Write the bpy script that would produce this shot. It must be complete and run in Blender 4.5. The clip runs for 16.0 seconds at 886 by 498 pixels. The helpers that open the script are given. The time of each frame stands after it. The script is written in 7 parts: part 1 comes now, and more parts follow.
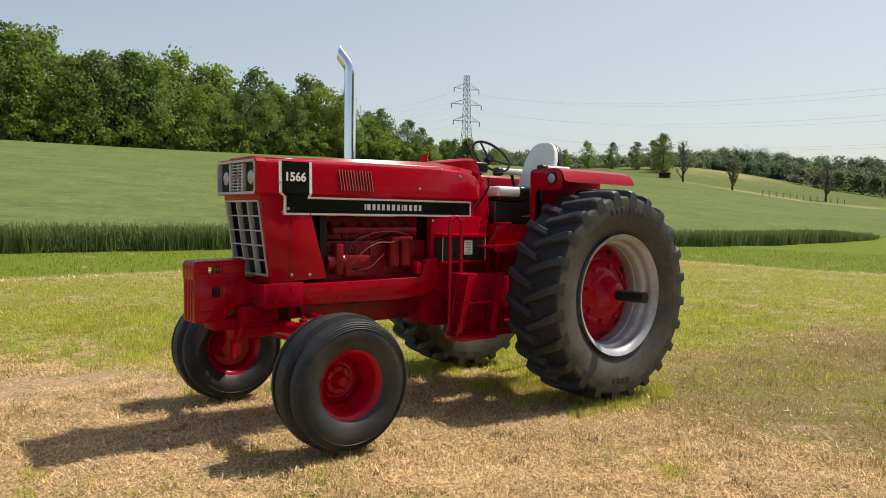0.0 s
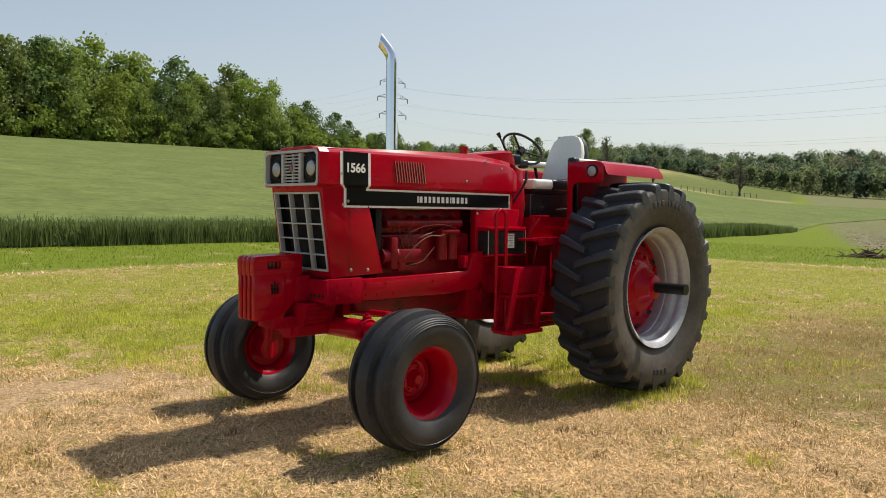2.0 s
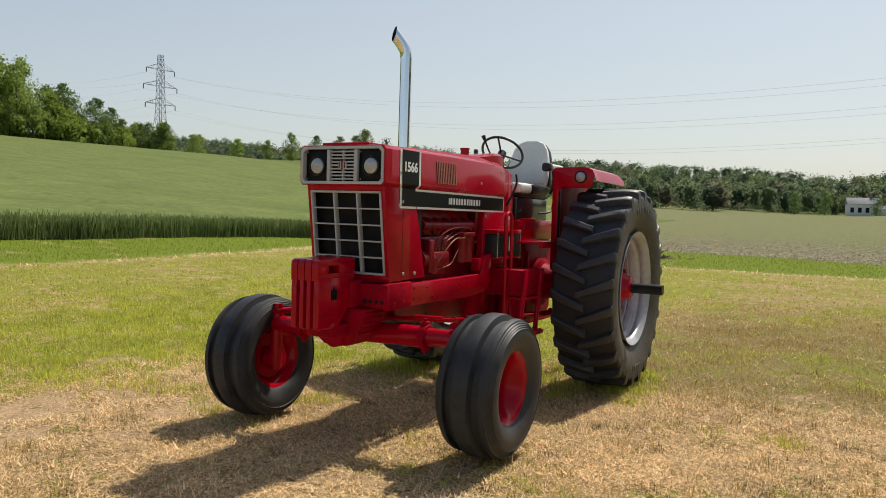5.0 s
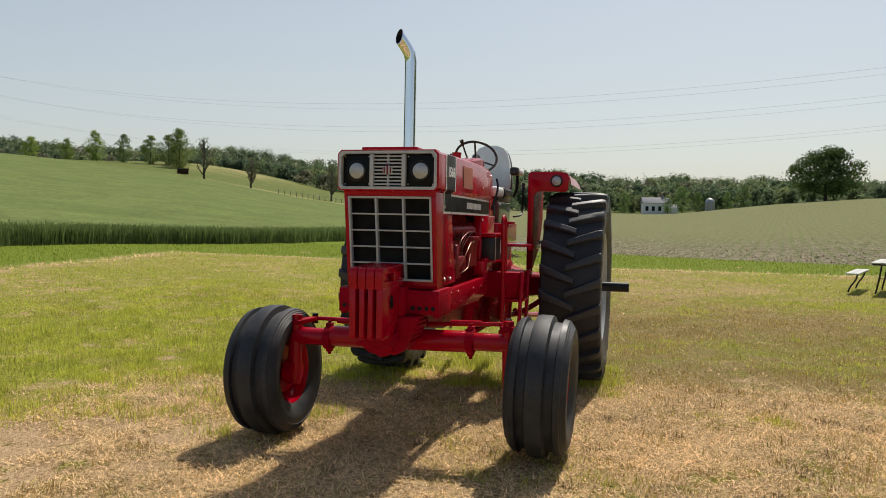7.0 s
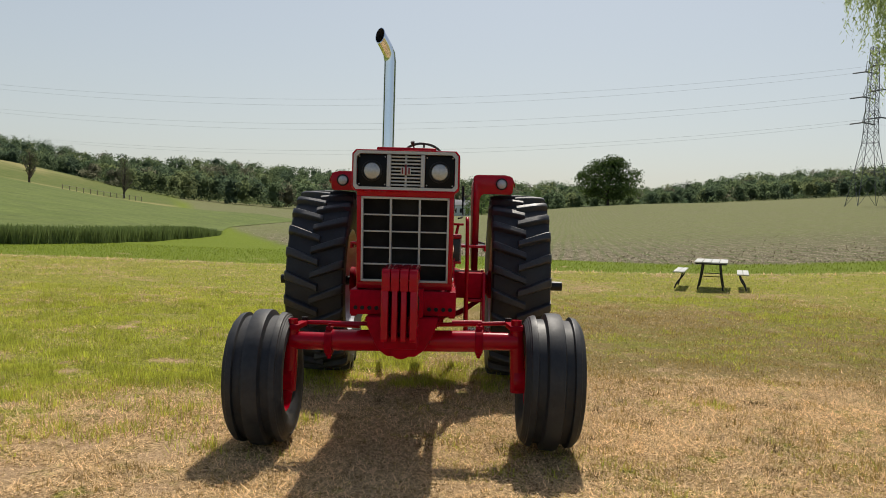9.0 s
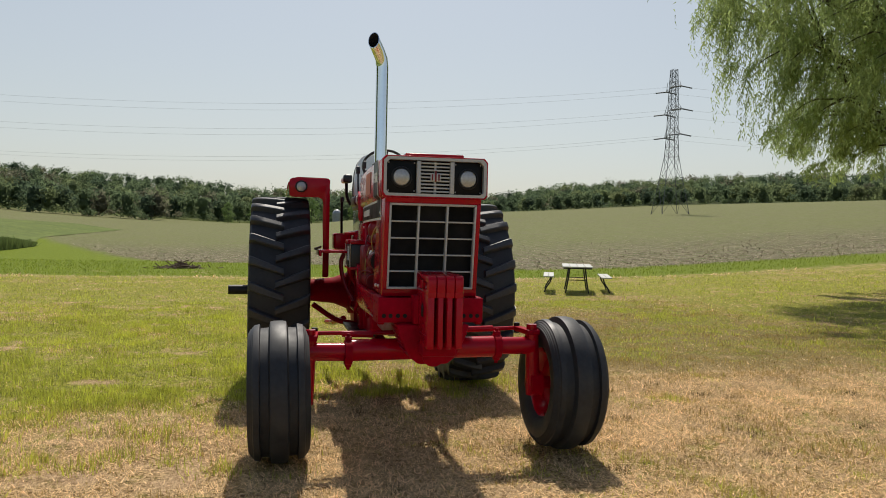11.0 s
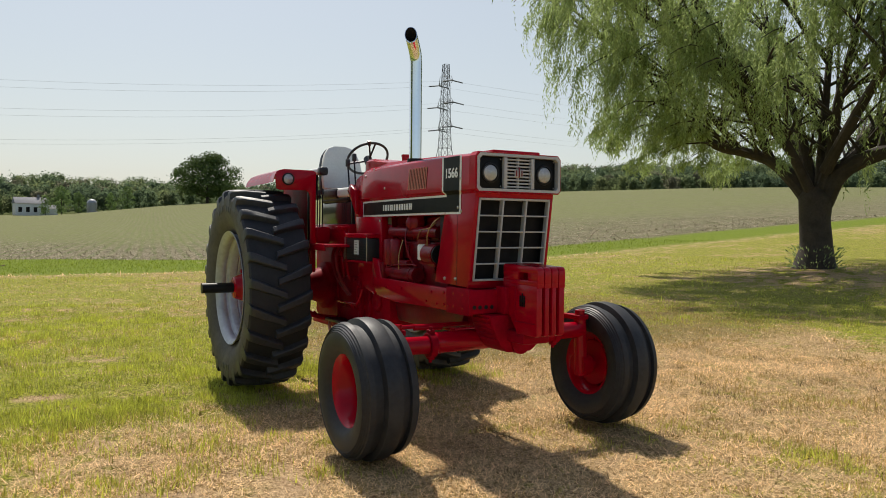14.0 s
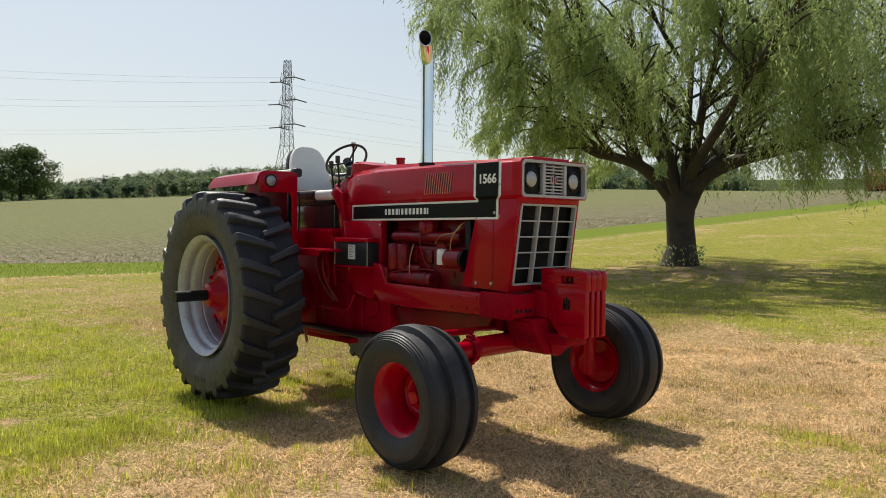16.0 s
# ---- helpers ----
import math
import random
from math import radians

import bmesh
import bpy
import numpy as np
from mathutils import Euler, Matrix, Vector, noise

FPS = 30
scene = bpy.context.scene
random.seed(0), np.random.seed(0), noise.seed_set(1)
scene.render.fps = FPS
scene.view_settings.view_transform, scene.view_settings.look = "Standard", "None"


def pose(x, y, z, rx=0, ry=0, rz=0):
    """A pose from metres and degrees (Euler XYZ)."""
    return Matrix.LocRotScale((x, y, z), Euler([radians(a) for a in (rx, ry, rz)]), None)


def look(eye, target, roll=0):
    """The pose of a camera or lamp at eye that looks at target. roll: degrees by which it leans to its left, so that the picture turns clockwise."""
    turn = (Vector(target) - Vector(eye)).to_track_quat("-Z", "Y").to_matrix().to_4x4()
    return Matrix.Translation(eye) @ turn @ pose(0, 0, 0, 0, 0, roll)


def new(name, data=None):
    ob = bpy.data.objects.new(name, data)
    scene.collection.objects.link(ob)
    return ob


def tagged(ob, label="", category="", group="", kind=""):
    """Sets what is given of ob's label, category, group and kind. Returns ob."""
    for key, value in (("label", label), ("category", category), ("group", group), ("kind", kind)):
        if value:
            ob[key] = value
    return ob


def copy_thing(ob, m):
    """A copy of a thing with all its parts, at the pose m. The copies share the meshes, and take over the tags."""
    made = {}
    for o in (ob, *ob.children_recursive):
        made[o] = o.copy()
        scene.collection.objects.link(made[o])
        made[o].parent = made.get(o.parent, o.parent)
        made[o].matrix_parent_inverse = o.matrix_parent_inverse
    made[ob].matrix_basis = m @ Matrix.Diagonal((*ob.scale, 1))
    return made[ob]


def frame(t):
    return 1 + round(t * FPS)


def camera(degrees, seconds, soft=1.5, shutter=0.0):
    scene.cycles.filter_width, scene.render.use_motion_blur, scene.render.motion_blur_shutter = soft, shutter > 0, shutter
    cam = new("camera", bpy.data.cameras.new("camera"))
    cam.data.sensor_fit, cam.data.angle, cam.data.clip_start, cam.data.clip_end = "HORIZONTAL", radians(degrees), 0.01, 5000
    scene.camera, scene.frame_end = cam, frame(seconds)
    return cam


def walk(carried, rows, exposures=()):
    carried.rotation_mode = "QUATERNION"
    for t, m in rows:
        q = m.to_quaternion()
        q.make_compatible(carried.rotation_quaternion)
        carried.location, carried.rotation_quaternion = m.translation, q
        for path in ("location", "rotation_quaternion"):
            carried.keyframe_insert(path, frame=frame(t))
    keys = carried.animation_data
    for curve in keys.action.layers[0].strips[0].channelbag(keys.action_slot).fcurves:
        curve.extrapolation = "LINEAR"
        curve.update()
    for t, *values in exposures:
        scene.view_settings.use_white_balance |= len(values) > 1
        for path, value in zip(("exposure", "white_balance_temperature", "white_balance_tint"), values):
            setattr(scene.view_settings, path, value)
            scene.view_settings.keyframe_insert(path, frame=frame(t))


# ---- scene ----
cam = camera(59.87, 16.0, soft=0.95)
PATH = [
    (0.0, (5.305, 5.365, 1.639), (1.557, 0.691, 1.326), 0.09),
    (0.5, (5.490, 5.220, 1.644), (1.681, 0.595, 1.325), 0.06),
    (1.0, (5.604, 5.069, 1.636), (1.696, 0.528, 1.302), 0.06),
    (1.5, (5.727, 4.829, 1.644), (1.692, 0.402, 1.291), 0.07),
    (2.0, (5.971, 4.612, 1.628), (1.782, 0.331, 1.268), 0.14),
    (2.5, (6.201, 4.377, 1.627), (1.856, 0.255, 1.266), 0.34),
    (3.0, (6.326, 4.163, 1.616), (1.820, 0.219, 1.240), 0.45),
    (3.5, (6.514, 3.896, 1.622), (1.819, 0.180, 1.241), 0.73),
    (4.0, (6.795, 3.625, 1.648), (1.909, 0.163, 1.264), 1.14),
    (4.5, (6.926, 3.330, 1.628), (1.847, 0.158, 1.259), 1.43),
    (7.0, (7.605, 1.656, 1.618), (1.827, 0.069, 1.314), 0.91),
    (7.5, (7.648, 1.303, 1.633), (1.776, 0.113, 1.313), 1.27),
    (8.0, (7.673, 0.982, 1.614), (1.737, 0.158, 1.313), 1.39),
    (8.5, (7.769, 0.648, 1.588), (1.793, 0.193, 1.298), 1.71),
    (9.0, (7.836, 0.310, 1.596), (1.843, 0.236, 1.329), 1.58),
    (11.5, (7.680, -1.303, 1.547), (1.885, 0.240, 1.378), 1.15),
    (12.0, (7.621, -1.650, 1.564), (1.906, 0.168, 1.377), 0.80),
    (12.5, (7.526, -1.967, 1.550), (1.908, 0.129, 1.349), 0.61),
    (13.0, (7.442, -2.283, 1.557), (1.937, 0.093, 1.350), 0.55),
    (13.5, (7.352, -2.631, 1.559), (1.965, 0.003, 1.349), 0.68),
    (14.0, (7.165, -2.917, 1.545), (1.926, -0.000, 1.327), 0.85),
    (14.5, (6.971, -3.168, 1.553), (1.886, 0.010, 1.331), 0.91),
    (15.0, (6.808, -3.489, 1.528), (1.889, -0.061, 1.315), 1.09),
    (15.5, (6.619, -3.780, 1.510), (1.915, -0.060, 1.327), 1.31),
    (16.0, (6.396, -4.009, 1.564), (1.880, -0.064, 1.360), 0.91),
]
walk(cam, [(t, look(eye, target, roll)) for t, eye, target, roll in PATH], [(0.0, 0.0), (3.5, -0.04), (7.0, -0.18), (9.0, -0.26), (12.0, -0.22), (14.0, -0.10), (16.0, 0.0)])

# ---------------------------------------------------------------- sky and sun
SUN_AZ, SUN_EL = radians(170.0), radians(54.5)
SUN_WAY = Vector((math.cos(SUN_AZ) * math.cos(SUN_EL), math.sin(SUN_AZ) * math.cos(SUN_EL), math.sin(SUN_EL)))
world = bpy.data.worlds.new("sky")
scene.world = world
world.use_nodes = True
wn = world.node_tree.nodes
sky = wn.new("ShaderNodeTexSky")
sky.sky_type = "NISHITA"
sky.sun_disc = False
sky.sun_elevation = SUN_EL
sky.sun_rotation = radians(90.0) - SUN_AZ
sky.air_density, sky.dust_density, sky.ozone_density = 1.0, 1.5, 0.2
haze = wn.new("ShaderNodeMix")
haze.data_type = "RGBA"
up = wn.new("ShaderNodeTexCoord")
split = wn.new("ShaderNodeSeparateXYZ")
fade = wn.new("ShaderNodeMapRange")
fade.interpolation_type = "SMOOTHSTEP"
fade.inputs["From Min"].default_value, fade.inputs["From Max"].default_value = 0.02, 0.80
fade.inputs["To Min"].default_value, fade.inputs["To Max"].default_value = 0.60, 0.15
world.node_tree.links.new(up.outputs["Generated"], split.inputs[0])
world.node_tree.links.new(split.outputs["Z"], fade.inputs["Value"])
toward = wn.new("ShaderNodeVectorMath")
toward.operation = "DOT_PRODUCT"
toward.inputs[1].default_value = (math.cos(SUN_AZ), math.sin(SUN_AZ), 0)
round_sun = wn.new("ShaderNodeMapRange")
round_sun.inputs["From Min"].default_value, round_sun.inputs["From Max"].default_value = -0.8, 0.75
round_sun.inputs["To Min"].default_value, round_sun.inputs["To Max"].default_value = 0.25, 1.0
amount = wn.new("ShaderNodeMath")
amount.operation = "MULTIPLY"
world.node_tree.links.new(up.outputs["Generated"], toward.inputs[0])
world.node_tree.links.new(toward.outputs["Value"], round_sun.inputs["Value"])
world.node_tree.links.new(round_sun.outputs["Result"], amount.inputs[0])
world.node_tree.links.new(fade.outputs["Result"], amount.inputs[1])
world.node_tree.links.new(amount.outputs[0], haze.inputs["Factor"])
haze.inputs["B"].default_value = (5.40, 5.68, 5.55, 1)
wn["Background"].inputs["Strength"].default_value = 0.125
world.node_tree.links.new(sky.outputs[0], haze.inputs["A"])
world.node_tree.links.new(haze.outputs["Result"], wn["Background"].inputs["Color"])
sun_data = bpy.data.lights.new("sun", "SUN")
sun_data.energy, sun_data.angle, sun_data.color = 5.0, radians(0.9), (1.0, 0.93, 0.82)
sun = new("sun", sun_data)
sun.matrix_world = look(SUN_WAY * 50, (0, 0, 0))


# ---------------------------------------------------------------- materials
def material(name, base, rough=0.5, metal=0.0, vary=0.12, scale=6.0, bump=0.0, bump_scale=80.0, coat=0.0, spec=0.5,
             random_object=0.0, random_island=0.0, dark=None, dark_scale=1.5, dark_amount=0.0,
             thin=0.0, relief=0.004, tints=None):
    """A surface with grain at two scales, an optional blotch colour for stains and shade, and a fine relief. thin: how
    far light comes through, as in leaves.
    """
    m = bpy.data.materials.new(name)
    m.use_nodes = True
    nt = m.node_tree
    n, link = nt.nodes, nt.links.new
    b = n["Principled BSDF"]
    b.inputs["Roughness"].default_value, b.inputs["Metallic"].default_value = rough, metal
    b.inputs["Coat Weight"].default_value, b.inputs["Coat Roughness"].default_value = coat, 0.04
    b.inputs["Specular IOR Level"].default_value = spec
    co = n.new("ShaderNodeTexCoord")
    fine, broad = n.new("ShaderNodeTexNoise"), n.new("ShaderNodeTexNoise")
    fine.inputs["Scale"].default_value, broad.inputs["Scale"].default_value = scale * 6, scale
    fine.inputs["Detail"].default_value, broad.inputs["Detail"].default_value = 3, 4
    for q in (fine, broad):
        link(co.outputs["Object"], q.inputs["Vector"])
    add = n.new("ShaderNodeMath")
    link(fine.outputs["Fac"], add.inputs[0])
    link(broad.outputs["Fac"], add.inputs[1])
    fac = add.outputs[0]
    if random_object:
        info = n.new("ShaderNodeObjectInfo")
        extra = n.new("ShaderNodeMath")
        extra.operation = "MULTIPLY_ADD"
        link(info.outputs["Random"], extra.inputs[0])
        extra.inputs[1].default_value = random_object
        link(fac, extra.inputs[2])
        fac = extra.outputs[0]
    if random_island:
        geo = n.new("ShaderNodeNewGeometry")
        extra = n.new("ShaderNodeMath")
        extra.operation = "MULTIPLY_ADD"
        link(geo.outputs["Random Per Island"], extra.inputs[0])
        extra.inputs[1].default_value = random_island
        link(fac, extra.inputs[2])
        fac = extra.outputs[0]
    span = n.new("ShaderNodeMapRange")
    top = 1.4 + random_object + random_island
    span.inputs["From Min"].default_value, span.inputs["From Max"].default_value = 0.6, top
    span.inputs["To Min"].default_value, span.inputs["To Max"].default_value = 1 - vary, 1 + vary
    link(fac, span.inputs["Value"])
    mix = n.new("ShaderNodeMix")
    mix.data_type, mix.blend_type = "RGBA", "MULTIPLY"
    mix.inputs["Factor"].default_value = 1.0
    mix.inputs["A"].default_value = (*base, 1)
    link(span.outputs["Result"], mix.inputs["B"])
    if tints:
        pick = n.new("ShaderNodeAttribute")
        pick.attribute_name = "tint"
        ramp_node = n.new("ShaderNodeValToRGB")
        while len(ramp_node.color_ramp.elements) < len(tints):
            ramp_node.color_ramp.elements.new(0.5)
        for k, c in enumerate(tints):
            ramp_node.color_ramp.elements[k].position = k / (len(tints) - 1)
            ramp_node.color_ramp.elements[k].color = (*c, 1)
        link(pick.outputs["Fac"], ramp_node.inputs["Fac"])
        link(ramp_node.outputs["Color"], mix.inputs["A"])
    colour = mix.outputs["Result"]
    if dark:
        blot = n.new("ShaderNodeTexNoise")
        blot.inputs["Scale"].default_value, blot.inputs["Detail"].default_value = dark_scale, 6
        link(co.outputs["Object"], blot.inputs["Vector"])
        cut = n.new("ShaderNodeMapRange")
        cut.inputs["From Min"].default_value, cut.inputs["From Max"].default_value = 0.5, 0.72
        cut.inputs["To Max"].default_value = dark_amount
        link(blot.outputs["Fac"], cut.inputs["Value"])
        blotch = n.new("ShaderNodeMix")
        blotch.data_type = "RGBA"
        link(cut.outputs["Result"], blotch.inputs["Factor"])
        link(colour, blotch.inputs["A"])
        blotch.inputs["B"].default_value = (*dark, 1)
        colour = blotch.outputs["Result"]
    link(colour, b.inputs["Base Color"])
    if thin:
        glow = n.new("ShaderNodeBsdfTranslucent")
        link(colour, glow.inputs["Color"])
        both = n.new("ShaderNodeMixShader")
        both.inputs["Fac"].default_value = thin
        link(b.outputs[0], both.inputs[1])
        link(glow.outputs[0], both.inputs[2])
        link(both.outputs[0], n["Material Output"].inputs["Surface"])
    if rough > 0.08:
        wear = n.new("ShaderNodeMapRange")
        wear.inputs["From Min"].default_value, wear.inputs["From Max"].default_value = 0.3, 0.7
        wear.inputs["To Min"].default_value, wear.inputs["To Max"].default_value = rough * 0.8, min(1, rough * 1.25)
        link(broad.outputs["Fac"], wear.inputs["Value"])
        link(wear.outputs["Result"], b.inputs["Roughness"])
    if bump:
        grain = n.new("ShaderNodeTexNoise")
        grain.inputs["Scale"].default_value, grain.inputs["Detail"].default_value = bump_scale, 3
        link(co.outputs["Object"], grain.inputs["Vector"])
        rise = n.new("ShaderNodeBump")
        rise.inputs["Strength"].default_value, rise.inputs["Distance"].default_value = bump, relief
        link(grain.outputs["Fac"], rise.inputs["Height"])
        link(rise.outputs["Normal"], b.inputs["Normal"])
    return m


RED = material("red_paint", (0.385, 0.0010, 0.0135), 0.22, vary=0.12, scale=2.0, spec=0.12, coat=0.24, bump=0.015, bump_scale=30)
RED_CAST = material("red_painted_casting", (0.330, 0.0014, 0.0145), 0.46, vary=0.25, scale=5.0, spec=0.05, bump=0.14, bump_scale=70,
                    dark=(0.022, 0.006, 0.006), dark_scale=3.5, dark_amount=0.45)
BLACK = material("black_decal", (0.006, 0.007, 0.008), 0.35, vary=0.2, spec=0.15)
WHITE = material("white_decal", (0.88, 0.87, 0.86), 0.35, vary=0.06)
SILVER = material("silver_paint", (0.44, 0.45, 0.455), 0.40, metal=0.0, vary=0.12, scale=9, bump=0.08)
RIM_SILVER = material("silver_rim_steel", (0.47, 0.48, 0.51), 0.34, metal=0.2, vary=0.18, scale=4, bump=0.1,
                      dark=(0.22, 0.19, 0.16), dark_scale=5, dark_amount=0.5)
CHROME = material("chrome", (0.80, 0.82, 0.85), 0.06, metal=1.0, vary=0.03)
# Darker red and blots put the engine bay's shade into the paint.
ENGINE_RED = material("shaded_engine_paint", (0.215, 0.0016, 0.0095), 0.34, vary=0.3, scale=7, spec=0.35, bump=0.25, bump_scale=60,
                      dark=(0.016, 0.007, 0.006), dark_scale=6, dark_amount=0.8)
RUBBER = material("tyre_rubber", (0.068, 0.058, 0.049), 0.62, vary=0.40, scale=5, bump=0.3, bump_scale=120,
                  dark=(0.120, 0.100, 0.082), dark_scale=5.5, dark_amount=0.8)
LUG_RUBBER = material("lug_rubber", (0.034, 0.036, 0.041), 0.5, vary=0.35, scale=6, bump=0.3, bump_scale=90,
                      dark=(0.050, 0.047, 0.043), dark_scale=5, dark_amount=0.5)
# Darker copy of the rubber, with the shade between the lugs in its colour.
TREAD_RUBBER = material("shaded_tread_rubber", (0.020, 0.021, 0.024), 0.65, vary=0.3, scale=6, bump=0.3, bump_scale=90)
RUBBER_FRONT = material("front_tyre_rubber", (0.030, 0.031, 0.034), 0.52, spec=0.3, vary=0.28, scale=6, bump=0.15, bump_scale=140,
                        dark=(0.085, 0.080, 0.072), dark_scale=3.0, dark_amount=0.45)
BLACK_STEEL = material("black_steel", (0.009, 0.009, 0.010), 0.4, vary=0.25, bump=0.1, spec=0.3)
# Near-black for insides and openings, with their shade put into the colour.
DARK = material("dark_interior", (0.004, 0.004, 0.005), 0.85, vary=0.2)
VINYL = material("cream_vinyl", (0.80, 0.82, 0.75), 0.45, vary=0.07, scale=8, bump=0.15, bump_scale=220)
BLACK_VINYL = material("black_vinyl", (0.014, 0.015, 0.017), 0.38, vary=0.2, bump=0.2, bump_scale=200)
BRASS = material("dull_brass", (0.45, 0.30, 0.14), 0.4, metal=0.8, vary=0.2)
# Darkened steel: the pylons' backlit side is put into the colour.
PYLON_STEEL = material("backlit_pylon_steel", (0.11, 0.115, 0.12), 0.6, metal=0.3, vary=0.2)
GALV = material("galvanised_steel", (0.33, 0.34, 0.35), 0.5, metal=0.5, vary=0.2)
BARK = material("bark", (0.055, 0.042, 0.032), 0.9, vary=0.45, scale=4, bump=1.0, bump_scale=18, dark=(0.02, 0.016, 0.012), dark_scale=3, dark_amount=0.7)
LEAF_WOOD = material("wood_leaves", (0.235, 0.305, 0.070), 0.7, vary=0.50, scale=0.25, random_object=0.9, random_island=0.6, spec=0.15, thin=0.5)
LEAF_FRESH = material("fresh_leaves", (0.255, 0.330, 0.060), 0.7, vary=0.45, scale=0.25, random_object=0.5, random_island=0.6, spec=0.15, thin=0.5)
LEAF_OLIVE = material("olive_leaves", (0.200, 0.245, 0.075), 0.7, vary=0.45, scale=0.25, random_object=0.5, random_island=0.6, spec=0.15, thin=0.5)
LEAF_BLUISH = material("deep_green_leaves", (0.150, 0.220, 0.070), 0.7, vary=0.45, scale=0.25, random_object=0.5, random_island=0.6, spec=0.15, thin=0.45)
# Distance haze is put into these greyed, bluish leaf greens.
LEAF_FAR = material("hazed_leaves", (0.25, 0.29, 0.16), 0.95, vary=0.22, scale=0.03, random_island=0.2, spec=0.03, thin=0.7,
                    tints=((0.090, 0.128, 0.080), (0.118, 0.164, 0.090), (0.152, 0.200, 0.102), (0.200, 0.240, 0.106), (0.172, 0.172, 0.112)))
LEAF_WILLOW = material("willow_leaves", (0.350, 0.430, 0.165), 0.5, vary=0.45, scale=0.8, random_island=0.8, spec=0.3, thin=0.6)
WIRE = material("power_cable", (0.48, 0.49, 0.50), 0.6, vary=0.1)
LAMP_GLASS = material("headlamp_lens", (0.40, 0.41, 0.41), 0.38, metal=0.5, vary=0.25, scale=14, bump=0.6, bump_scale=60, coat=0.6)


# ---------------------------------------------------------------- mesh helpers
def part(name, bm, mat, parent=None, label="", angle=35):
    """Links a bmesh as one mesh object under a thing or a part."""
    me = bpy.data.meshes.new(name)
    bmesh.ops.recalc_face_normals(bm, faces=bm.faces)
    bm.to_mesh(me)
    bm.free()
    me.shade_smooth()
    me.set_sharp_from_angle(angle=radians(angle))
    me.materials.append(mat)
    ob = new(name, me)
    if parent:
        ob.parent = parent
    if label:
        tagged(ob, label=label)
    return ob


def box(x0, x1, y0, y1, z0, z1, bevel=0.006, bm=None, m=None):
    own = bmesh.new()
    bmesh.ops.create_cube(own, size=1)
    for v in own.verts:
        v.co = Vector(((x0 + x1) / 2 + v.co.x * (x1 - x0), (y0 + y1) / 2 + v.co.y * (y1 - y0), (z0 + z1) / 2 + v.co.z * (z1 - z0)))
    if bevel:
        bmesh.ops.bevel(own, geom=own.edges[:], offset=bevel, segments=2, affect="EDGES", profile=0.5)
    return merge(bm, own, m)


def merge(bm, own, m=None):
    if m is not None:
        own.transform(m)
    if bm is None:
        return own
    me = bpy.data.meshes.new("join")
    own.to_mesh(me)
    own.free()
    bm.from_mesh(me)
    bpy.data.meshes.remove(me)
    return bm


def prism(outline, a, b, axis="y", bevel=0.006, bm=None, m=None):
    """A plate with that outline, from a to b along the axis. The outline's pairs are (x, z), (y, z) or (x, y)."""
    own = bmesh.new()
    place = {"y": lambda p, d: (p[0], d, p[1]), "x": lambda p, d: (d, p[0], p[1]), "z": lambda p, d: (p[0], p[1], d)}[axis]
    lo = [own.verts.new(place(p, a)) for p in outline]
    hi = [own.verts.new(place(p, b)) for p in outline]
    own.faces.new(lo)
    own.faces.new(hi[::-1])
    for i in range(len(lo)):
        j = (i + 1) % len(lo)
        own.faces.new((lo[i], hi[i], hi[j], lo[j]))
    bmesh.ops.recalc_face_normals(own, faces=own.faces)
    if bevel:
        bmesh.ops.bevel(own, geom=own.edges[:], offset=bevel, segments=2, affect="EDGES", profile=0.5)
    return merge(bm, own, m)


def lathe(profile, segments=64, bm=None, m=None, closed=False):
    """Turns pairs (along y, radius) round the y axis."""
    own = bmesh.new()
    rings = []
    for y, r in profile:
        rings.append([own.verts.new((r * math.cos(2 * math.pi * k / segments), y, r * math.sin(2 * math.pi * k / segments))) for k in range(segments)]
                     if r > 1e-5 else [own.verts.new((0, y, 0))])
    for a, b in zip(rings, rings[1:] + ([rings[0]] if closed else [])):
        for k in range(segments):
            q = (k + 1) % segments
            if len(a) == 1 and len(b) == 1:
                continue
            if len(a) == 1:
                own.faces.new((a[0], b[k], b[q]))
            elif len(b) == 1:
                own.faces.new((a[k], b[0], a[q]))
            else:
                own.faces.new((a[k], b[k], b[q], a[q]))
    return merge(bm, own, m)


def rod(p, q, r, r2=None, segments=12, bm=None, caps=True):
    """A round bar from p to q."""
    p, q = Vector(p), Vector(q)
    own = bmesh.new()
    bmesh.ops.create_cone(own, cap_ends=caps, segments=segments, radius1=r, radius2=r if r2 is None else r2, depth=(q - p).length)
    own.transform(Matrix.Translation((p + q) / 2) @ (q - p).to_track_quat("Z", "Y").to_matrix().to_4x4())
    return merge(bm, own)


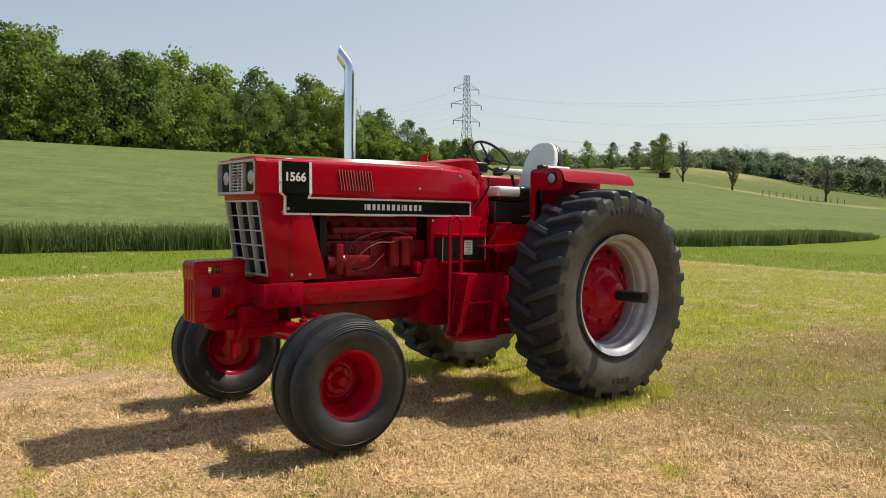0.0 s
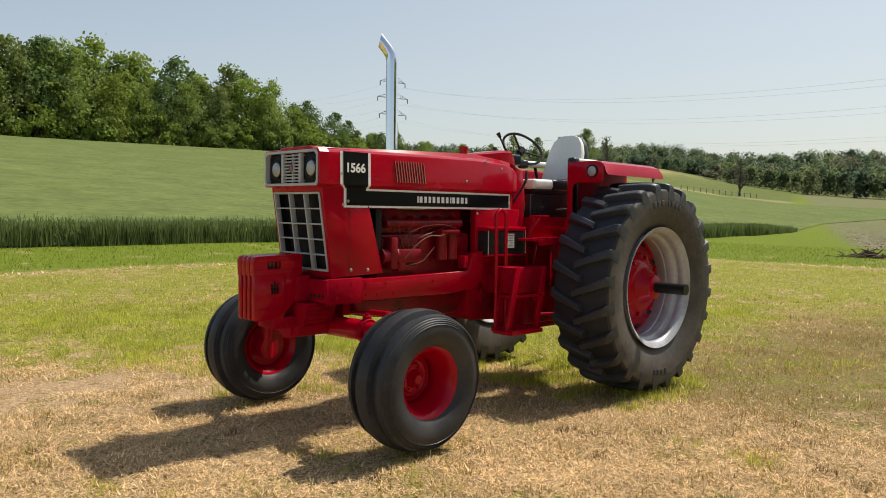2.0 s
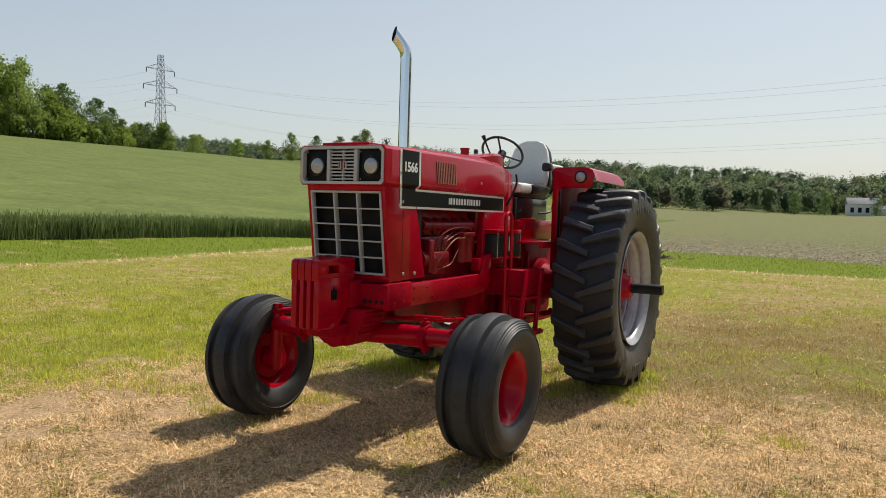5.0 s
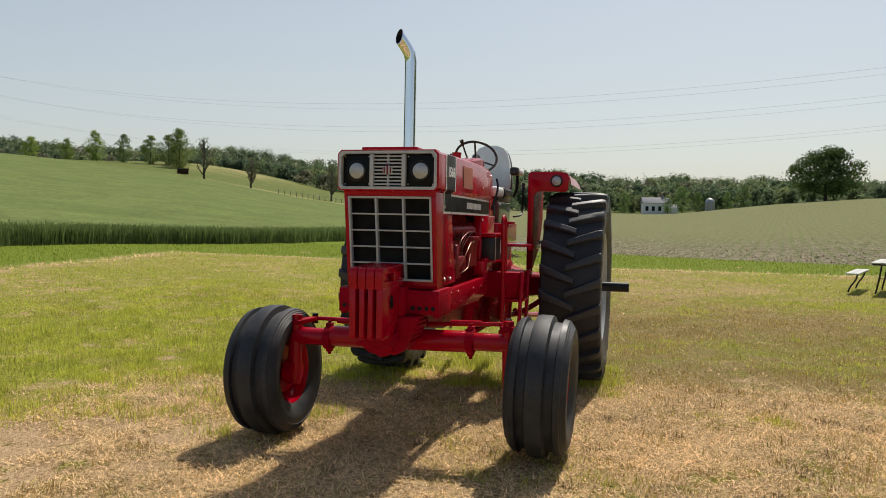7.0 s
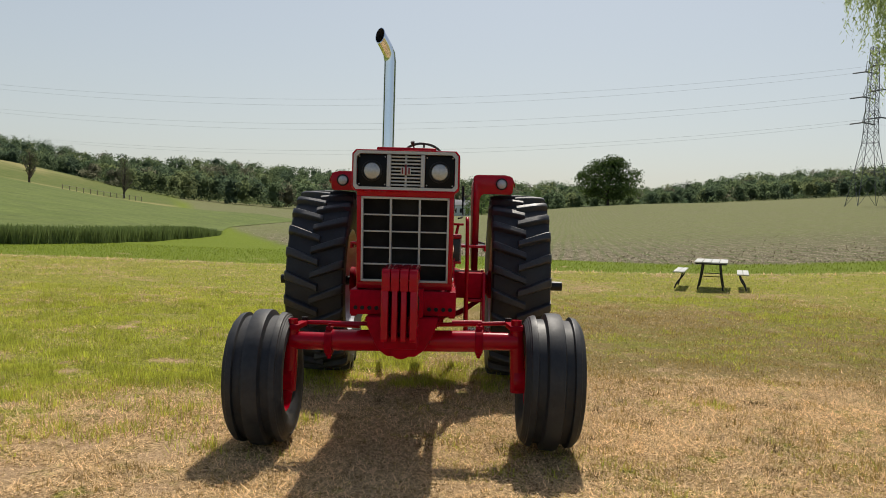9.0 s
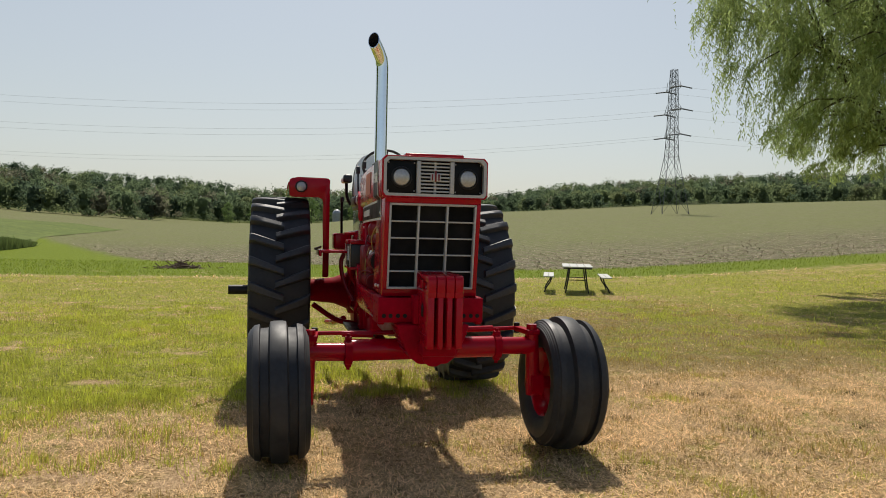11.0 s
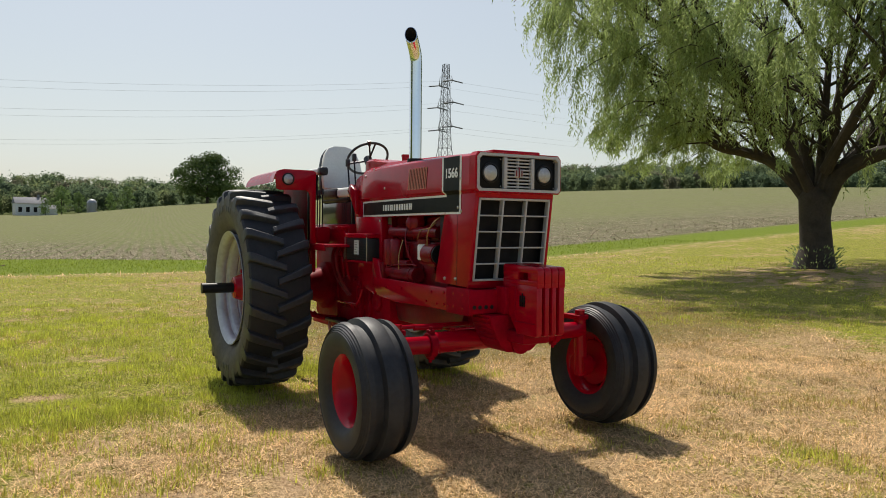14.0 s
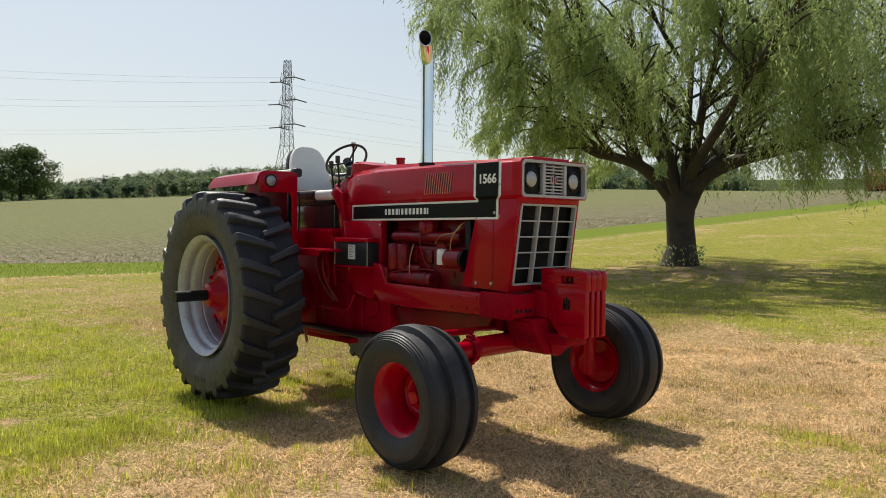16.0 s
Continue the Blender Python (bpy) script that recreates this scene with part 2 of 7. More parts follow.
def tube(points, r, segments=10, bm=None, smooth=4, radii=None):
    """A bent tube along points, rounded between them."""
    pts = [Vector(p) for p in points]
    if smooth > 1:
        dense, rr = [], []
        for i in range(len(pts) - 1):
            a, b, c, d = pts[max(i - 1, 0)], pts[i], pts[i + 1], pts[min(i + 2, len(pts) - 1)]
            for k in range(smooth):
                t = k / smooth
                dense.append(0.5 * (2 * b + (c - a) * t + (2 * a - 5 * b + 4 * c - d) * t * t + (3 * b - a - 3 * c + d) * t ** 3))
                if radii:
                    rr.append(radii[i] * (1 - t) + radii[i + 1] * t)
        dense.append(pts[-1])
        if radii:
            radii = rr + [radii[-1]]
        pts = dense
    own = bmesh.new()
    rings, up = [], None
    for i, p in enumerate(pts):
        way = (pts[min(i + 1, len(pts) - 1)] - pts[max(i - 1, 0)]).normalized()
        if up is None:
            up = way.orthogonal().normalized()
        up = (up - way * up.dot(way)).normalized()
        side = way.cross(up)
        rad = radii[i] if radii else r
        rings.append([own.verts.new(p + rad * (up * math.cos(2 * math.pi * k / segments) + side * math.sin(2 * math.pi * k / segments))) for k in range(segments)])
    for a, b in zip(rings, rings[1:]):
        for k in range(segments):
            own.faces.new((a[k], b[k], b[(k + 1) % segments], a[(k + 1) % segments]))
    own.faces.new(rings[0][::-1])
    own.faces.new(rings[-1])
    return merge(bm, own)


def loft(sections, bm=None, ends=True):
    """A skin over closed sections of equal length."""
    own = bmesh.new()
    rings = [[own.verts.new(p) for p in s] for s in sections]
    for a, b in zip(rings, rings[1:]):
        for k in range(len(a)):
            q = (k + 1) % len(a)
            own.faces.new((a[k], b[k], b[q], a[q]))
    if ends:
        own.faces.new(rings[0][::-1])
        own.faces.new(rings[-1])
    bmesh.ops.recalc_face_normals(own, faces=own.faces)
    return merge(bm, own)


def soft_box(x0, x1, y0, y1, z0, z1, r, bm=None, m=None, segments=4):
    own = bmesh.new()
    bmesh.ops.create_cube(own, size=1)
    for v in own.verts:
        v.co = Vector(((x0 + x1) / 2 + v.co.x * (x1 - x0), (y0 + y1) / 2 + v.co.y * (y1 - y0), (z0 + z1) / 2 + v.co.z * (z1 - z0)))
    bmesh.ops.bevel(own, geom=own.edges[:], offset=r, segments=segments, affect="EDGES", profile=0.5)
    return merge(bm, own, m)


def quads(name, corners, mat, parent=None, uv=None):
    """One mesh of loose four-cornered faces; corners is an array (n, 4, 3)."""
    n = len(corners)
    me = bpy.data.meshes.new(name)
    me.vertices.add(4 * n)
    me.vertices.foreach_set("co", corners.reshape(-1).astype(np.float32))
    me.loops.add(4 * n)
    me.loops.foreach_set("vertex_index", np.arange(4 * n, dtype=np.int32))
    me.polygons.add(n)
    me.polygons.foreach_set("loop_start", np.arange(0, 4 * n, 4, dtype=np.int32))
    me.update(calc_edges=True)
    me.materials.append(mat)
    ob = new(name, me)
    if parent:
        ob.parent = parent
    return ob


def tris(name, corners, mat, parent=None):
    """One mesh of loose three-cornered faces; corners is an array (n, 3, 3)."""
    n = len(corners)
    me = bpy.data.meshes.new(name)
    me.vertices.add(3 * n)
    me.vertices.foreach_set("co", corners.reshape(-1).astype(np.float32))
    me.loops.add(3 * n)
    me.loops.foreach_set("vertex_index", np.arange(3 * n, dtype=np.int32))
    me.polygons.add(n)
    me.polygons.foreach_set("loop_start", np.arange(0, 3 * n, 3, dtype=np.int32))
    me.update(calc_edges=True)
    me.materials.append(mat)
    ob = new(name, me)
    if parent:
        ob.parent = parent
    return ob


def uneven(x, y, scale, seed=0):
    """Smooth random values between -1 and 1 over the plan; scale: lumps to the metre."""
    x, y = np.asarray(x, float) * scale + 17.3 * seed, np.asarray(y, float) * scale - 9.1 * seed
    ix, iy = np.floor(x), np.floor(y)
    fx, fy = x - ix, y - iy
    fx, fy = fx * fx * (3 - 2 * fx), fy * fy * (3 - 2 * fy)

    def corner(a, b):
        h = np.sin(a * 127.1 + b * 311.7 + seed * 74.7) * 43758.5453
        return 2 * (h - np.floor(h)) - 1

    low = corner(ix, iy) * (1 - fx) + corner(ix + 1, iy) * fx
    high = corner(ix, iy + 1) * (1 - fx) + corner(ix + 1, iy + 1) * fx
    return low * (1 - fy) + high * fy


# ---------------------------------------------------------------- the lie of the land
TILT = radians(0.8)


def ramp(v, soft):
    return 0.5 * (v + np.sqrt(v * v + soft * soft))


def step(v, a, b):
    t = np.clip((v - a) / (b - a), 0, 1)
    return t * t * (3 - 2 * t)


SKYLINE_AZ = [118, 130, 140, 146, 151, 155, 159, 163, 166, 171, 173, 175, 178, 182, 185, 188, 192, 198, 202, 206, 210, 213, 218, 225, 232]
SKYLINE_EL = [4.6, 4.45, 4.3, 4.2, 4.0, 3.65, 3.4, 2.75, 2.25, 2.45, 2.7, 2.45, 2.75, 2.45, 2.9, 3.1, 3.2, 3.55, 3.35, 3.65, 4.25, 4.2, 3.9, 4.3, 4.5]


def skyline(x, y, d):
    """Height of the treetops on the horizon in the direction of x, y, at d metres."""
    az = np.degrees(np.arctan2(y - 0.5, x - 7)) % 360
    return 1.6 + d * np.tan(np.radians(np.interp(az, SKYLINE_AZ, SKYLINE_EL)))


def height(x, y):
    """Height of the ground: a shallow valley that falls away behind the tractor and climbs to both sides."""
    x, y = np.asarray(x, float), np.asarray(y, float)
    z = math.tan(TILT) * (ramp(x + 40, 6) - 40)
    z = np.where(x > 15, math.tan(TILT) * (15 + 10 * np.tanh((x - 15) / 10)), z)
    z = z + 0.012 * (ramp(-x - 150, 20) - ramp(-x - 600, 100))
    az = np.degrees(np.arctan2(y - 3, x - 5)) % 360
    right = 0.072 * (ramp(y - 7, 6) - ramp(y - 175, 40) - ramp(-7.0, 6) + ramp(-175.0, 40)) * (1 + 0.20 * step(-x, 60, 160))
    left = 0.108 * (ramp(-y - 22, 6) - ramp(-y - 154, 12) - ramp(-22.0, 6) + ramp(-154.0, 12))
    left = left * np.where(az > 90, 0.40 + 0.60 * step(az, 198, 216), 1.0)
    mound = 0.16 * np.exp(-((x + 4.85) ** 2 + (y - 14.2) ** 2) / 1.6)
    hill = 3.2 * np.exp(-((x + 240) / 55) ** 2 - ((y + 140) / 45) ** 2)
    swell = 2.2 * np.exp(-((x + 225) / 60) ** 2 - ((y - 45) / 42) ** 2)
    z = z + right + left + hill + mound + swell
    d = np.hypot(x - 7, y - 0.5)
    return z + step(d, 350, 440) * (1 - step(d, 520, 900)) * np.clip(skyline(x, y, d) - 12 - z, 0, 30) * (x < -60)


def level(x, y):
    return float(height(x, y))


def turf(x, y):
    """The small lumps of the lawn, on top of the lie of the land."""
    clear = np.clip((np.hypot(x - 1.4, y) - 2.2) / 3, 0, 1)
    near = 1 - step(np.hypot(x - 2.5, y), 9, 14)
    return 0.014 * uneven(x, y, 1.1, 1) + 0.026 * uneven(x, y, 0.25, 2) * clear + near * (0.010 * uneven(x, y, 3.1, 3) + 0.005 * uneven(x, y, 6.7, 4))


def wheat_edge(x):
    """The y of the near edge of the standing wheat."""
    return -22.2 + 4.0 * step(-x, 18, 33) - 0.26 * ramp(-x - 52, 2) + 0.20 * ramp(-x - 77, 4)


def bare_edge(y):
    """The x at which the bare field begins."""
    return -21.0 - 11.5 * (1 - step(y, -4, 14))


def lawn_edge(x, y):
    """Positive inside the mown lawn, in metres from the worn line round it."""
    a = y + 14.3 + 2.8 * step(-x, 5, 25)
    b = x + 15.5 + 3.5 * (1 - step(y, 2, 12))
    return np.minimum(a, b)


# ---------------------------------------------------------------- ground
def ground_material():
    m = bpy.data.materials.new("ground")
    m.use_nodes = True
    nt = m.node_tree
    n, link = nt.nodes, nt.links.new
    b = n["Principled BSDF"]
    b.inputs["Roughness"].default_value = 0.95
    b.inputs["Specular IOR Level"].default_value = 0.1
    co = n.new("ShaderNodeNewGeometry")

    def noise_tex(scale, detail=4, rough=0.6, stretch=None):
        q = n.new("ShaderNodeTexNoise")
        q.inputs["Scale"].default_value, q.inputs["Detail"].default_value, q.inputs["Roughness"].default_value = scale, detail, rough
        if stretch:
            mp = n.new("ShaderNodeMapping")
            mp.inputs["Rotation"].default_value = (0, 0, radians(stretch[0]))
            mp.inputs["Scale"].default_value = stretch[1]
            link(co.outputs["Position"], mp.inputs["Vector"])
            link(mp.outputs[0], q.inputs["Vector"])
        else:
            link(co.outputs["Position"], q.inputs["Vector"])
        return q.outputs["Fac"]

    def attribute(name):
        q = n.new("ShaderNodeAttribute")
        q.attribute_name = name
        return q.outputs["Fac"]

    def blend(fac, a, c):
        q = n.new("ShaderNodeMix")
        q.data_type = "RGBA"
        link(fac, q.inputs["Factor"])
        for slot, v in (("A", a), ("B", c)):
            if isinstance(v, tuple):
                q.inputs[slot].default_value = (*v, 1)
            else:
                link(v, q.inputs[slot])
        return q.outputs["Result"]

    def spread(v, lo, hi, a=0.0, c=1.0):
        q = n.new("ShaderNodeMapRange")
        q.inputs["From Min"].default_value, q.inputs["From Max"].default_value = lo, hi
        q.inputs["To Min"].default_value, q.inputs["To Max"].default_value = a, c
        link(v, q.inputs["Value"])
        return q.outputs["Result"]

    def calc(op, a, c):
        q = n.new("ShaderNodeMath")
        q.operation = op
        q.use_clamp = op != "MULTIPLY_ADD"
        for i, v in enumerate((a, c)):
            if isinstance(v, (int, float)):
                q.inputs[i].default_value = v
            else:
                link(v, q.inputs[i])
        return q.outputs[0]

    fine, mid, big, blades, tuft = noise_tex(34, 5, 0.7), noise_tex(3.2, 5), noise_tex(0.45, 5), noise_tex(90, 2), noise_tex(10.5, 4, 0.65)
    green = blend(spread(fine, 0.36, 0.64), (0.060, 0.066, 0.009), (0.480, 0.480, 0.062))
    green = blend(spread(tuft, 0.50, 0.70, 0.0, 0.75), green, (0.430, 0.375, 0.120))
    green = blend(spread(tuft, 0.46, 0.32, 0.0, 0.55), green, (0.120, 0.135, 0.018))
    straw = blend(spread(fine, 0.36, 0.64), (0.140, 0.078, 0.026), (0.840, 0.600, 0.320))
    straw = blend(spread(mid, 0.50, 0.75, 0.0, 0.7), straw, (0.520, 0.365, 0.155))
    straw = blend(spread(tuft, 0.52, 0.68, 0.0, 0.72), straw, (0.215, 0.135, 0.050))
    dry = calc("ADD", attribute("dry"), spread(big, 0.25, 0.75, -0.6, 0.5))
    dry = calc("ADD", dry, spread(mid, 0.3, 0.7, -0.45, 0.45))
    dry = calc("ADD", dry, spread(noise_tex(8.5, 4), 0.3, 0.7, -0.35, 0.35))
    straw = blend(calc("MULTIPLY", attribute("stubble"), 0.65), straw, blend(spread(fine, 0.36, 0.64), (0.110, 0.082, 0.026), (0.400, 0.300, 0.110)))
    lawn = blend(spread(dry, 0.25, 0.75), green, straw)
    lawn = blend(calc("MULTIPLY", attribute("stubble"), 0.42), lawn, (0.170, 0.140, 0.045))
    soil = blend(spread(fine, 0.35, 0.65), (0.35, 0.220, 0.115), (0.68, 0.48, 0.29))
    strip = blend(spread(fine, 0.3, 0.7), (0.095, 0.140, 0.010), (0.205, 0.250, 0.026))
    colour = blend(attribute("strip"), lawn, strip)
    colour = blend(calc("MULTIPLY", attribute("worn"), spread(mid, 0.42, 0.54)), colour, soil)
    across = n.new("ShaderNodeMapping")
    across.inputs["Rotation"].default_value = (0, 0, radians(8.5))
    link(co.outputs["Position"], across.inputs["Vector"])
    rows = n.new("ShaderNodeTexWave")
    rows.bands_direction = "Y"
    for slot, v in (("Scale", 0.413), ("Distortion", 5.0), ("Detail", 1.0), ("Detail Scale", 0.05)):
        rows.inputs[slot].default_value = v
    link(across.outputs[0], rows.inputs["Vector"])
    crop = calc("MULTIPLY", spread(rows.outputs["Fac"], 0.45, 0.9), spread(noise_tex(1.1, 4), 0.35, 0.6))
    bare = blend(spread(noise_tex(1.6, 8, 0.9, (4, (0.6, 1.5, 1))), 0.40, 0.60), (0.045, 0.037, 0.022), (0.320, 0.265, 0.180))
    bare = blend(calc("MULTIPLY", crop, 0.85), bare, (0.095, 0.125, 0.030))
    bare = blend(calc("MULTIPLY", spread(big, 0.3, 0.65, 0.35, 0.85), attribute("far_bare")), bare, (0.160, 0.178, 0.060))
    colour = blend(attribute("bare"), colour, bare)
    pasture = blend(spread(big, 0.3, 0.7), (0.085, 0.125, 0.026), (0.150, 0.160, 0.046))
    pasture = blend(calc("MULTIPLY", attribute("hay"), spread(noise_tex(0.09, 5), 0.3, 0.6)), pasture, (0.360, 0.300, 0.130))
    colour = blend(attribute("pasture"), colour, pasture)
    gaps = calc("MULTIPLY", spread(noise_tex(130, 2), 0.34, 0.48, 1.0, 0.0), attribute("lawn"))
    colour = blend(calc("MULTIPLY", gaps, 0.78), colour, (0.042, 0.035, 0.016))
    colour = blend(attribute("wood"), colour, (0.045, 0.060, 0.016))
    link(colour, b.inputs["Base Color"])
    rise = n.new("ShaderNodeBump")
    rise.inputs["Strength"].default_value, rise.inputs["Distance"].default_value = 0.9, 0.03
    link(calc("ADD", calc("MULTIPLY", blades, 0.6), calc("MULTIPLY", fine, 0.6)), rise.inputs["Height"])
    link(rise.outputs["Normal"], b.inputs["Normal"])
    return m


def dryness(x, y):
    """How dry the mown grass is, 0 to 1, place by place."""
    wob = 0.55 * uneven(x, y, 0.8, 5)
    south = step(0.75 * (x - 1.5) + y + 2.6 + wob, -0.5, 1.5)
    front = step(x + wob - 1.6 * (1 - step(y, -1.6, 0.6)), -1.9, 0.9)
    core = south * front * (1 - step(y + wob, 5.6, 7.4))
    far = 0.30 * step(0.6 + uneven(x, y, 0.35, 6) + 0.5 * uneven(x, y, 1.1, 7), 0.4, 1.4) * step(-x + 0.4 * np.abs(y), 1, 5) * (0.45 + 0.55 * step(y, -3, 2)) * (1 - 0.75 * step(y, 6.5, 9.5))
    return 0.17 + 0.78 * core + 0.36 * stubble(x, y) + far + 0.30 * (1 - core) * step(0.75 * (x - 1.5) + y + 3.6, -0.8, 0.8) * step(x, 0.5, 2.0)


def stubble(x, y):
    """Where the dry grass stands thin and olive brown, 0 to 1."""
    return step(y, -0.9, 1.2) * step(-x, -0.9, 1.0) * (1 - step(y, 6, 10)) * (1 - 0.8 * step(-x, 4.0, 12))


def baldness(x, y):
    """How far the soil shows through the grass, place by place."""
    near = 0.46 * np.exp(-((x - 3.4) / 1.7) ** 2 - ((y + 2.4) / 1.3) ** 2) + 0.10 * step(-y, 0.2, 2.0)
    near = near + 0.7 * np.exp(-((x + 4.4) ** 2 + (y - 13.6) ** 2) / 6.0)
    return near + 0.36 * uneven(x, y, 1.5, 9) + 0.30 * uneven(x, y, 3.7, 2)


def build_ground():
    turns, rings = 400, 230
    r = 0.25 + 1.15 * np.sinh(np.linspace(0, 7.9, rings)) / 1.0
    r = np.concatenate([[0.0], r])
    a = np.linspace(0, 2 * math.pi, turns, endpoint=False)
    rr, aa = np.meshgrid(r[1:], a, indexing="ij")
    x, y = 2.5 + rr * np.cos(aa), rr * np.sin(aa)
    z = height(x, y)
    z = z + turf(x, y) * (rr < 120)
    verts = np.column_stack([x.ravel(), y.ravel(), z.ravel()])
    verts = np.vstack([verts, [[2.5, 0, level(2.5, 0)]]])
    i = np.arange(rings - 1)[:, None] * turns
    k = np.arange(turns)[None, :]
    q = (k + 1) % turns
    faces = np.stack([i + k, i + turns + k, i + turns + q, i + q], -1).reshape(-1, 4).tolist()
    centre = len(verts) - 1
    faces += [[centre, int(c), int((c + 1) % turns)] for c in range(turns)]
    me = bpy.data.meshes.new("ground")
    me.from_pydata(verts.tolist(), [], faces)
    me.shade_smooth()
    gx, gy = verts[:, 0], verts[:, 1]
    lawn = lawn_edge(gx, gy)
    wob = np.array([noise.noise((px * 0.12, py * 0.12, 2)) for px, py in zip(gx, gy)])
    strip = step(-lawn, -0.5, 0.8)
    bare = step(bare_edge(gy) - gx + 0.8 * wob, 0, 1.2) * step(gy + 8 + 0.39 * (-33 - gx), 0, 1.5) * (1 - step(-gx, 318, 332))
    wheat = step(wheat_edge(gx) - gy, 0, 1) * (gx > -145)
    far = step(-gx, 318, 332) + (gx < -138) * step(-gy - 8 - 0.39 * (-33 - gx), 0, 4)
    pasture = np.clip(far, 0, 1) * (1 - wheat)
    wood = step(-gy, 150, 158) * (gx > -160) + step(np.hypot(gx, gy), 330, 380)
    across = (gx + 175) * 0.865 + (gy + 62) * 0.5
    hay = np.clip(np.exp(-(across / 7) ** 2) + np.exp(-((gx + 218) / 22) ** 2 - ((gy + 134) / 16) ** 2), 0, 1)
    values = {"hay": hay, "stubble": stubble(gx, gy), "dry": dryness(gx, gy), "worn": np.clip(0.75 * np.exp(-((lawn + 0.1) / 0.55) ** 2) + 0.8 * step(baldness(gx, gy), 0.38, 0.60) * (np.hypot(gx - 2.5, gy) < 30) + 0.95 * np.exp(-((gx + 4.4) ** 2 + (gy - 13.6) ** 2) / 6.0), 0, 1),
              "strip": strip, "bare": bare, "pasture": pasture, "wood": np.clip(wood, 0, 1), "lawn": step(lawn, -0.5, 0.5), "far_bare": 0.25 + 0.75 * step(bare_edge(gy) - gx, 6, 45)}
    for name, v in values.items():
        me.attributes.new(name, "FLOAT", "POINT").data.foreach_set("value", np.asarray(v, np.float32))
    me.materials.append(ground_material())
    return tagged(new("ground", me), "mown dry lawn, green strips and rolling fields", "ground", kind="structure")


build_ground()

# ---------------------------------------------------------------- tractor
tractor = tagged(new("tractor"), "restored red row-crop farm tractor parked on mown dry grass", "tractor")
tractor.matrix_world = Matrix.Rotation(-TILT, 4, "Y")
AXLE_Z = 0.899


def rear_wheel(side):
    at = Matrix.Translation((0, side * 0.95, AXLE_Z)) @ Matrix.Diagonal((1, side, 1, 1))
    body = [(-0.225, 0.522), (-0.275, 0.60), (-0.306, 0.70), (-0.308, 0.780), (-0.302, 0.826), (-0.284, 0.846), (-0.20, 0.857), (0, 0.863),
            (0.20, 0.857), (0.284, 0.846), (0.302, 0.826), (0.308, 0.780), (0.306, 0.70), (0.275, 0.60), (0.225, 0.522), (0.20, 0.50), (-0.20, 0.50)]
    slim = at @ Matrix.Diagonal((1, 0.885, 1, 1))
    tyre = part("rear_tyre", lathe(body, 120, m=slim, closed=True), RUBBER, tractor, "tall ribbed black rear tractor tyre, dusty on its sides", 30)
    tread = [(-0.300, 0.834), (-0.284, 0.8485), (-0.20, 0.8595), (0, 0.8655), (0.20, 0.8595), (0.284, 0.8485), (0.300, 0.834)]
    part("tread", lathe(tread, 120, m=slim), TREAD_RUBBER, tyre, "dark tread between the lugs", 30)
    lug = bmesh.new()
    stations = [(-0.040, -0.016, 0.0), (0.02, 0.006, 0.0), (0.16, 0.056, -0.002), (0.255, 0.094, -0.008), (0.292, 0.108, -0.018), (0.3035, 0.112, -0.034)]
    rings = []
    for y, turn, drop in stations:
        ring = []
        low = 0.835 if y < 0.2 else 0.785
        high = 0.914 + drop
        wide = 0.028 + 0.010 * float(step(y, 0.0, 0.3))
        for rad, w in ((low - 0.02, wide * 1.9), (high - 0.007, wide), (high, wide * 0.72), (high, -wide * 0.72), (high - 0.007, -wide), (low - 0.02, -wide * 1.5)):
            th = turn + w / 0.9
            ring.append((rad * math.cos(th), y + (0.006 if rad < 0.82 and y > 0.29 else 0), rad * math.sin(th)))
        rings.append(ring)
    loft(rings, lug)
    other = lug.copy()
    other.transform(Matrix.Diagonal((1, -1, 1, 1)))
    for k, bm in ((0, lug), (1, other)):
        me = part("lug", bm, LUG_RUBBER, tyre)
        for j in range(24):
            ob = me if j == 0 else new("lug", me.data)
            ob.parent = tyre
            ob.matrix_basis = slim @ Matrix.Rotation(-(j + 0.5 * k) * 2 * math.pi / 24, 4, "Y")
    for k, (a, wide) in enumerate(((76, 0.05), (81, 0.05), (86, 0.045), (94, 0.02), (99, 0.05), (104, 0.05), (109, 0.04), (-96, 0.05), (-91, 0.05), (-86, 0.05), (-81, 0.04))):
        spin = slim @ Matrix.Rotation(-radians(a), 4, "Y")
        part("moulded_bar", box(0.705, 0.755, 0.298, 0.3105, -wide / 2, wide / 2, 0.002, m=spin), LUG_RUBBER, tyre)
    rim = [(0.232, 0.505), (0.242, 0.524), (0.235, 0.526), (0.222, 0.512), (0.21, 0.498), (0.15, 0.490), (0.14, 0.472), (0.05, 0.462), (-0.08, 0.462), (-0.16, 0.49), (-0.235, 0.522), (-0.235, 0.514), (-0.15, 0.478),
           (-0.08, 0.436), (0.040, 0.436), (0.050, 0.444), (0.060, 0.436), (0.118, 0.440), (0.128, 0.448), (0.136, 0.468), (0.150, 0.474), (0.160, 0.470), (0.200, 0.474), (0.212, 0.484)]
    rim_ob = part("rear_rim", lathe(rim, 96, m=at, closed=True), RIM_SILVER, tractor, "silver-painted steel rear rim")
    disc = [(-0.045, 0.437), (-0.055, 0.425), (-0.045, 0.40), (-0.015, 0.34), (-0.005, 0.30), (0.03, 0.28), (0.065, 0.22), (0.075, 0.20), (0.08, 0.155), (0.12, 0.125), (0.19, 0.100),
            (0.198, 0.085), (0.198, 0.0), (-0.07, 0.0), (-0.07, 0.437)]
    part("wheel_disc", lathe(disc, 64, m=at), RED, rim_ob, "red cast wheel centre")
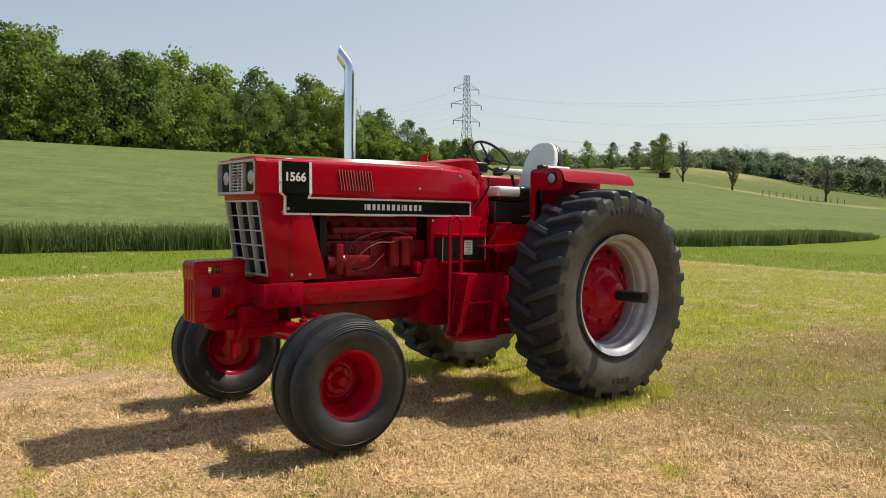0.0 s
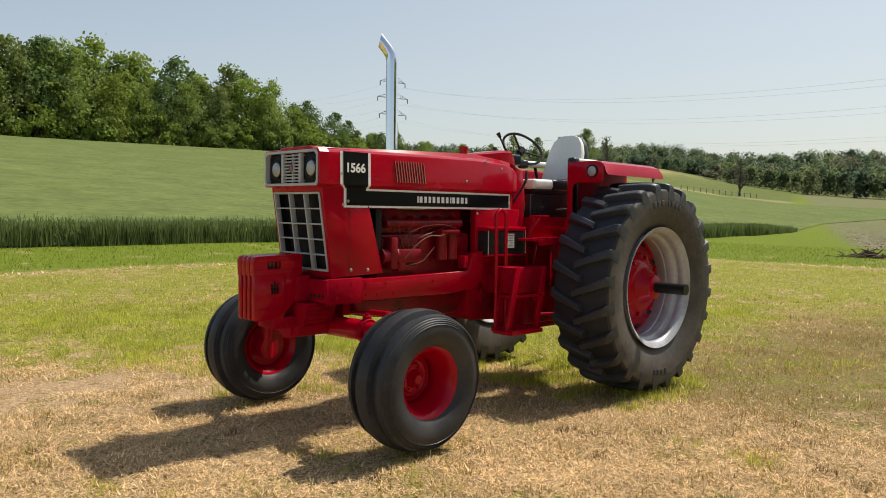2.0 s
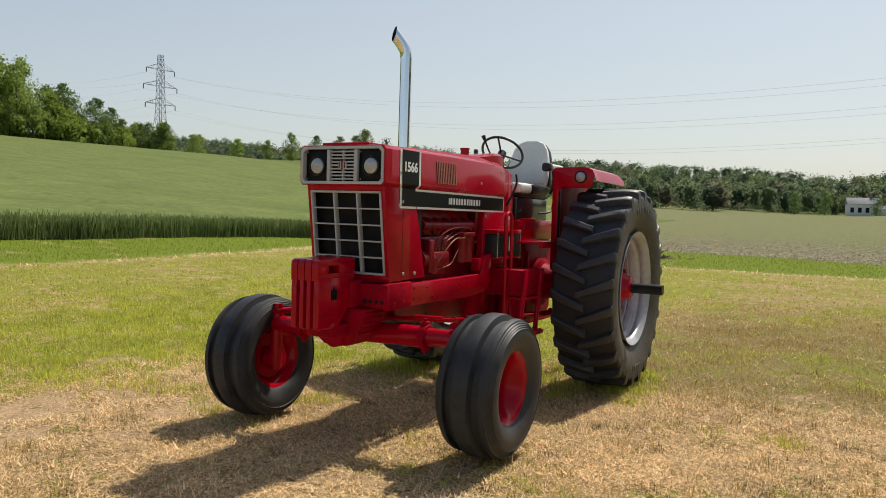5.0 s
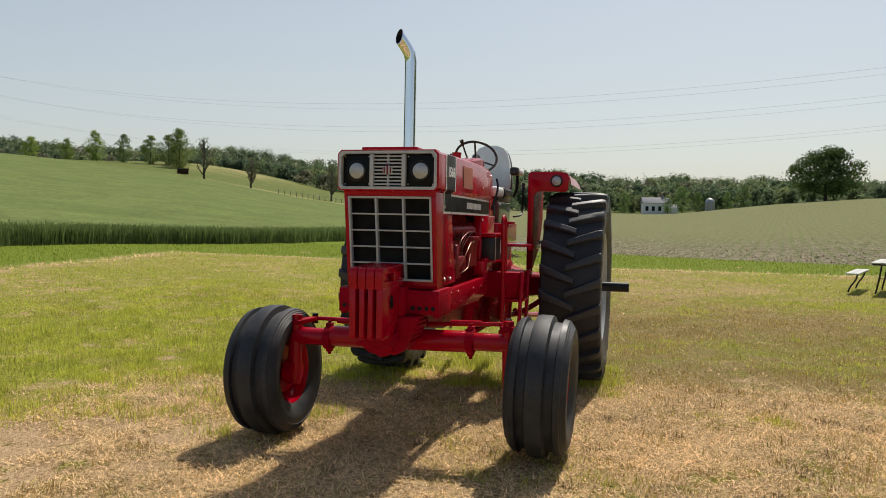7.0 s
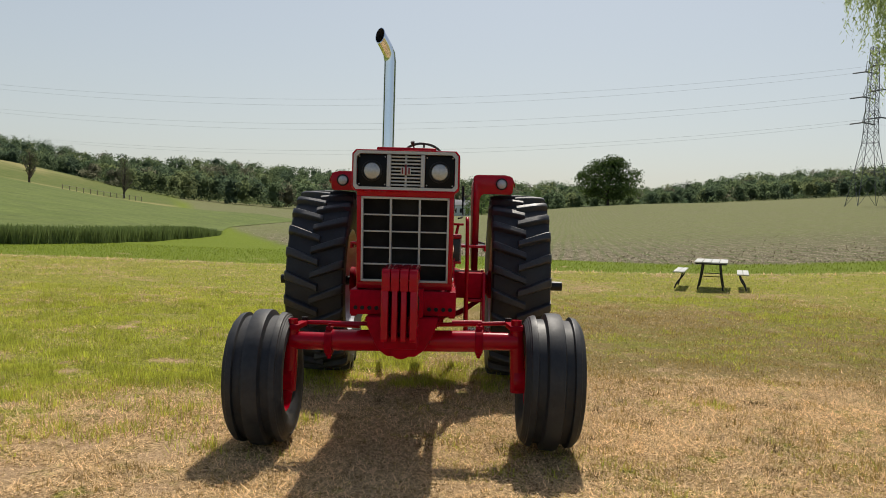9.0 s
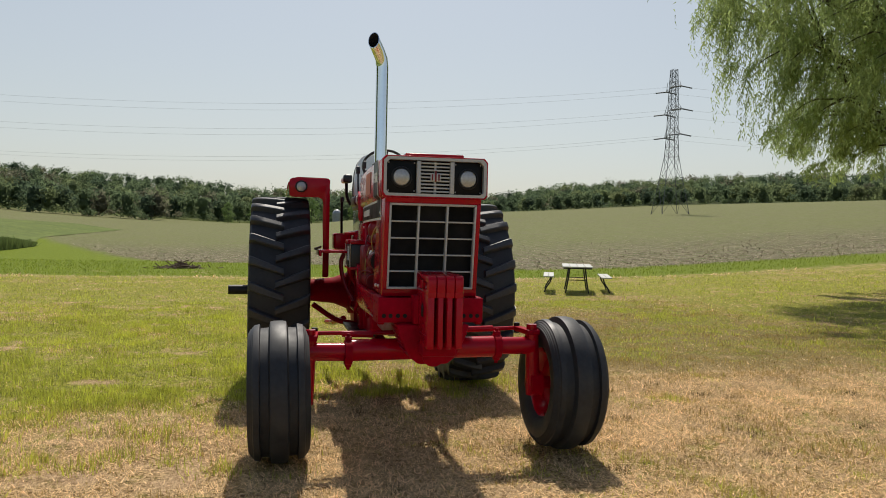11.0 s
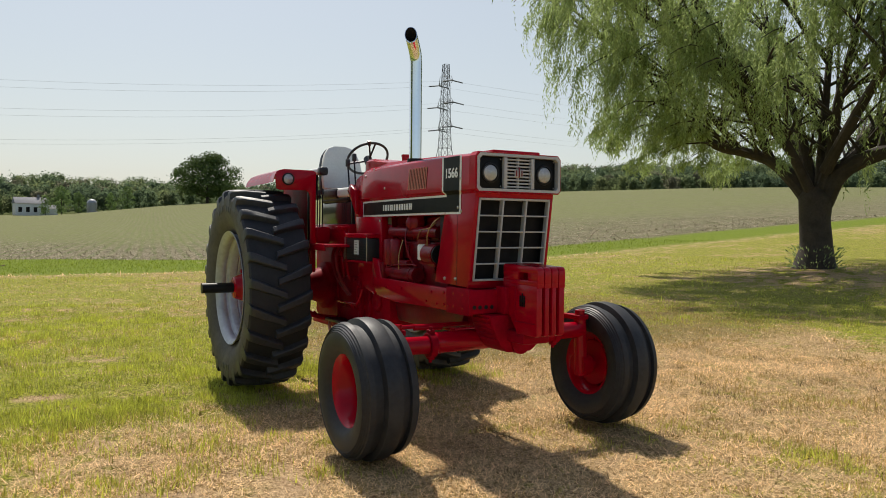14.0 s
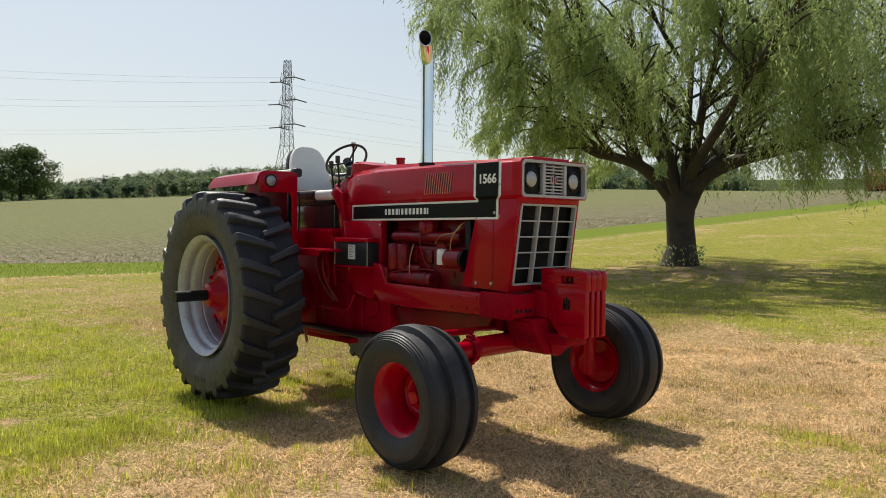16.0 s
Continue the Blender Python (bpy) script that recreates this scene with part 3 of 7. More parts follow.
    for k in range(8):
        a = k * math.pi / 4 + 0.2
        c = at @ Vector((0.25 * math.cos(a), 0.03, 0.25 * math.sin(a)))
        d = at @ Vector((0.25 * math.cos(a), 0.075, 0.25 * math.sin(a)))
        part("bolt", rod(c, d, 0.018, segments=6), RED, rim_ob)
    # Solid dark discs; the shade of open holes is put into their colour.
    for k in range(10):
        a = k * math.pi / 5 + 0.1
        c, d = Vector((0.378 * math.cos(a), -0.07, 0.378 * math.sin(a))), Vector((0.378 * math.cos(a), -0.026, 0.378 * math.sin(a)))
        part("hand_hole", rod(at @ c, at @ d, 0.030, segments=16), DARK, rim_ob, "dark disc painting the shade of a round hole in the wheel centre")
    part("axle_end", rod((0, side * 1.0, AXLE_Z), (0, side * 1.433, AXLE_Z), 0.047, segments=28), BLACK_STEEL, tractor, "long black rear axle bar", 30)


for s in (1, -1):
    rear_wheel(s)


def front_wheel(side, y, z, x=2.67):
    at = Matrix.Translation((x, y, z)) @ Matrix.Diagonal((1, side, 1, 1)) @ Matrix.Rotation(radians(-1.5), 4, "X")
    body = [(-0.135, 0.2250), (-0.175, 0.2669), (-0.193, 0.3273), (-0.188, 0.3738), (-0.172, 0.4045), (-0.160, 0.4156), (-0.155, 0.4287), (-0.128, 0.4361), (-0.118, 0.4361),
            (-0.112, 0.4110), (-0.062, 0.4138), (-0.050, 0.4528), (-0.030, 0.4570), (0.030, 0.4570), (0.050, 0.4528), (0.062, 0.4138), (0.112, 0.4110), (0.118, 0.4361),
            (0.128, 0.4361), (0.155, 0.4287), (0.160, 0.4156), (0.172, 0.4045), (0.188, 0.3738), (0.193, 0.3273), (0.175, 0.2669), (0.135, 0.2250), (0.12, 0.2140), (-0.12, 0.2140)]
    tyre = part("front_tyre", lathe(body, 96, m=at, closed=True), RUBBER_FRONT, tractor, "smooth black three-ribbed front tyre", 28)
    rings = bmesh.new()
    for s2 in (1, -1):
        for k in range(4):
            rad = 0.414 - 0.0118 * k
            yy = float(np.interp(rad, [0.327, 0.374, 0.4045, 0.4157, 0.4287], [0.193, 0.188, 0.172, 0.160, 0.155]))
            lathe([(s2 * (yy - 0.004), rad - 0.005), (s2 * (yy + 0.005), rad + 0.001), (s2 * (yy - 0.004), rad + 0.006)], 80, rings, at)
    part("sidewall_rib", rings, RUBBER_FRONT, tyre)
    rim = [(0.136, 0.220), (0.146, 0.238), (0.140, 0.240), (0.128, 0.228), (0.12, 0.205), (0.06, 0.195), (0.02, 0.172), (-0.04, 0.168), (-0.10, 0.195), (-0.13, 0.215), (-0.142, 0.236),
           (-0.148, 0.236), (-0.135, 0.21), (-0.09, 0.180), (-0.04, 0.158), (0.02, 0.160), (0.05, 0.182), (0.11, 0.196)]
    rim_ob = part("front_rim", lathe(rim, 72, m=at, closed=True), RED, tractor, "red steel front wheel rim")
    disc = [(-0.05, 0.166), (-0.042, 0.150), (-0.058, 0.138), (-0.045, 0.122), (-0.052, 0.105), (-0.028, 0.090), (-0.026, 0.060), (-0.012, 0.050), (0.012, 0.038), (0.026, 0.030), (0.028, 0.0), (-0.08, 0.0), (-0.08, 0.166)]
    part("hub", lathe(disc, 40, m=at), RED, rim_ob)
    for k in range(6):
        a = k * math.pi / 3
        part("bolt", rod(at @ Vector((0.075 * math.cos(a), -0.03, 0.075 * math.sin(a))), at @ Vector((0.075 * math.cos(a), -0.012, 0.075 * math.sin(a))), 0.008, segments=6), RED, rim_ob)


front_wheel(1, 0.985, 0.455)
front_wheel(-1, -0.945, 0.425, 2.64)
# ---- hood and nose
HOOD = [(2.920, 0.342, 1.930, 1.956, 1.972), (2.762, 0.341, 1.934, 1.961, 1.978), (2.758, 0.341, 1.934, 1.961, 1.978), (2.60, 0.340, 1.938, 1.966, 1.985), (2.00, 0.326, 1.945, 1.976, 2.004), (1.40, 0.302, 1.948, 1.980, 2.018),
        (1.00, 0.270, 1.935, 1.985, 2.020), (0.86, 0.245, 1.905, 1.965, 1.995), (0.76, 0.205, 1.850, 1.925, 1.940)]


def hood_half(x):
    xs = [h[0] for h in HOOD][::-1]
    return float(np.interp(x, xs, [h[1] for h in HOOD][::-1]))


def hood_side(x, z):
    """Half width of the hood's side at x and z: the upper part stands out over the lower strip."""
    return hood_half(x) - 0.028 * (1 - float(step(z, 1.690, 1.714)))


def hood():
    sections = []
    for x, w, zs, zt, zc in HOOD:
        low = 1.553 if x < 2.76 else 1.688
        half = [(w - 0.028, low), (w - 0.028, 1.690), (w - 0.014, 1.702), (w, 1.714), (w, zs - 0.02), (w - 0.006, zs), (w - 0.022, zs + 0.014), (w - 0.05, zs + 0.022),
                (0.19, zt), (0.145, zt + 0.004), (0.125, zc), (0.0, zc + 0.003)]
        sections.append([(x, y, z) for y, z in half] + [(x, -y, z) for y, z in half[-2::-1]])
    ob = part("hood", loft(sections), RED, tractor, "glossy red sheet-metal hood with a raised centre", 28)
    for s in (1, -1):
        # Pale edges paint the louvres' highlights; flat dark strips paint the shade beside them.
        for k in range(12):
            x = 2.305 - 0.0262 * k
            bm = bmesh.new()
            ring = []
            for z in (1.745, 1.90):
                y = hood_side(x, z)
                ring.append([(x - 0.026 * (1.9 - z) / 0.155 + d, s * (y - 0.003 + e), z) for d, e in ((-0.009, 0), (-0.002, 0.010), (0.001, 0))])
            loft(ring, bm)
            louvre = part("louvre", bm, RED_LIGHT, ob)
            bm = bmesh.new()
            loft([[(x - 0.026 * (1.9 - z) / 0.155 + d, s * (hood_side(x, z) + e), z) for d, e in ((0.001, -0.002), (0.001, 0.002), (0.006, 0.002), (0.006, -0.002))] for z in (1.750, 1.895)], bm)
            part("slit", bm, DARK, louvre)
        for x, z in ((2.79, 1.79), (2.755, 1.575), (1.52, 1.78), (1.28, 1.95), (1.06, 1.90), (0.93, 1.52), (1.35, 1.52)):
            part("bolt", lathe([(0, 0.011), (0.004, 0.010), (0.007, 0.005), (0.008, 0)], 10, m=Matrix.Translation((x, s * hood_side(x, z), z)) @ Matrix.Diagonal((1, s, 1, 1))), BOLT, ob)
    part("filler_cap", rod((1.257, 0.013, 1.99), (1.257, 0.013, 2.085), 0.036, segments=24), RED, ob, "round red filler cap")
    part("cap_rim", rod((1.257, 0.013, 2.074), (1.257, 0.013, 2.090), 0.040, segments=24), RED, ob)
    part("front_ridge", soft_box(2.60, 2.945, -0.19, 0.19, 1.955, 1.977, 0.010), RED, ob)


# On the louvres this pale red carries a highlight in its colour.
RED_LIGHT = material("red_louvre_edge", (0.76, 0.40, 0.34), 0.35, vary=0.1)
BOLT = material("zinc_bolt", (0.55, 0.50, 0.46), 0.35, metal=0.7, vary=0.15)
hood()

cowl = [(1.30, 0.115, 2.012, 2.022), (1.10, 0.135, 2.03, 2.046), (0.90, 0.150, 2.055, 2.075), (0.78, 0.150, 2.055, 2.078), (0.70, 0.115, 1.99, 2.00)]
part("dash_cowl", loft([[(x, -w, 1.90), (x, -w, za), (x, -w + 0.035, zb), (x, w - 0.035, zb), (x, w, za), (x, w, 1.90)] for x, w, za, zb in cowl]), RED, tractor, "red instrument cowl", 25)


def side_patch(s, corners, mat, off, name, parent):
    """A thin painted patch on the hood's side; corners are (x front, x rear, z) from the top down."""
    bm = bmesh.new()
    zs = []
    for a, b in zip(corners, corners[1:]):
        for k in range(4):
            t = k / 4
            zs.append(tuple(a[i] + (b[i] - a[i]) * t for i in range(3)))
    zs.append(corners[-1])
    grid = []
    for xf, xr, z in zs:
        grid.append([bm.verts.new((xf + (xr - xf) * k / 24, s * (hood_side(xf + (xr - xf) * k / 24, z) + off), z)) for k in range(25)])
    for a, b in zip(grid, grid[1:]):
        for k in range(24):
            bm.faces.new((a[k], a[k + 1], b[k + 1], b[k]))
    return part(name, bm, mat, parent)


def writing(text, size, mat, m, parent, name, wide=1.0):
    """Raised letters from the built-in font."""
    cu = bpy.data.curves.new(name, "FONT")
    cu.body, cu.size, cu.align_x, cu.align_y, cu.extrude, cu.offset = text, size, "CENTER", "CENTER", 0.0008, size * 0.03
    ob = bpy.data.objects.new(name, cu)
    scene.collection.objects.link(ob)
    me = bpy.data.meshes.new_from_object(ob.evaluated_get(bpy.context.evaluated_depsgraph_get()))
    bpy.data.objects.remove(ob)
    me.transform(m @ Matrix.Diagonal((wide, 1, 1, 1)))
    me.materials.clear()
    me.materials.append(mat)
    made = new(name, me)
    made.parent = parent
    return made


for s in (1, -1):
    strip_ob = side_patch(s, [(2.752, 0.890, 1.690), (2.752, 0.890, 1.556)], WHITE, 0.0025, "side_stripe", tractor)
    tagged(strip_ob, label="black stripe outlined in white with the model number")
    side_patch(s, [(2.806, 2.538, 1.941), (2.802, 2.534, 1.714), (2.754, 2.532, 1.690)], WHITE, 0.0025, "stripe_outline", strip_ob)
    side_patch(s, [(2.782, 2.562, 1.941), (2.778, 2.558, 1.714), (2.730, 2.556, 1.689), (2.730, 2.556, 1.674)], BLACK, 0.0045, "number_panel", strip_ob)
    side_patch(s, [(2.730, 0.912, 1.675), (2.730, 0.912, 1.571)], BLACK, 0.0045, "stripe_field", strip_ob)
    turn = Matrix.Rotation(radians(90), 4, "X") if s < 0 else Matrix.Rotation(radians(180), 4, "Z") @ Matrix.Rotation(radians(90), 4, "X")
    writing("1566", 0.088, WHITE, Matrix.Translation((2.674, s * (hood_half(2.674) + 0.0062), 1.828)) @ turn, strip_ob, "model_number", 1.0)
    x = 2.052
    for wide in (0.016, 0.042, 0.038, 0.036, 0.040, 0.042, 0.044, 0.038, 0.016, 0.044, 0.042, 0.044, 0.034):
        y = hood_side(x - wide / 2, 1.62) + 0.0055
        bar_x = x if s > 0 else x - 0.05
        y = hood_side(bar_x - wide / 2, 1.62) + 0.0055
        part("letter_bar", box(bar_x - max(0.014, wide * 0.70), bar_x, s * y - 0.0008, s * y + 0.0008, 1.600, 1.647, 0), WHITE, strip_ob)
        x -= wide + 0.0085


BADGE_RED = material("badge_red", (0.16, 0.006, 0.008), 0.4, vary=0.1)
FUEL_LINE = material("painted_fuel_line", (0.20, 0.07, 0.055), 0.35, metal=0.5, vary=0.3)
BRASS_DULL = material("dull_fuel_line", (0.30, 0.14, 0.085), 0.4, metal=0.5, vary=0.3)


def nose():
    front = tagged(new("nose"), label="red nose panel round the grille and the headlamps")
    front.parent = tractor
    # upper shell round the headlamp panel
    rim = [(-0.342, 1.715), (-0.325, 1.694), (0.325, 1.694), (0.342, 1.715), (0.342, 1.930), (0.318, 1.957), (-0.318, 1.957), (-0.342, 1.930)]
    hole = [(y * 0.955, 1.825 + (z - 1.825) * 0.90) for y, z in rim]
    bm = bmesh.new()
    loft([[(x, y, z) for y, z in o] for x, o in ((2.90, rim), (2.972, rim), (2.980, [(y * 0.985, 1.825 + (z - 1.825) * 0.98) for y, z in rim]), (2.978, hole), (2.93, hole))], bm, ends=False)
    part("headlamp_surround", bm, RED, front, "", 25)
    bezel_out = [(y * 0.968, 1.825 + (z - 1.825) * 0.935) for y, z in rim]
    bezel_in = [(y * 0.915, 1.825 + (z - 1.825) * 0.80) for y, z in rim]
    bm = bmesh.new()
    loft([[(x, y, z) for y, z in o] for x, o in ((2.955, bezel_out), (2.984, bezel_out), (2.984, bezel_in), (2.94, bezel_in))], bm, ends=False)
    part("bezel", bm, SILVER, front, "silver-grey headlamp bezel", 25)
    for s in (1, -1):
        part("divider", box(2.945, 2.978, s * 0.108 - 0.013, s * 0.108 + 0.013, 1.722, 1.928, 0.004), SILVER, front)
        lamp = part("headlamp", box(2.93, 2.951, s * 0.2155 - 0.093, s * 0.2155 + 0.093, 1.722, 1.928, 0.003), BLACK, front, "round headlamp in a black square panel")
        at = Matrix.Translation((2.951, s * 0.2155, 1.822)) @ Matrix.Rotation(radians(-90), 4, "Z")
        part("lamp_ring", lathe([(0.0, 0.068), (0.010, 0.066), (0.012, 0.058), (0.006, 0.055), (0.0, 0.055)], 40, m=at), BLACK_STEEL, lamp)
        part("lens", lathe([(0.001, 0.055), (0.010, 0.050), (0.017, 0.030), (0.019, 0)], 32, m=at), LAMP_GLASS, lamp, "clear round lens")
        for dy in (-0.082, 0.082):
            for dz in (-0.088, 0.088):
                part("screw", lathe([(0, 0.005), (0.003, 0.004), (0.004, 0)], 8, m=Matrix.Translation((2.951, s * 0.2155 + dy, 1.825 + dz)) @ Matrix.Rotation(radians(-90), 4, "Z")), BOLT, lamp)
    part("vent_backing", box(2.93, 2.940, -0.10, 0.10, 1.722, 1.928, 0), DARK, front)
    for k in range(9):
        z = 1.736 + k * 0.0223
        part("slat", box(2.945, 2.968, -0.096, 0.096, z - 0.005, z + 0.005, 0.002), SILVER, front)
    part("vent_post", box(2.943, 2.964, -0.006, 0.006, 1.724, 1.926, 0.001), SILVER, front)
    badge = part("badge", box(2.962, 2.974, -0.032, 0.032, 1.800, 1.852, 0.004), SILVER, front, "small dark red and silver square badge")
    part("badge_mark", box(2.970, 2.977, -0.006, 0.006, 1.798, 1.866, 0.002), BADGE_RED, badge)
    for s in (1, -1):
        part("badge_mark", box(2.970, 2.976, s * 0.021 - 0.005, s * 0.021 + 0.005, 1.806, 1.846, 0.001), BADGE_RED, badge)
    # lower front with the egg-crate grille, leaning back towards its foot
    lean = Matrix.Identity(4)
    lean[0][2], lean[0][3] = 0.143, -0.143 * 1.658
    bm = box(2.905, 2.930, -0.312, 0.312, 1.656, 1.702, 0.004, m=lean)
    box(2.905, 2.930, -0.312, 0.312, 1.062, 1.114, 0.004, bm, lean)
    for s in (1, -1):
        box(2.905, 2.930, min(s * 0.279, s * 0.312), max(s * 0.279, s * 0.312), 1.10, 1.67, 0.004, bm, lean)
    part("grille_surround", bm, RED, front)
    bm = box(2.90, 2.940, -0.283, 0.283, 1.646, 1.660, 0.003, m=lean)
    box(2.90, 2.940, -0.283, 0.283, 1.110, 1.124, 0.003, bm, lean)
    for s in (1, -1):
        box(2.90, 2.940, s * 0.2765 - 0.0065, s * 0.2765 + 0.0065, 1.11, 1.66, 0.003, bm, lean)
    for s in (1, -1):
        box(2.895, 2.937, s * 0.093 - 0.0065, s * 0.093 + 0.0065, 1.12, 1.65, 0.003, bm, lean)
    for k in range(1, 5):
        z = 1.118 + k * 0.534 / 5
        box(2.895, 2.932, -0.276, 0.276, z - 0.0048, z + 0.0048, 0.002, bm, lean)
    lattice = part("grille_lattice", bm, SILVER, front, "silver-grey egg-crate radiator grille")
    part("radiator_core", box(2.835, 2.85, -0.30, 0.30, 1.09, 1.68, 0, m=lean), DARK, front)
    # Added dark liners hold the shade behind the grille in their colour.
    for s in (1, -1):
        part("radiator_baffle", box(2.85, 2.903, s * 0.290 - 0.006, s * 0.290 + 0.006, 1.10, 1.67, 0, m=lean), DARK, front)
    for s in (1, -1):
        outline = [(2.928, 1.700), (2.842, 1.068), (2.390, 1.082), (2.522, 1.556), (2.56, 1.70)]
        panel = part("side_panel", prism(outline, min(s * 0.300, s * 0.313), max(s * 0.300, s * 0.313), "y", 0.004), RED, front, "red radiator side panel")
        for x, z in ((2.685, 1.118), (2.535, 1.113), (2.715, 1.60)):
            part("bolt", lathe([(0, 0.013), (0.006, 0.011), (0.009, 0.005), (0.010, 0)], 10, m=Matrix.Translation((x, s * 0.313, z)) @ Matrix.Diagonal((1, s, 1, 1))), BOLT, panel)
        part("panel_seam", box(2.700, 2.7035, min(s * 0.308, s * 0.3145), max(s * 0.308, s * 0.3145), 1.08, 1.55, 0, m=None), DARK, panel)
    part("fan_shroud", box(2.36, 2.42, -0.26, 0.26, 1.10, 1.60, 0.01), BLACK_STEEL, front)


nose()


# ---- chassis
def chassis():
    frame_ob = new("chassis")
    frame_ob.parent = tractor
    tagged(frame_ob, label="red cast and welded tractor frame")
    for s in (1, -1):
        outline = [(2.90, 1.052), (2.90, 0.897), (2.3, 0.893), (1.75, 0.885), (1.44, 0.912), (1.345, 0.98), (1.335, 1.22), (1.455, 1.20), (1.515, 1.058), (2.3, 1.05)]
        rail = part("side_rail", prism(outline, min(s * 0.285, s * 0.332), max(s * 0.285, s * 0.332), "y", 0.008), RED, frame_ob, "red side rail")
        for x, z in ((2.82, 0.93), (2.82, 1.02), (2.70, 0.935), (2.63, 0.93), (2.56, 0.935), (2.70, 1.02), (2.56, 1.015), (2.46, 0.93), (2.38, 1.01), (2.30, 0.935), (1.9, 1.0), (1.62, 0.99)):
            part("bolt", rod((x, s * 0.33, z), (x, s * 0.340, z), 0.009, segments=8), RED, rail)
        part("bolster_side", box(2.60, 2.90, min(s * 0.30, s * 0.338), max(s * 0.30, s * 0.338), 0.885, 1.062, 0.006), RED_CAST, frame_ob)
        part("side_wall", prism([(1.36, 1.56), (1.36, 1.02), (1.22, 0.90), (0.95, 0.95), (0.88, 1.10), (0.80, 1.56)], min(s * 0.20, s * 0.262), max(s * 0.20, s * 0.262), "y", 0.010), RED, frame_ob)
        part("dash_side", prism([(0.92, 1.56), (0.90, 1.30), (0.72, 1.28), (0.66, 1.60), (0.70, 1.90), (0.80, 1.93)], min(s * 0.15, s * 0.215), max(s * 0.15, s * 0.215), "y", 0.012), RED, frame_ob)
    plate = part("front_plate", box(2.895, 2.918, -0.342, 0.342, 0.900, 1.058, 0.005), RED_CAST, frame_ob, "red front bolster plate with holes")
    # Raised dark discs paint the shade of holes on the solid plate.
    for y in (-0.305, -0.262, -0.215, -0.170, 0.170, 0.215, 0.262, 0.305):
        part("hole", rod((2.910, y, 0.943), (2.9195, y, 0.943), 0.014, segments=14), DARK, plate)
    part("bolster", box(2.40, 2.89, -0.28, 0.28, 0.90, 1.045, 0.01), RED_CAST, frame_ob)
    outline = [(-0.235, 0.895), (0.235, 0.895), (0.205, 0.80), (0.15, 0.69), (0.09, 0.645), (-0.09, 0.645), (-0.15, 0.69), (-0.205, 0.80)]
    support = part("axle_support", prism(outline, 2.74, 3.00, "x", 0.012), RED_CAST, frame_ob, "red cast axle support with ribs")
    for s in (1, -1):
        for k in range(5):
            part("rib", box(2.78, 2.98, s * (0.232 - 0.014 * k) - 0.006, s * (0.232 - 0.014 * k) + 0.006, 0.862 - 0.034 * k, 0.872 - 0.034 * k, 0.002), RED_CAST, support)
    part("axle_pivot", rod((2.55, 0, 0.705), (3.02, 0, 0.705), 0.072, segments=24), RED_CAST, frame_ob)
    # engine
    engine = part("engine_block", box(1.36, 2.36, -0.19, 0.19, 0.86, 1.36, 0.02), ENGINE_RED, frame_ob, "red diesel engine with pipes and filters")
    part("cylinder_head", box(1.42, 2.34, -0.15, 0.15, 1.36, 1.55, 0.02), ENGINE_RED, engine)
    part("oil_pan", prism([(1.40, 0.88), (2.55, 0.88), (2.50, 0.76), (2.05, 0.70), (1.46, 0.70)], -0.16, 0.16, "y", 0.02), ENGINE_RED, engine)
    part("timing_cover", box(2.34, 2.40, -0.17, 0.17, 0.92, 1.42, 0.02), ENGINE_RED, engine)
    part("crank_pulley", lathe([(0, 0), (0, 0.10), (0.05, 0.10), (0.05, 0)], 30, m=Matrix.Translation((2.40, 0, 1.02)) @ Matrix.Rotation(radians(-90), 4, "Z")), BLACK_STEEL, engine)
    # left: injection pump, filters, pipes
    for x in (1.625, 1.735):
        f = part("fuel_filter", lathe([(0, 0), (0, 0.046), (0.17, 0.046), (0.185, 0.052), (0.205, 0.052), (0.212, 0.02), (0.212, 0)], 22,
                                      m=Matrix.Translation((x, 0.245, 1.155)) @ Matrix.Rotation(radians(90), 4, "X")), ENGINE_RED, engine)
    part("filter_head", box(1.575, 1.785, 0.19, 0.30, 1.355, 1.39, 0.008), ENGINE_RED, engine)
    part("injection_pump", box(1.98, 2.22, 0.17, 0.29, 1.14, 1.25, 0.02), ENGINE_RED, engine)
    part("pump_drive", rod((2.36, 0.235, 1.2), (2.2, 0.235, 1.2), 0.06, segments=20), ENGINE_RED, engine)
    part("pump_governor", box(2.23, 2.30, 0.18, 0.30, 1.10, 1.34, 0.015), ENGINE_RED, engine)
    part("pump_foot", box(2.00, 2.20, 0.17, 0.26, 1.08, 1.12, 0.01), ENGINE_RED, engine)
    part("intake_manifold", rod((1.50, 0.215, 1.44), (2.30, 0.215, 1.44), 0.034, segments=16), ENGINE_RED, engine)
    for k, x in enumerate((1.55, 1.70, 1.85, 2.0, 2.15, 2.28)):
        part("intake_runner", tube([(x, 0.22, 1.44), (x, 0.19, 1.47), (x, 0.14, 1.48)], 0.024, 10), ENGINE_RED, engine)
        part("injector_line", tube([(2.02 + 0.03 * k, 0.26, 1.25), (2.0 + 0.05 * k, 0.275, 1.33 + 0.008 * k), (x + 0.02, 0.24, 1.45 + 0.004 * k), (x, 0.17, 1.53)], 0.0020, 6), FUEL_LINE, engine)
    part("fuel_hose", tube([(2.16, 0.29, 1.18), (2.05, 0.315, 1.29), (1.92, 0.31, 1.345), (1.80, 0.30, 1.345), (1.70, 0.29, 1.37)], 0.0042, 8), BRASS_DULL, engine)
    part("fuel_hose", tube([(2.15, 0.28, 1.12), (2.00, 0.30, 1.15), (1.93, 0.30, 1.20), (1.85, 0.29, 1.26)], 0.003, 8), BRASS_DULL, engine)
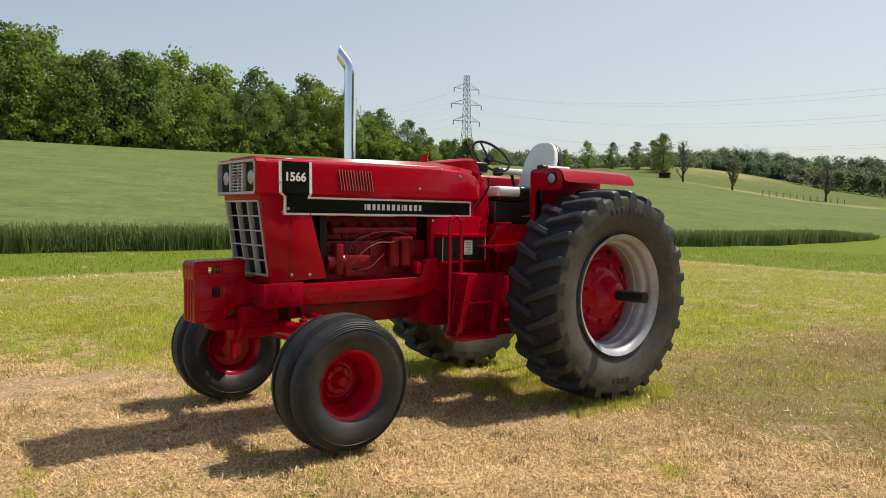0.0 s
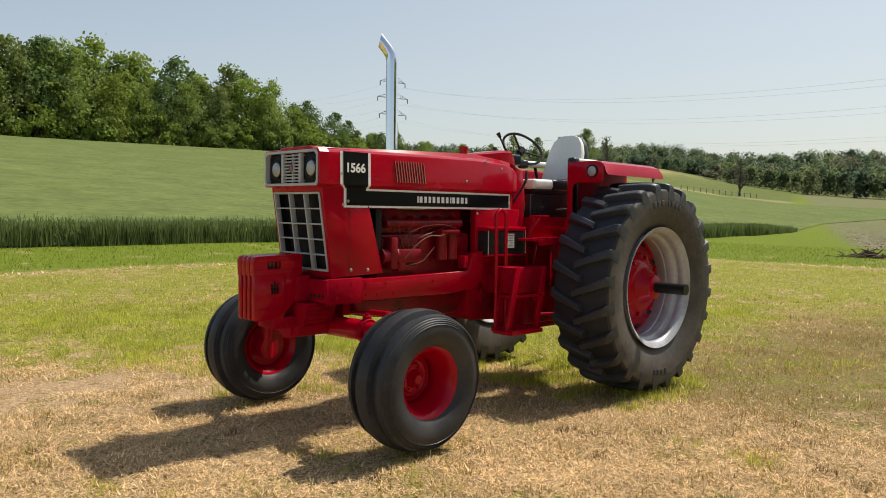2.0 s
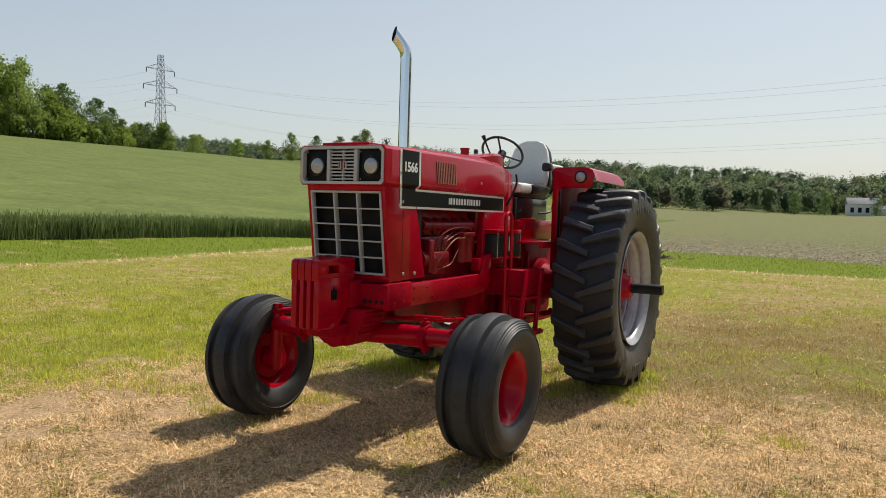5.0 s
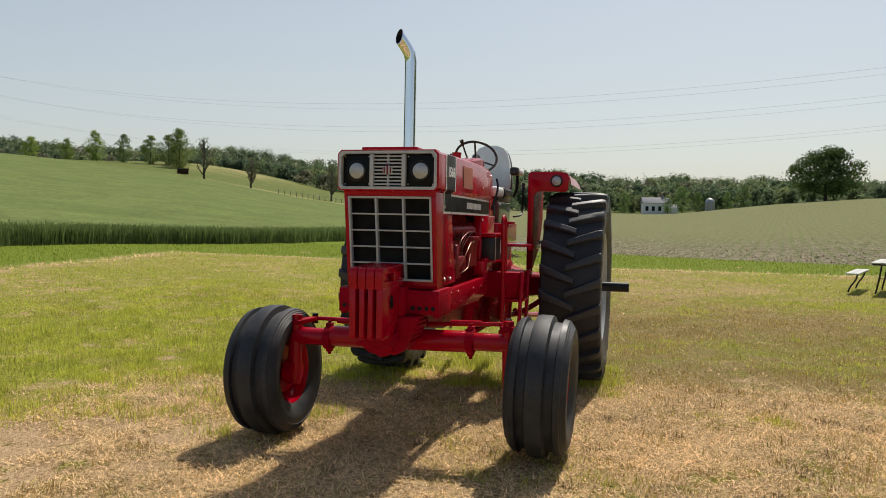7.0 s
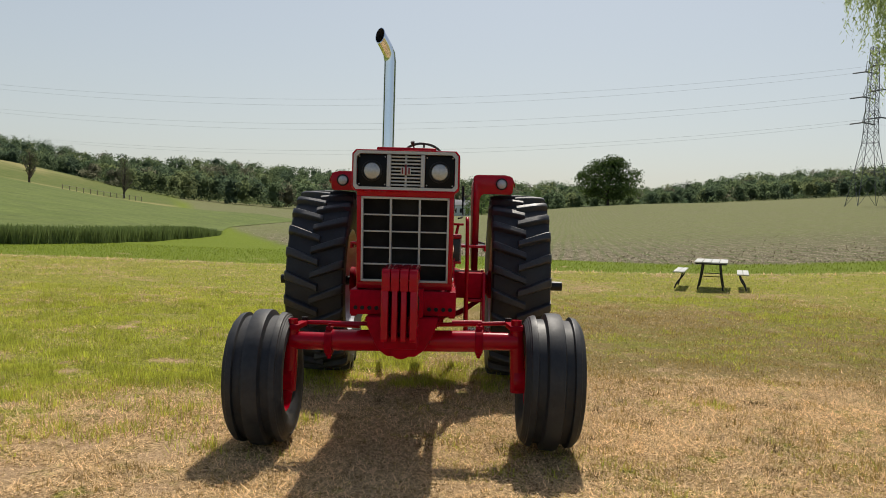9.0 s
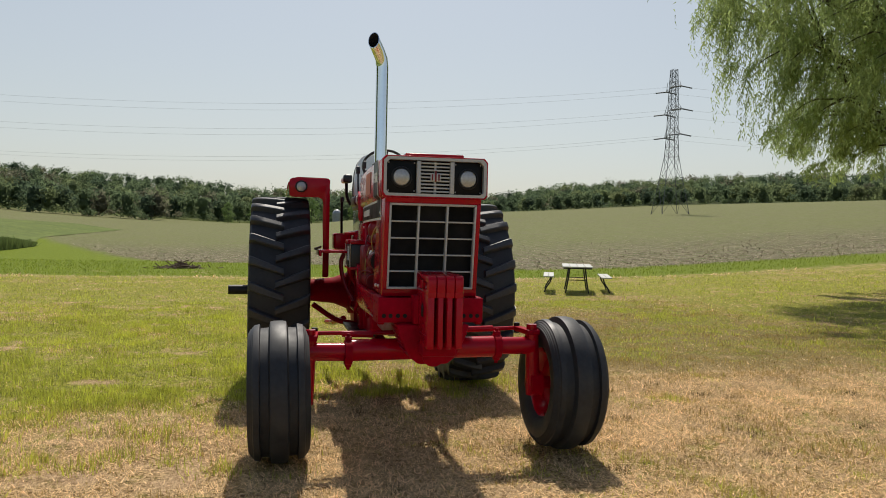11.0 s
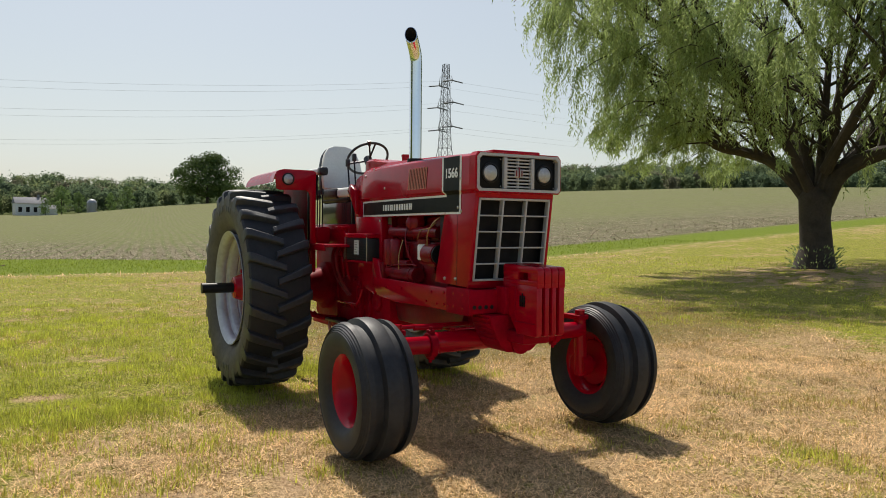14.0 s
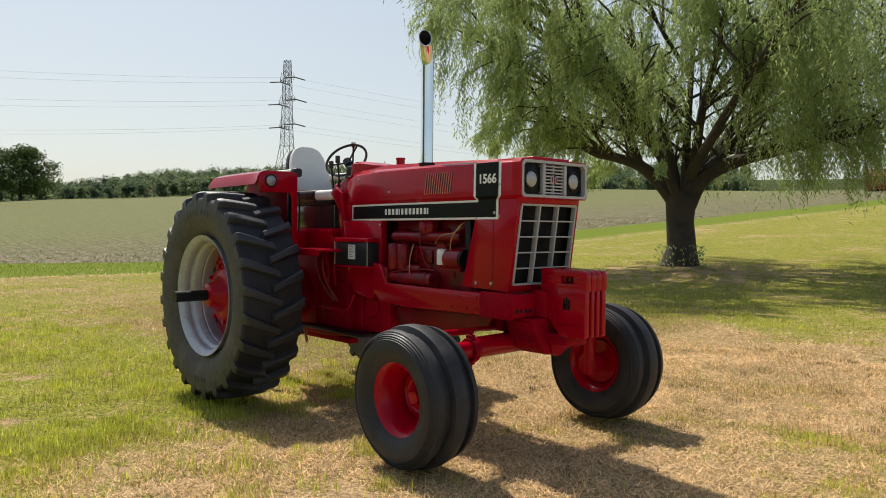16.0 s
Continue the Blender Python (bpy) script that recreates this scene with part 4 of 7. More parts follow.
    part("bracket", box(1.505, 1.55, 0.25, 0.325, 1.08, 1.18, 0.006), RED, engine)
    # right: manifold, filters, starter
    part("exhaust_manifold", tube([(1.50, -0.225, 1.43), (1.85, -0.235, 1.43), (2.30, -0.225, 1.43)], 0.040, 14), ENGINE_RED, engine)
    for x in (1.58, 1.82, 2.06, 2.26):
        part("manifold_port", tube([(x, -0.23, 1.43), (x, -0.18, 1.46), (x, -0.14, 1.47)], 0.032, 10), ENGINE_RED, engine)
    part("turbocharger", lathe([(-0.06, 0), (-0.06, 0.05), (-0.03, 0.085), (0.03, 0.085), (0.06, 0.05), (0.06, 0)], 28, m=Matrix.Translation((1.90, -0.215, 1.50))), ENGINE_RED, engine)
    for x in (1.545, 1.665):
        part("oil_filter", lathe([(0, 0), (0, 0.045), (0.02, 0.055), (0.19, 0.055), (0.205, 0.045), (0.215, 0)], 24,
                                 m=Matrix.Translation((x, -0.265, 1.165)) @ Matrix.Rotation(radians(90), 4, "X")), ENGINE_RED, engine)
    part("starter_motor", rod((1.64, -0.262, 1.105), (2.03, -0.262, 1.105), 0.056, segments=26), ENGINE_RED, engine)
    part("starter_nose", rod((1.52, -0.262, 1.115), (1.64, -0.262, 1.105), 0.044, segments=20), ENGINE_RED, engine)
    part("white_filter", lathe([(0, 0), (0, 0.044), (0.008, 0.048), (0.10, 0.048), (0.118, 0.040), (0.12, 0)], 26,
                               m=Matrix.Translation((2.135, -0.268, 1.225)) @ Matrix.Rotation(radians(90), 4, "X")), WHITE, engine, "small white spin-on filter")
    part("filter_mount", rod((2.135, -0.268, 1.345), (2.135, -0.268, 1.375), 0.05, segments=20), ENGINE_RED, engine)
    part("alternator", rod((2.20, -0.262, 1.27), (2.36, -0.262, 1.27), 0.075, segments=24), ENGINE_RED, engine)
    part("alternator_fan", rod((2.362, -0.262, 1.27), (2.380, -0.262, 1.27), 0.070, segments=24), BLACK_STEEL, engine)
    part("wire", tube([(2.25, -0.30, 1.33), (2.28, -0.315, 1.42), (2.34, -0.30, 1.50), (2.36, -0.26, 1.54)], 0.005, 6), BRASS, engine)
    part("wire", tube([(2.05, -0.28, 1.37), (2.15, -0.305, 1.44), (2.28, -0.30, 1.46), (2.34, -0.28, 1.50)], 0.004, 6), BRASS, engine)
    part("dipstick", tube([(1.78, -0.30, 1.10), (1.78, -0.30, 1.25), (1.79, -0.27, 1.37)], 0.005, 6), BRASS, engine)
    part("breather_bracket", box(1.455, 1.52, -0.325, -0.25, 1.06, 1.18, 0.006), ENGINE_RED, engine)
    # covers, plugs, bolts and lines of both sides
    for s in (1, -1):
        for k in range(7):
            part("bolt", rod((1.46 + 0.14 * k, s * 0.15, 1.385), (1.46 + 0.14 * k, s * 0.168, 1.385), 0.011, segments=6), ENGINE_RED, engine)
        for k in range(5):
            x = 1.50 + 0.19 * k
            part("water_jacket_cover", box(x - 0.055, x + 0.055, *sorted((s * 0.185, s * 0.206)), 1.22, 1.33, 0.012), ENGINE_RED, engine)
            part("core_plug", rod((x + 0.09, s * 0.186, 1.15), (x + 0.09, s * 0.200, 1.15), 0.026, segments=16), ENGINE_RED, engine)
            part("pan_bolt", rod((x, s * 0.16, 0.873), (x, s * 0.20, 0.873), 0.009, segments=6), ENGINE_RED, engine)
    part("fuel_return", tube([(1.60, 0.28, 1.40), (1.75, 0.30, 1.43), (1.95, 0.29, 1.42), (2.12, 0.28, 1.36), (2.20, 0.27, 1.25)], 0.003, 6), FUEL_LINE, engine)
    part("oil_line", tube([(1.90, -0.29, 1.46), (1.93, -0.32, 1.38), (1.96, -0.31, 1.26), (2.02, -0.28, 1.17)], 0.006, 8), ENGINE_RED, engine)
    part("oil_line", tube([(1.56, -0.30, 1.17), (1.62, -0.33, 1.15), (1.74, -0.33, 1.17), (1.95, -0.31, 1.185), (2.06, -0.29, 1.18)], 0.005, 8), ENGINE_RED, engine)
    part("solenoid", rod((1.70, -0.262, 1.185), (1.88, -0.262, 1.185), 0.028, segments=18), ENGINE_RED, engine)
    part("starter_band", lathe([(-0.012, 0.054), (-0.012, 0.060), (0.012, 0.060), (0.012, 0.054)], 26, m=Matrix.Translation((1.96, -0.262, 1.105)) @ Matrix.Rotation(radians(-90), 4, "Z")), ENGINE_RED, engine)
    part("turbo_elbow", tube([(1.90, -0.24, 1.45), (1.91, -0.27, 1.50), (1.90, -0.22, 1.56)], 0.036, 12), ENGINE_RED, engine)
    part("alternator_bracket", prism([(2.10, 1.20), (2.34, 1.18), (2.34, 1.21), (2.12, 1.24)], -0.29, -0.24, "y", 0.004), ENGINE_RED, engine)
    part("pump_body", rod((2.16, 0.235, 1.10), (2.16, 0.235, 1.22), 0.05, segments=18), ENGINE_RED, engine)
    for k in range(4):
        part("pump_fitting", rod((2.00 + 0.05 * k, 0.25, 1.25), (2.00 + 0.05 * k, 0.262, 1.275), 0.008, segments=8), FUEL_LINE, engine)
    # clutch and gearbox housings, rear axle
    part("clutch_housing", prism([(1.40, 1.20), (1.40, 0.68), (1.30, 0.62), (0.85, 0.60), (0.85, 1.22)], -0.20, 0.20, "y", 0.025), RED_CAST, frame_ob)
    part("gearbox", prism([(0.86, 1.24), (0.86, 0.58), (0.60, 0.52), (-0.25, 0.52), (-0.36, 0.62), (-0.36, 1.28), (0.2, 1.30)], -0.215, 0.215, "y", 0.03), RED_CAST, frame_ob)
    for s in (1, -1):
        part("cover_plate", box(0.42, 0.78, min(s * 0.2, s * 0.235), max(s * 0.2, s * 0.235), 0.72, 1.02, 0.012), RED_CAST, frame_ob)
        for k in range(4):
            for z in (0.745, 0.995):
                part("bolt", rod((0.46 + 0.092 * k, s * 0.233, z), (0.46 + 0.092 * k, s * 0.245, z), 0.010, segments=6), RED_CAST, frame_ob)
        at = Matrix.Translation((0, 0, AXLE_Z)) @ Matrix.Diagonal((1, s, 1, 1))
        part("axle_housing", lathe([(0.2, 0), (0.2, 0.23), (0.27, 0.23), (0.29, 0.18), (0.42, 0.13), (0.66, 0.105), (0.68, 0.14), (0.72, 0.14), (0.72, 0)], 32, m=at), RED_CAST, frame_ob)
        part("axle_shaft", rod((0, s * 0.70, AXLE_Z), (0, s * 1.02, AXLE_Z), 0.046, segments=20), BLACK_STEEL, frame_ob)
        part("hydraulic_hose", tube([(0.62, s * 0.30, 1.31), (0.66, s * 0.335, 1.24), (0.68, s * 0.33, 1.12), (0.60, s * 0.28, 1.02)], 0.012, 8), RED, frame_ob)
        part("hydraulic_hose", tube([(0.74, s * 0.29, 1.31), (0.77, s * 0.325, 1.22), (0.76, s * 0.32, 1.10), (0.70, s * 0.27, 1.00)], 0.012, 8), RED, frame_ob)
        part("lower_link", tube([(-0.15, s * 0.30, 0.60), (-0.55, s * 0.36, 0.52), (-0.95, s * 0.42, 0.48)], 0.030, 8), RED, frame_ob)
    for side in (1, -1):
        part("housing_flange", box(0.835, 0.875, *sorted((side * 0.19, side * 0.245)), 0.60, 1.22, 0.008), RED_CAST, frame_ob)
        part("housing_rib", box(1.02, 1.05, *sorted((side * 0.19, side * 0.228)), 0.64, 1.10, 0.006), RED_CAST, frame_ob)
        part("housing_rib", box(0.30, 0.33, *sorted((side * 0.20, side * 0.24)), 0.56, 1.20, 0.006), RED_CAST, frame_ob)
        part("inspection_cover", lathe([(0.19, 0), (0.215, 0.0), (0.225, 0.02), (0.225, 0.075), (0.215, 0.085), (0.19, 0.085)], 26, m=Matrix.Translation((1.17, 0, 0.83)) @ Matrix.Diagonal((1, side, 1, 1))), RED_CAST, frame_ob)
        for k in range(6):
            part("bolt", rod((0.855, side * 0.243, 0.64 + 0.10 * k), (0.855, side * 0.256, 0.64 + 0.10 * k), 0.011, segments=6), RED, frame_ob)
        part("axle_strut", tube([(0.30, side * 0.24, 0.60), (0.12, side * 0.40, 0.62), (0.02, side * 0.62, 0.76)], 0.026, 10), RED_CAST, frame_ob)
    part("transfer_pipe", tube([(0.98, -0.262, 0.93), (0.92, -0.285, 0.80), (0.80, -0.29, 0.785), (0.46, -0.285, 0.785)], 0.013, 10), RED, frame_ob)
    for k in range(2):
        part("oil_hose", tube([(0.60 + 0.09 * k, -0.36, 1.30), (0.60 + 0.09 * k, -0.40, 1.20), (0.63 + 0.08 * k, -0.37, 1.02), (0.72 + 0.05 * k, -0.29, 0.86)], 0.016, 10), ENGINE_RED, frame_ob, "dark red oil hose")
    part("skid_plate", box(0.25, 1.20, -0.34, -0.14, 0.585, 0.612, 0.005), BLACK_STEEL, frame_ob, "dark plate under the gearbox")
    part("drawbar", box(-0.9, 0.6, -0.05, 0.05, 0.44, 0.485, 0.006), RED_CAST, frame_ob)
    part("hitch_housing", prism([(0.18, 1.28), (0.18, 1.44), (-0.30, 1.44), (-0.40, 1.36), (-0.40, 1.10), (-0.2, 1.05)], -0.18, 0.18, "y", 0.02), RED_CAST, frame_ob)
    part("hitch_lever", rod((0.16, -0.26, 0.56), (0.24, -0.28, 0.44), 0.014, segments=8), RED_LIGHT, frame_ob)
    part("clamp_rod", rod((0.55, 0.30, 0.62), (0.10, 0.36, 0.60), 0.016, segments=8), RED_CAST, frame_ob)
    return frame_ob


frame_ob = chassis()


def weights():
    for k in range(4):
        y0 = -0.104 + 0.0545 * k
        y1 = y0 + 0.051
        thin0, thin1 = y0 + 0.009, y1 - 0.009
        if k == 0:
            thin0 = y0
        if k == 3:
            thin1 = y1
        bm = prism([(3.385, 0.80), (3.385, 1.105), (2.96, 1.115), (2.95, 0.94), (3.03, 0.90), (3.10, 0.83), (3.14, 0.785), (3.37, 0.785)], thin0, thin1, "y", 0.007)
        box(3.268, 3.393, y0 + 0.001, y1 - 0.001, 1.120, 1.200, 0.004, bm)
        box(2.952, 3.150, y0 + 0.001, y1 - 0.001, 1.120, 1.200, 0.004, bm)
        box(2.951, 3.390, y0 + 0.0005, y1 - 0.0005, 1.090, 1.135, 0.003, bm)
        prism([(3.395, 1.180), (3.385, 1.212), (3.365, 1.222), (2.97, 1.232), (2.95, 1.222), (2.95, 1.180)], y0, y1, "y", 0.006, bm)
        w = part("suitcase_weight", bm, RED, tractor, "red cast-iron suitcase weight hung on the front plate")
        w.matrix_basis = Matrix.Translation((2.95, 0, 0)) @ Matrix.Diagonal((0.87, 1, 1, 1)) @ Matrix.Translation((-2.95, 0, 0))
        if k in (0, 3):
            s = 1 if k == 3 else -1
            y = (thin1 if s > 0 else thin0)
            for x in (3.183, 3.207, 3.231):
                part("emblem_bar", box(x - 0.008, x + 0.008, min(y - 0.002 * s, y + 0.005 * s), max(y - 0.002 * s, y + 0.005 * s), 0.965, 1.035, 0.002), BLACK, w, "small black emblem")
            part("emblem_cross", box(3.172, 3.242, min(y - 0.002 * s, y + 0.0045 * s), max(y - 0.002 * s, y + 0.0045 * s), 0.993, 1.007, 0.001), BLACK, w)
            part("emblem_cross", box(3.202, 3.212, min(y - 0.002 * s, y + 0.0045 * s), max(y - 0.002 * s, y + 0.0045 * s), 1.03, 1.05, 0.001), BLACK, w)
            part("panel_line", box(3.115, 3.12, min(y - 0.002 * s, y + 0.003 * s), max(y - 0.002 * s, y + 0.003 * s), 0.86, 1.09, 0.001), RED_CAST, w)
            part("panel_line", box(3.115, 3.37, min(y - 0.002 * s, y + 0.003 * s), max(y - 0.002 * s, y + 0.003 * s), 0.862, 0.868, 0.001), RED_CAST, w)
    part("weight_bracket", box(2.90, 3.02, -0.13, 0.135, 0.90, 1.08, 0.008), RED_CAST, tractor)
    part("weight_shelf", box(2.90, 3.18, -0.10, 0.11, 0.72, 0.80, 0.012), RED_CAST, tractor)


weights()


def front_axle():
    axle = part("front_axle", rod((2.69, -0.50, 0.693), (2.69, 0.50, 0.712), 0.072, segments=28), RED, tractor, "red adjustable tube front axle")
    for s, zc in ((1, 0.717), (-1, 0.685)):
        part("axle_extension", rod((2.69, s * 0.48, zc - 0.003), (2.69, s * 0.765, zc), 0.060, segments=24), RED, axle)
        part("axle_clamp", lathe([(-0.026, 0.06), (-0.026, 0.079), (-0.022, 0.083), (0.022, 0.083), (0.026, 0.079), (0.026, 0.06)], 28, m=Matrix.Translation((2.69, s * 0.505, zc - 0.004))), RED_CAST, axle)
        part("clamp_ear", box(2.665, 2.715, s * 0.505 - 0.022, s * 0.505 + 0.022, zc + 0.07, zc + 0.100, 0.006), RED_CAST, axle)
        part("clamp_ear", box(2.665, 2.715, s * 0.505 - 0.02, s * 0.505 + 0.02, zc - 0.100, zc - 0.07, 0.006), RED_CAST, axle)
        for dz in (0.100, -0.100):
            part("clamp_bolt", rod((2.69, s * 0.505, zc + dz - 0.018), (2.69, s * 0.505, zc + dz + 0.018), 0.013, segments=6), RED_CAST, axle)
        knuckle = part("knuckle", rod((2.69, s * 0.775, zc - 0.34), (2.69, s * 0.755, zc + 0.11), 0.050, 0.046, segments=20), RED, axle)
        part("knuckle_cap", rod((2.69, s * 0.755, zc + 0.11), (2.69, s * 0.755, zc + 0.145), 0.036, segments=14), RED, axle)
        part("steering_arm", prism([(2.74, s * 0.755 + 0.045), (2.74, s * 0.755 - 0.045), (2.50, s * 0.715 - 0.025), (2.46, s * 0.715), (2.50, s * 0.715 + 0.025)], zc + 0.075, zc + 0.11, "z", 0.006), RED_CAST, axle)
        part("spindle", rod((2.66, s * 0.76, zc - 0.265), (2.66, s * 0.97, zc - 0.265), 0.048, 0.04, segments=18), RED, axle)
        part("spindle_boss", rod((2.68, s * 0.745, zc - 0.265), (2.68, s * 0.83, zc - 0.265), 0.085, segments=22), RED, axle)
        part("tie_rod", rod((2.475, s * 0.715, zc + 0.095), (2.53, s * 0.08, 0.790), 0.015, segments=12), RED, axle)
        part("tie_rod_sleeve", rod((2.491, s * 0.53, zc + 0.092), (2.509, s * 0.32, zc + 0.088), 0.022, segments=12), RED, axle)
        part("ball_joint", rod((2.475, s * 0.715, zc + 0.06), (2.475, s * 0.715, zc + 0.132), 0.022, segments=12), BLACK_STEEL, axle)
    part("steering_centre", box(2.46, 2.60, -0.11, 0.11, 0.765, 0.90, 0.012), RED_CAST, axle)


front_axle()


# ---- operator's place
def battery(s):
    y0, y1 = sorted((s * 0.215, s * 0.372))
    b = part("battery", box(0.86, 1.325, y0, y1, 1.185, 1.375, 0.008), BLACK_CASE, tractor, "black battery case with a red lid and a white label")
    for k in range(7):
        part("case_rib", box(0.866, 1.318, s * 0.372 - 0.003, s * 0.372 + 0.003, 1.20 + 0.022 * k, 1.204 + 0.022 * k, 0), BLACK_CASE, b)
    part("battery_lid", box(0.85, 1.335, *sorted((s * 0.205, s * 0.385)), 1.376, 1.412, 0.008), RED, b, "red lid")
    part("battery_shelf", box(0.85, 1.335, *sorted((s * 0.19, s * 0.385)), 1.165, 1.184, 0.003), RED, b)
    part("label_plate", box(1.00 if s > 0 else 1.05, 1.09 if s > 0 else 1.15, *sorted((s * 0.3725, s * 0.377)), 1.235, 1.355, 0), PAPER, b, "small white printed label")
    for k in range(5):
        x0 = 1.015 if s > 0 else 1.065
        part("print_bar", box(x0, x0 + (0.06, 0.05, 0.065, 0.04, 0.058)[k], *sorted((s * 0.3765, s * 0.3782)), 1.335 - 0.021 * k, 1.343 - 0.021 * k, 0), PRINT, b)
    for x in (0.856, 1.329):
        part("clamp_wire", rod((x, s * 0.380, 1.18), (x, s * 0.380, 1.405), 0.004, segments=6), BOLT, b)


BLACK_CASE = material("black_plastic", (0.016, 0.020, 0.022), 0.4, vary=0.2, bump=0.1)
PAPER = material("white_label", (0.62, 0.62, 0.60), 0.6, vary=0.08)
PRINT = material("grey_print", (0.25, 0.25, 0.25), 0.6)
battery(1)
battery(-1)


def steps():
    st = part("step_tread", box(0.955, 1.345, 0.46, 0.665, 0.548, 0.582, 0.006), RED, tractor, "red mounting step with a grab rail")
    for k in range(6):
        part("tread_bar", box(0.965, 1.335, 0.475 + 0.033 * k, 0.483 + 0.033 * k, 0.582, 0.590, 0.001), RED, st)
    part("step_tread", box(0.90, 1.245, 0.42, 0.60, 0.835, 0.862, 0.006), RED, st)
    for x0, x1 in ((1.20, 1.325), (0.85, 0.975)):
        part("step_side", prism([(x0 - 0.03, 1.09), (x0 + 0.03, 1.09), (x1 + 0.02, 0.55), (x1 - 0.04, 0.55)], 0.575, 0.600, "y", 0.004), RED, st)
        part("step_side", prism([(x0 - 0.02, 1.09), (x0 + 0.02, 1.09), (x1 + 0.01, 0.55), (x1 - 0.03, 0.55)], 0.440, 0.455, "y", 0.004), RED, st)
    part("step_back", box(0.87, 1.30, 0.425, 0.437, 0.585, 0.87, 0.003), RED_CAST, st)
    part("step_box", box(0.83, 1.23, 0.22, 0.575, 0.865, 1.085, 0.012), RED_CAST, st)
    part("grab_rail", tube([(1.300, 0.445, 0.575), (1.298, 0.442, 0.75), (1.297, 0.438, 1.20), (1.296, 0.434, 1.47), (1.285, 0.432, 1.525), (1.235, 0.430, 1.553), (1.185, 0.432, 1.525),
                            (1.174, 0.434, 1.47), (1.178, 0.438, 1.20), (1.184, 0.442, 0.75), (1.186, 0.445, 0.575)], 0.0155, 12, smooth=6), RED, st, "bent red grab rail")
    part("rail_foot", box(1.16, 1.33, 0.42, 0.48, 0.560, 0.600, 0.006), RED, st)


steps()


def operator_place():
    for s in (1, -1):
        part("floor_plate", box(0.33, 0.94, *sorted((s * 0.17, s * 0.605)), 1.292, 1.315, 0.005), RED, tractor, "red floor plate")
        part("floor_flange", box(0.33, 0.945, *sorted((s * 0.592, s * 0.612)), 1.262, 1.317, 0.004), RED, tractor)
        # fender: crowned top, front face and inner wall
        ys = [(0.497, 1.925), (0.500, 1.962), (0.515, 1.979), (0.545, 1.984), (0.80, 1.986), (0.850, 1.976), (0.885, 1.945), (0.897, 1.905), (0.890, 1.905), (0.877, 1.940), (0.845, 1.966),
              (0.80, 1.976), (0.545, 1.974), (0.520, 1.969), (0.510, 1.955), (0.507, 1.925)]
        secs = []
        for x, dz, cut in ((0.430, 0, 0.02), (0.40, 0, 0.05), (0.25, 0, 0.055), (-0.10, -0.002, 0.055), (-0.40, -0.006, 0.055), (-0.490, -0.010, 0.050), (-0.515, -0.022, 0.030)):
            ring = []
            for y, z in ys:
                lower = cut * float(step(y, 0.82, 0.90)) * 0.75
                ring.append((x, s * y, z + dz - lower))
            secs.append(ring)
        fender = part("fender", loft(secs), RED, tractor, "flat-topped red fender with a small work lamp", 30)
        face = [(0.500, 1.955), (0.520, 1.978), (0.84, 1.978), (0.872, 1.960), (0.880, 1.90), (0.872, 1.812), (0.845, 1.798), (0.60, 1.800), (0.572, 1.785), (0.558, 1.75), (0.556, 1.05), (0.505, 1.05)]
        part("fender_front", prism([(s * y, z) for y, z in face], 0.424, 0.440, "x", 0.005), RED, fender)
        part("fender_wall", prism([(0.43, 1.97), (0.43, 1.06), (0.10, 1.06), (-0.30, 1.25), (-0.505, 1.55), (-0.505, 1.94)], *sorted((s * 0.498, s * 0.511)), "y", 0.003), RED_CAST, fender)
        part("fender_brace", box(0.34, 0.375, *sorted((s * 0.515, s * 0.55)), 1.30, 1.95, 0.004), BLACK_STEEL, fender)
        at = Matrix.Translation((0.441, s * 0.765, 1.897)) @ Matrix.Rotation(radians(-90), 4, "Z")
        lamp = part("work_lamp", lathe([(0, 0.056), (0.012, 0.056), (0.016, 0.050), (0.012, 0.046), (0, 0.046)], 30, m=at), BLACK_STEEL, fender, "round work lamp")
        part("lens", lathe([(0.004, 0.047), (0.012, 0.042), (0.018, 0.022), (0.020, 0)], 26, m=at), LAMP_GLASS, lamp, "clear round lens")
        # armrest
        arm = part("armrest", soft_box(-0.27, 0.06, *sorted((s * 0.265, s * 0.345)), 1.985, 2.045, 0.022), VINYL, tractor, "cream padded armrest with a black front")
        part("arm_end", soft_box(0.035, 0.130, *sorted((s * 0.260, s * 0.350)), 1.968, 2.052, 0.026), BLACK_VINYL, arm)
        part("arm_bracket", tube([(-0.10, s * 0.30, 1.985), (-0.14, s * 0.29, 1.85), (-0.14, s * 0.25, 1.76)], 0.016, 8), BLACK_STEEL, arm)
        part("fender_rail", rod((0.30, s * 0.62, 1.315), (0.10, s * 0.56, 1.33), 0.012, segments=8), BOLT, fender)
    seat = part("seat", soft_box(-0.12, 0.58, -0.245, 0.245, 1.745, 1.838, 0.03), VINYL, tractor, "cream and black padded tractor seat")
    part("seat_side", soft_box(-0.10, 0.32, -0.255, 0.255, 1.735, 1.842, 0.03), BLACK_VINYL, seat)
    part("seat_pan", soft_box(-0.15, 0.56, -0.235, 0.235, 1.705, 1.75, 0.015), BLACK_STEEL, seat)
    lean = Matrix.Translation((-0.145, 0, 1.845)) @ Matrix.Rotation(radians(-17), 4, "Y")
    back_outline = [(-0.222, 0.0), (-0.224, 0.10), (-0.205, 0.28), (-0.178, 0.37), (-0.135, 0.435), (-0.065, 0.465), (0.065, 0.465), (0.135, 0.435), (0.178, 0.37), (0.205, 0.28), (0.224, 0.10), (0.222, 0.0)]
    part("backrest", prism(back_outline, -0.02, 0.045, "x", 0.02, m=lean), VINYL, seat, "cream padded backrest")
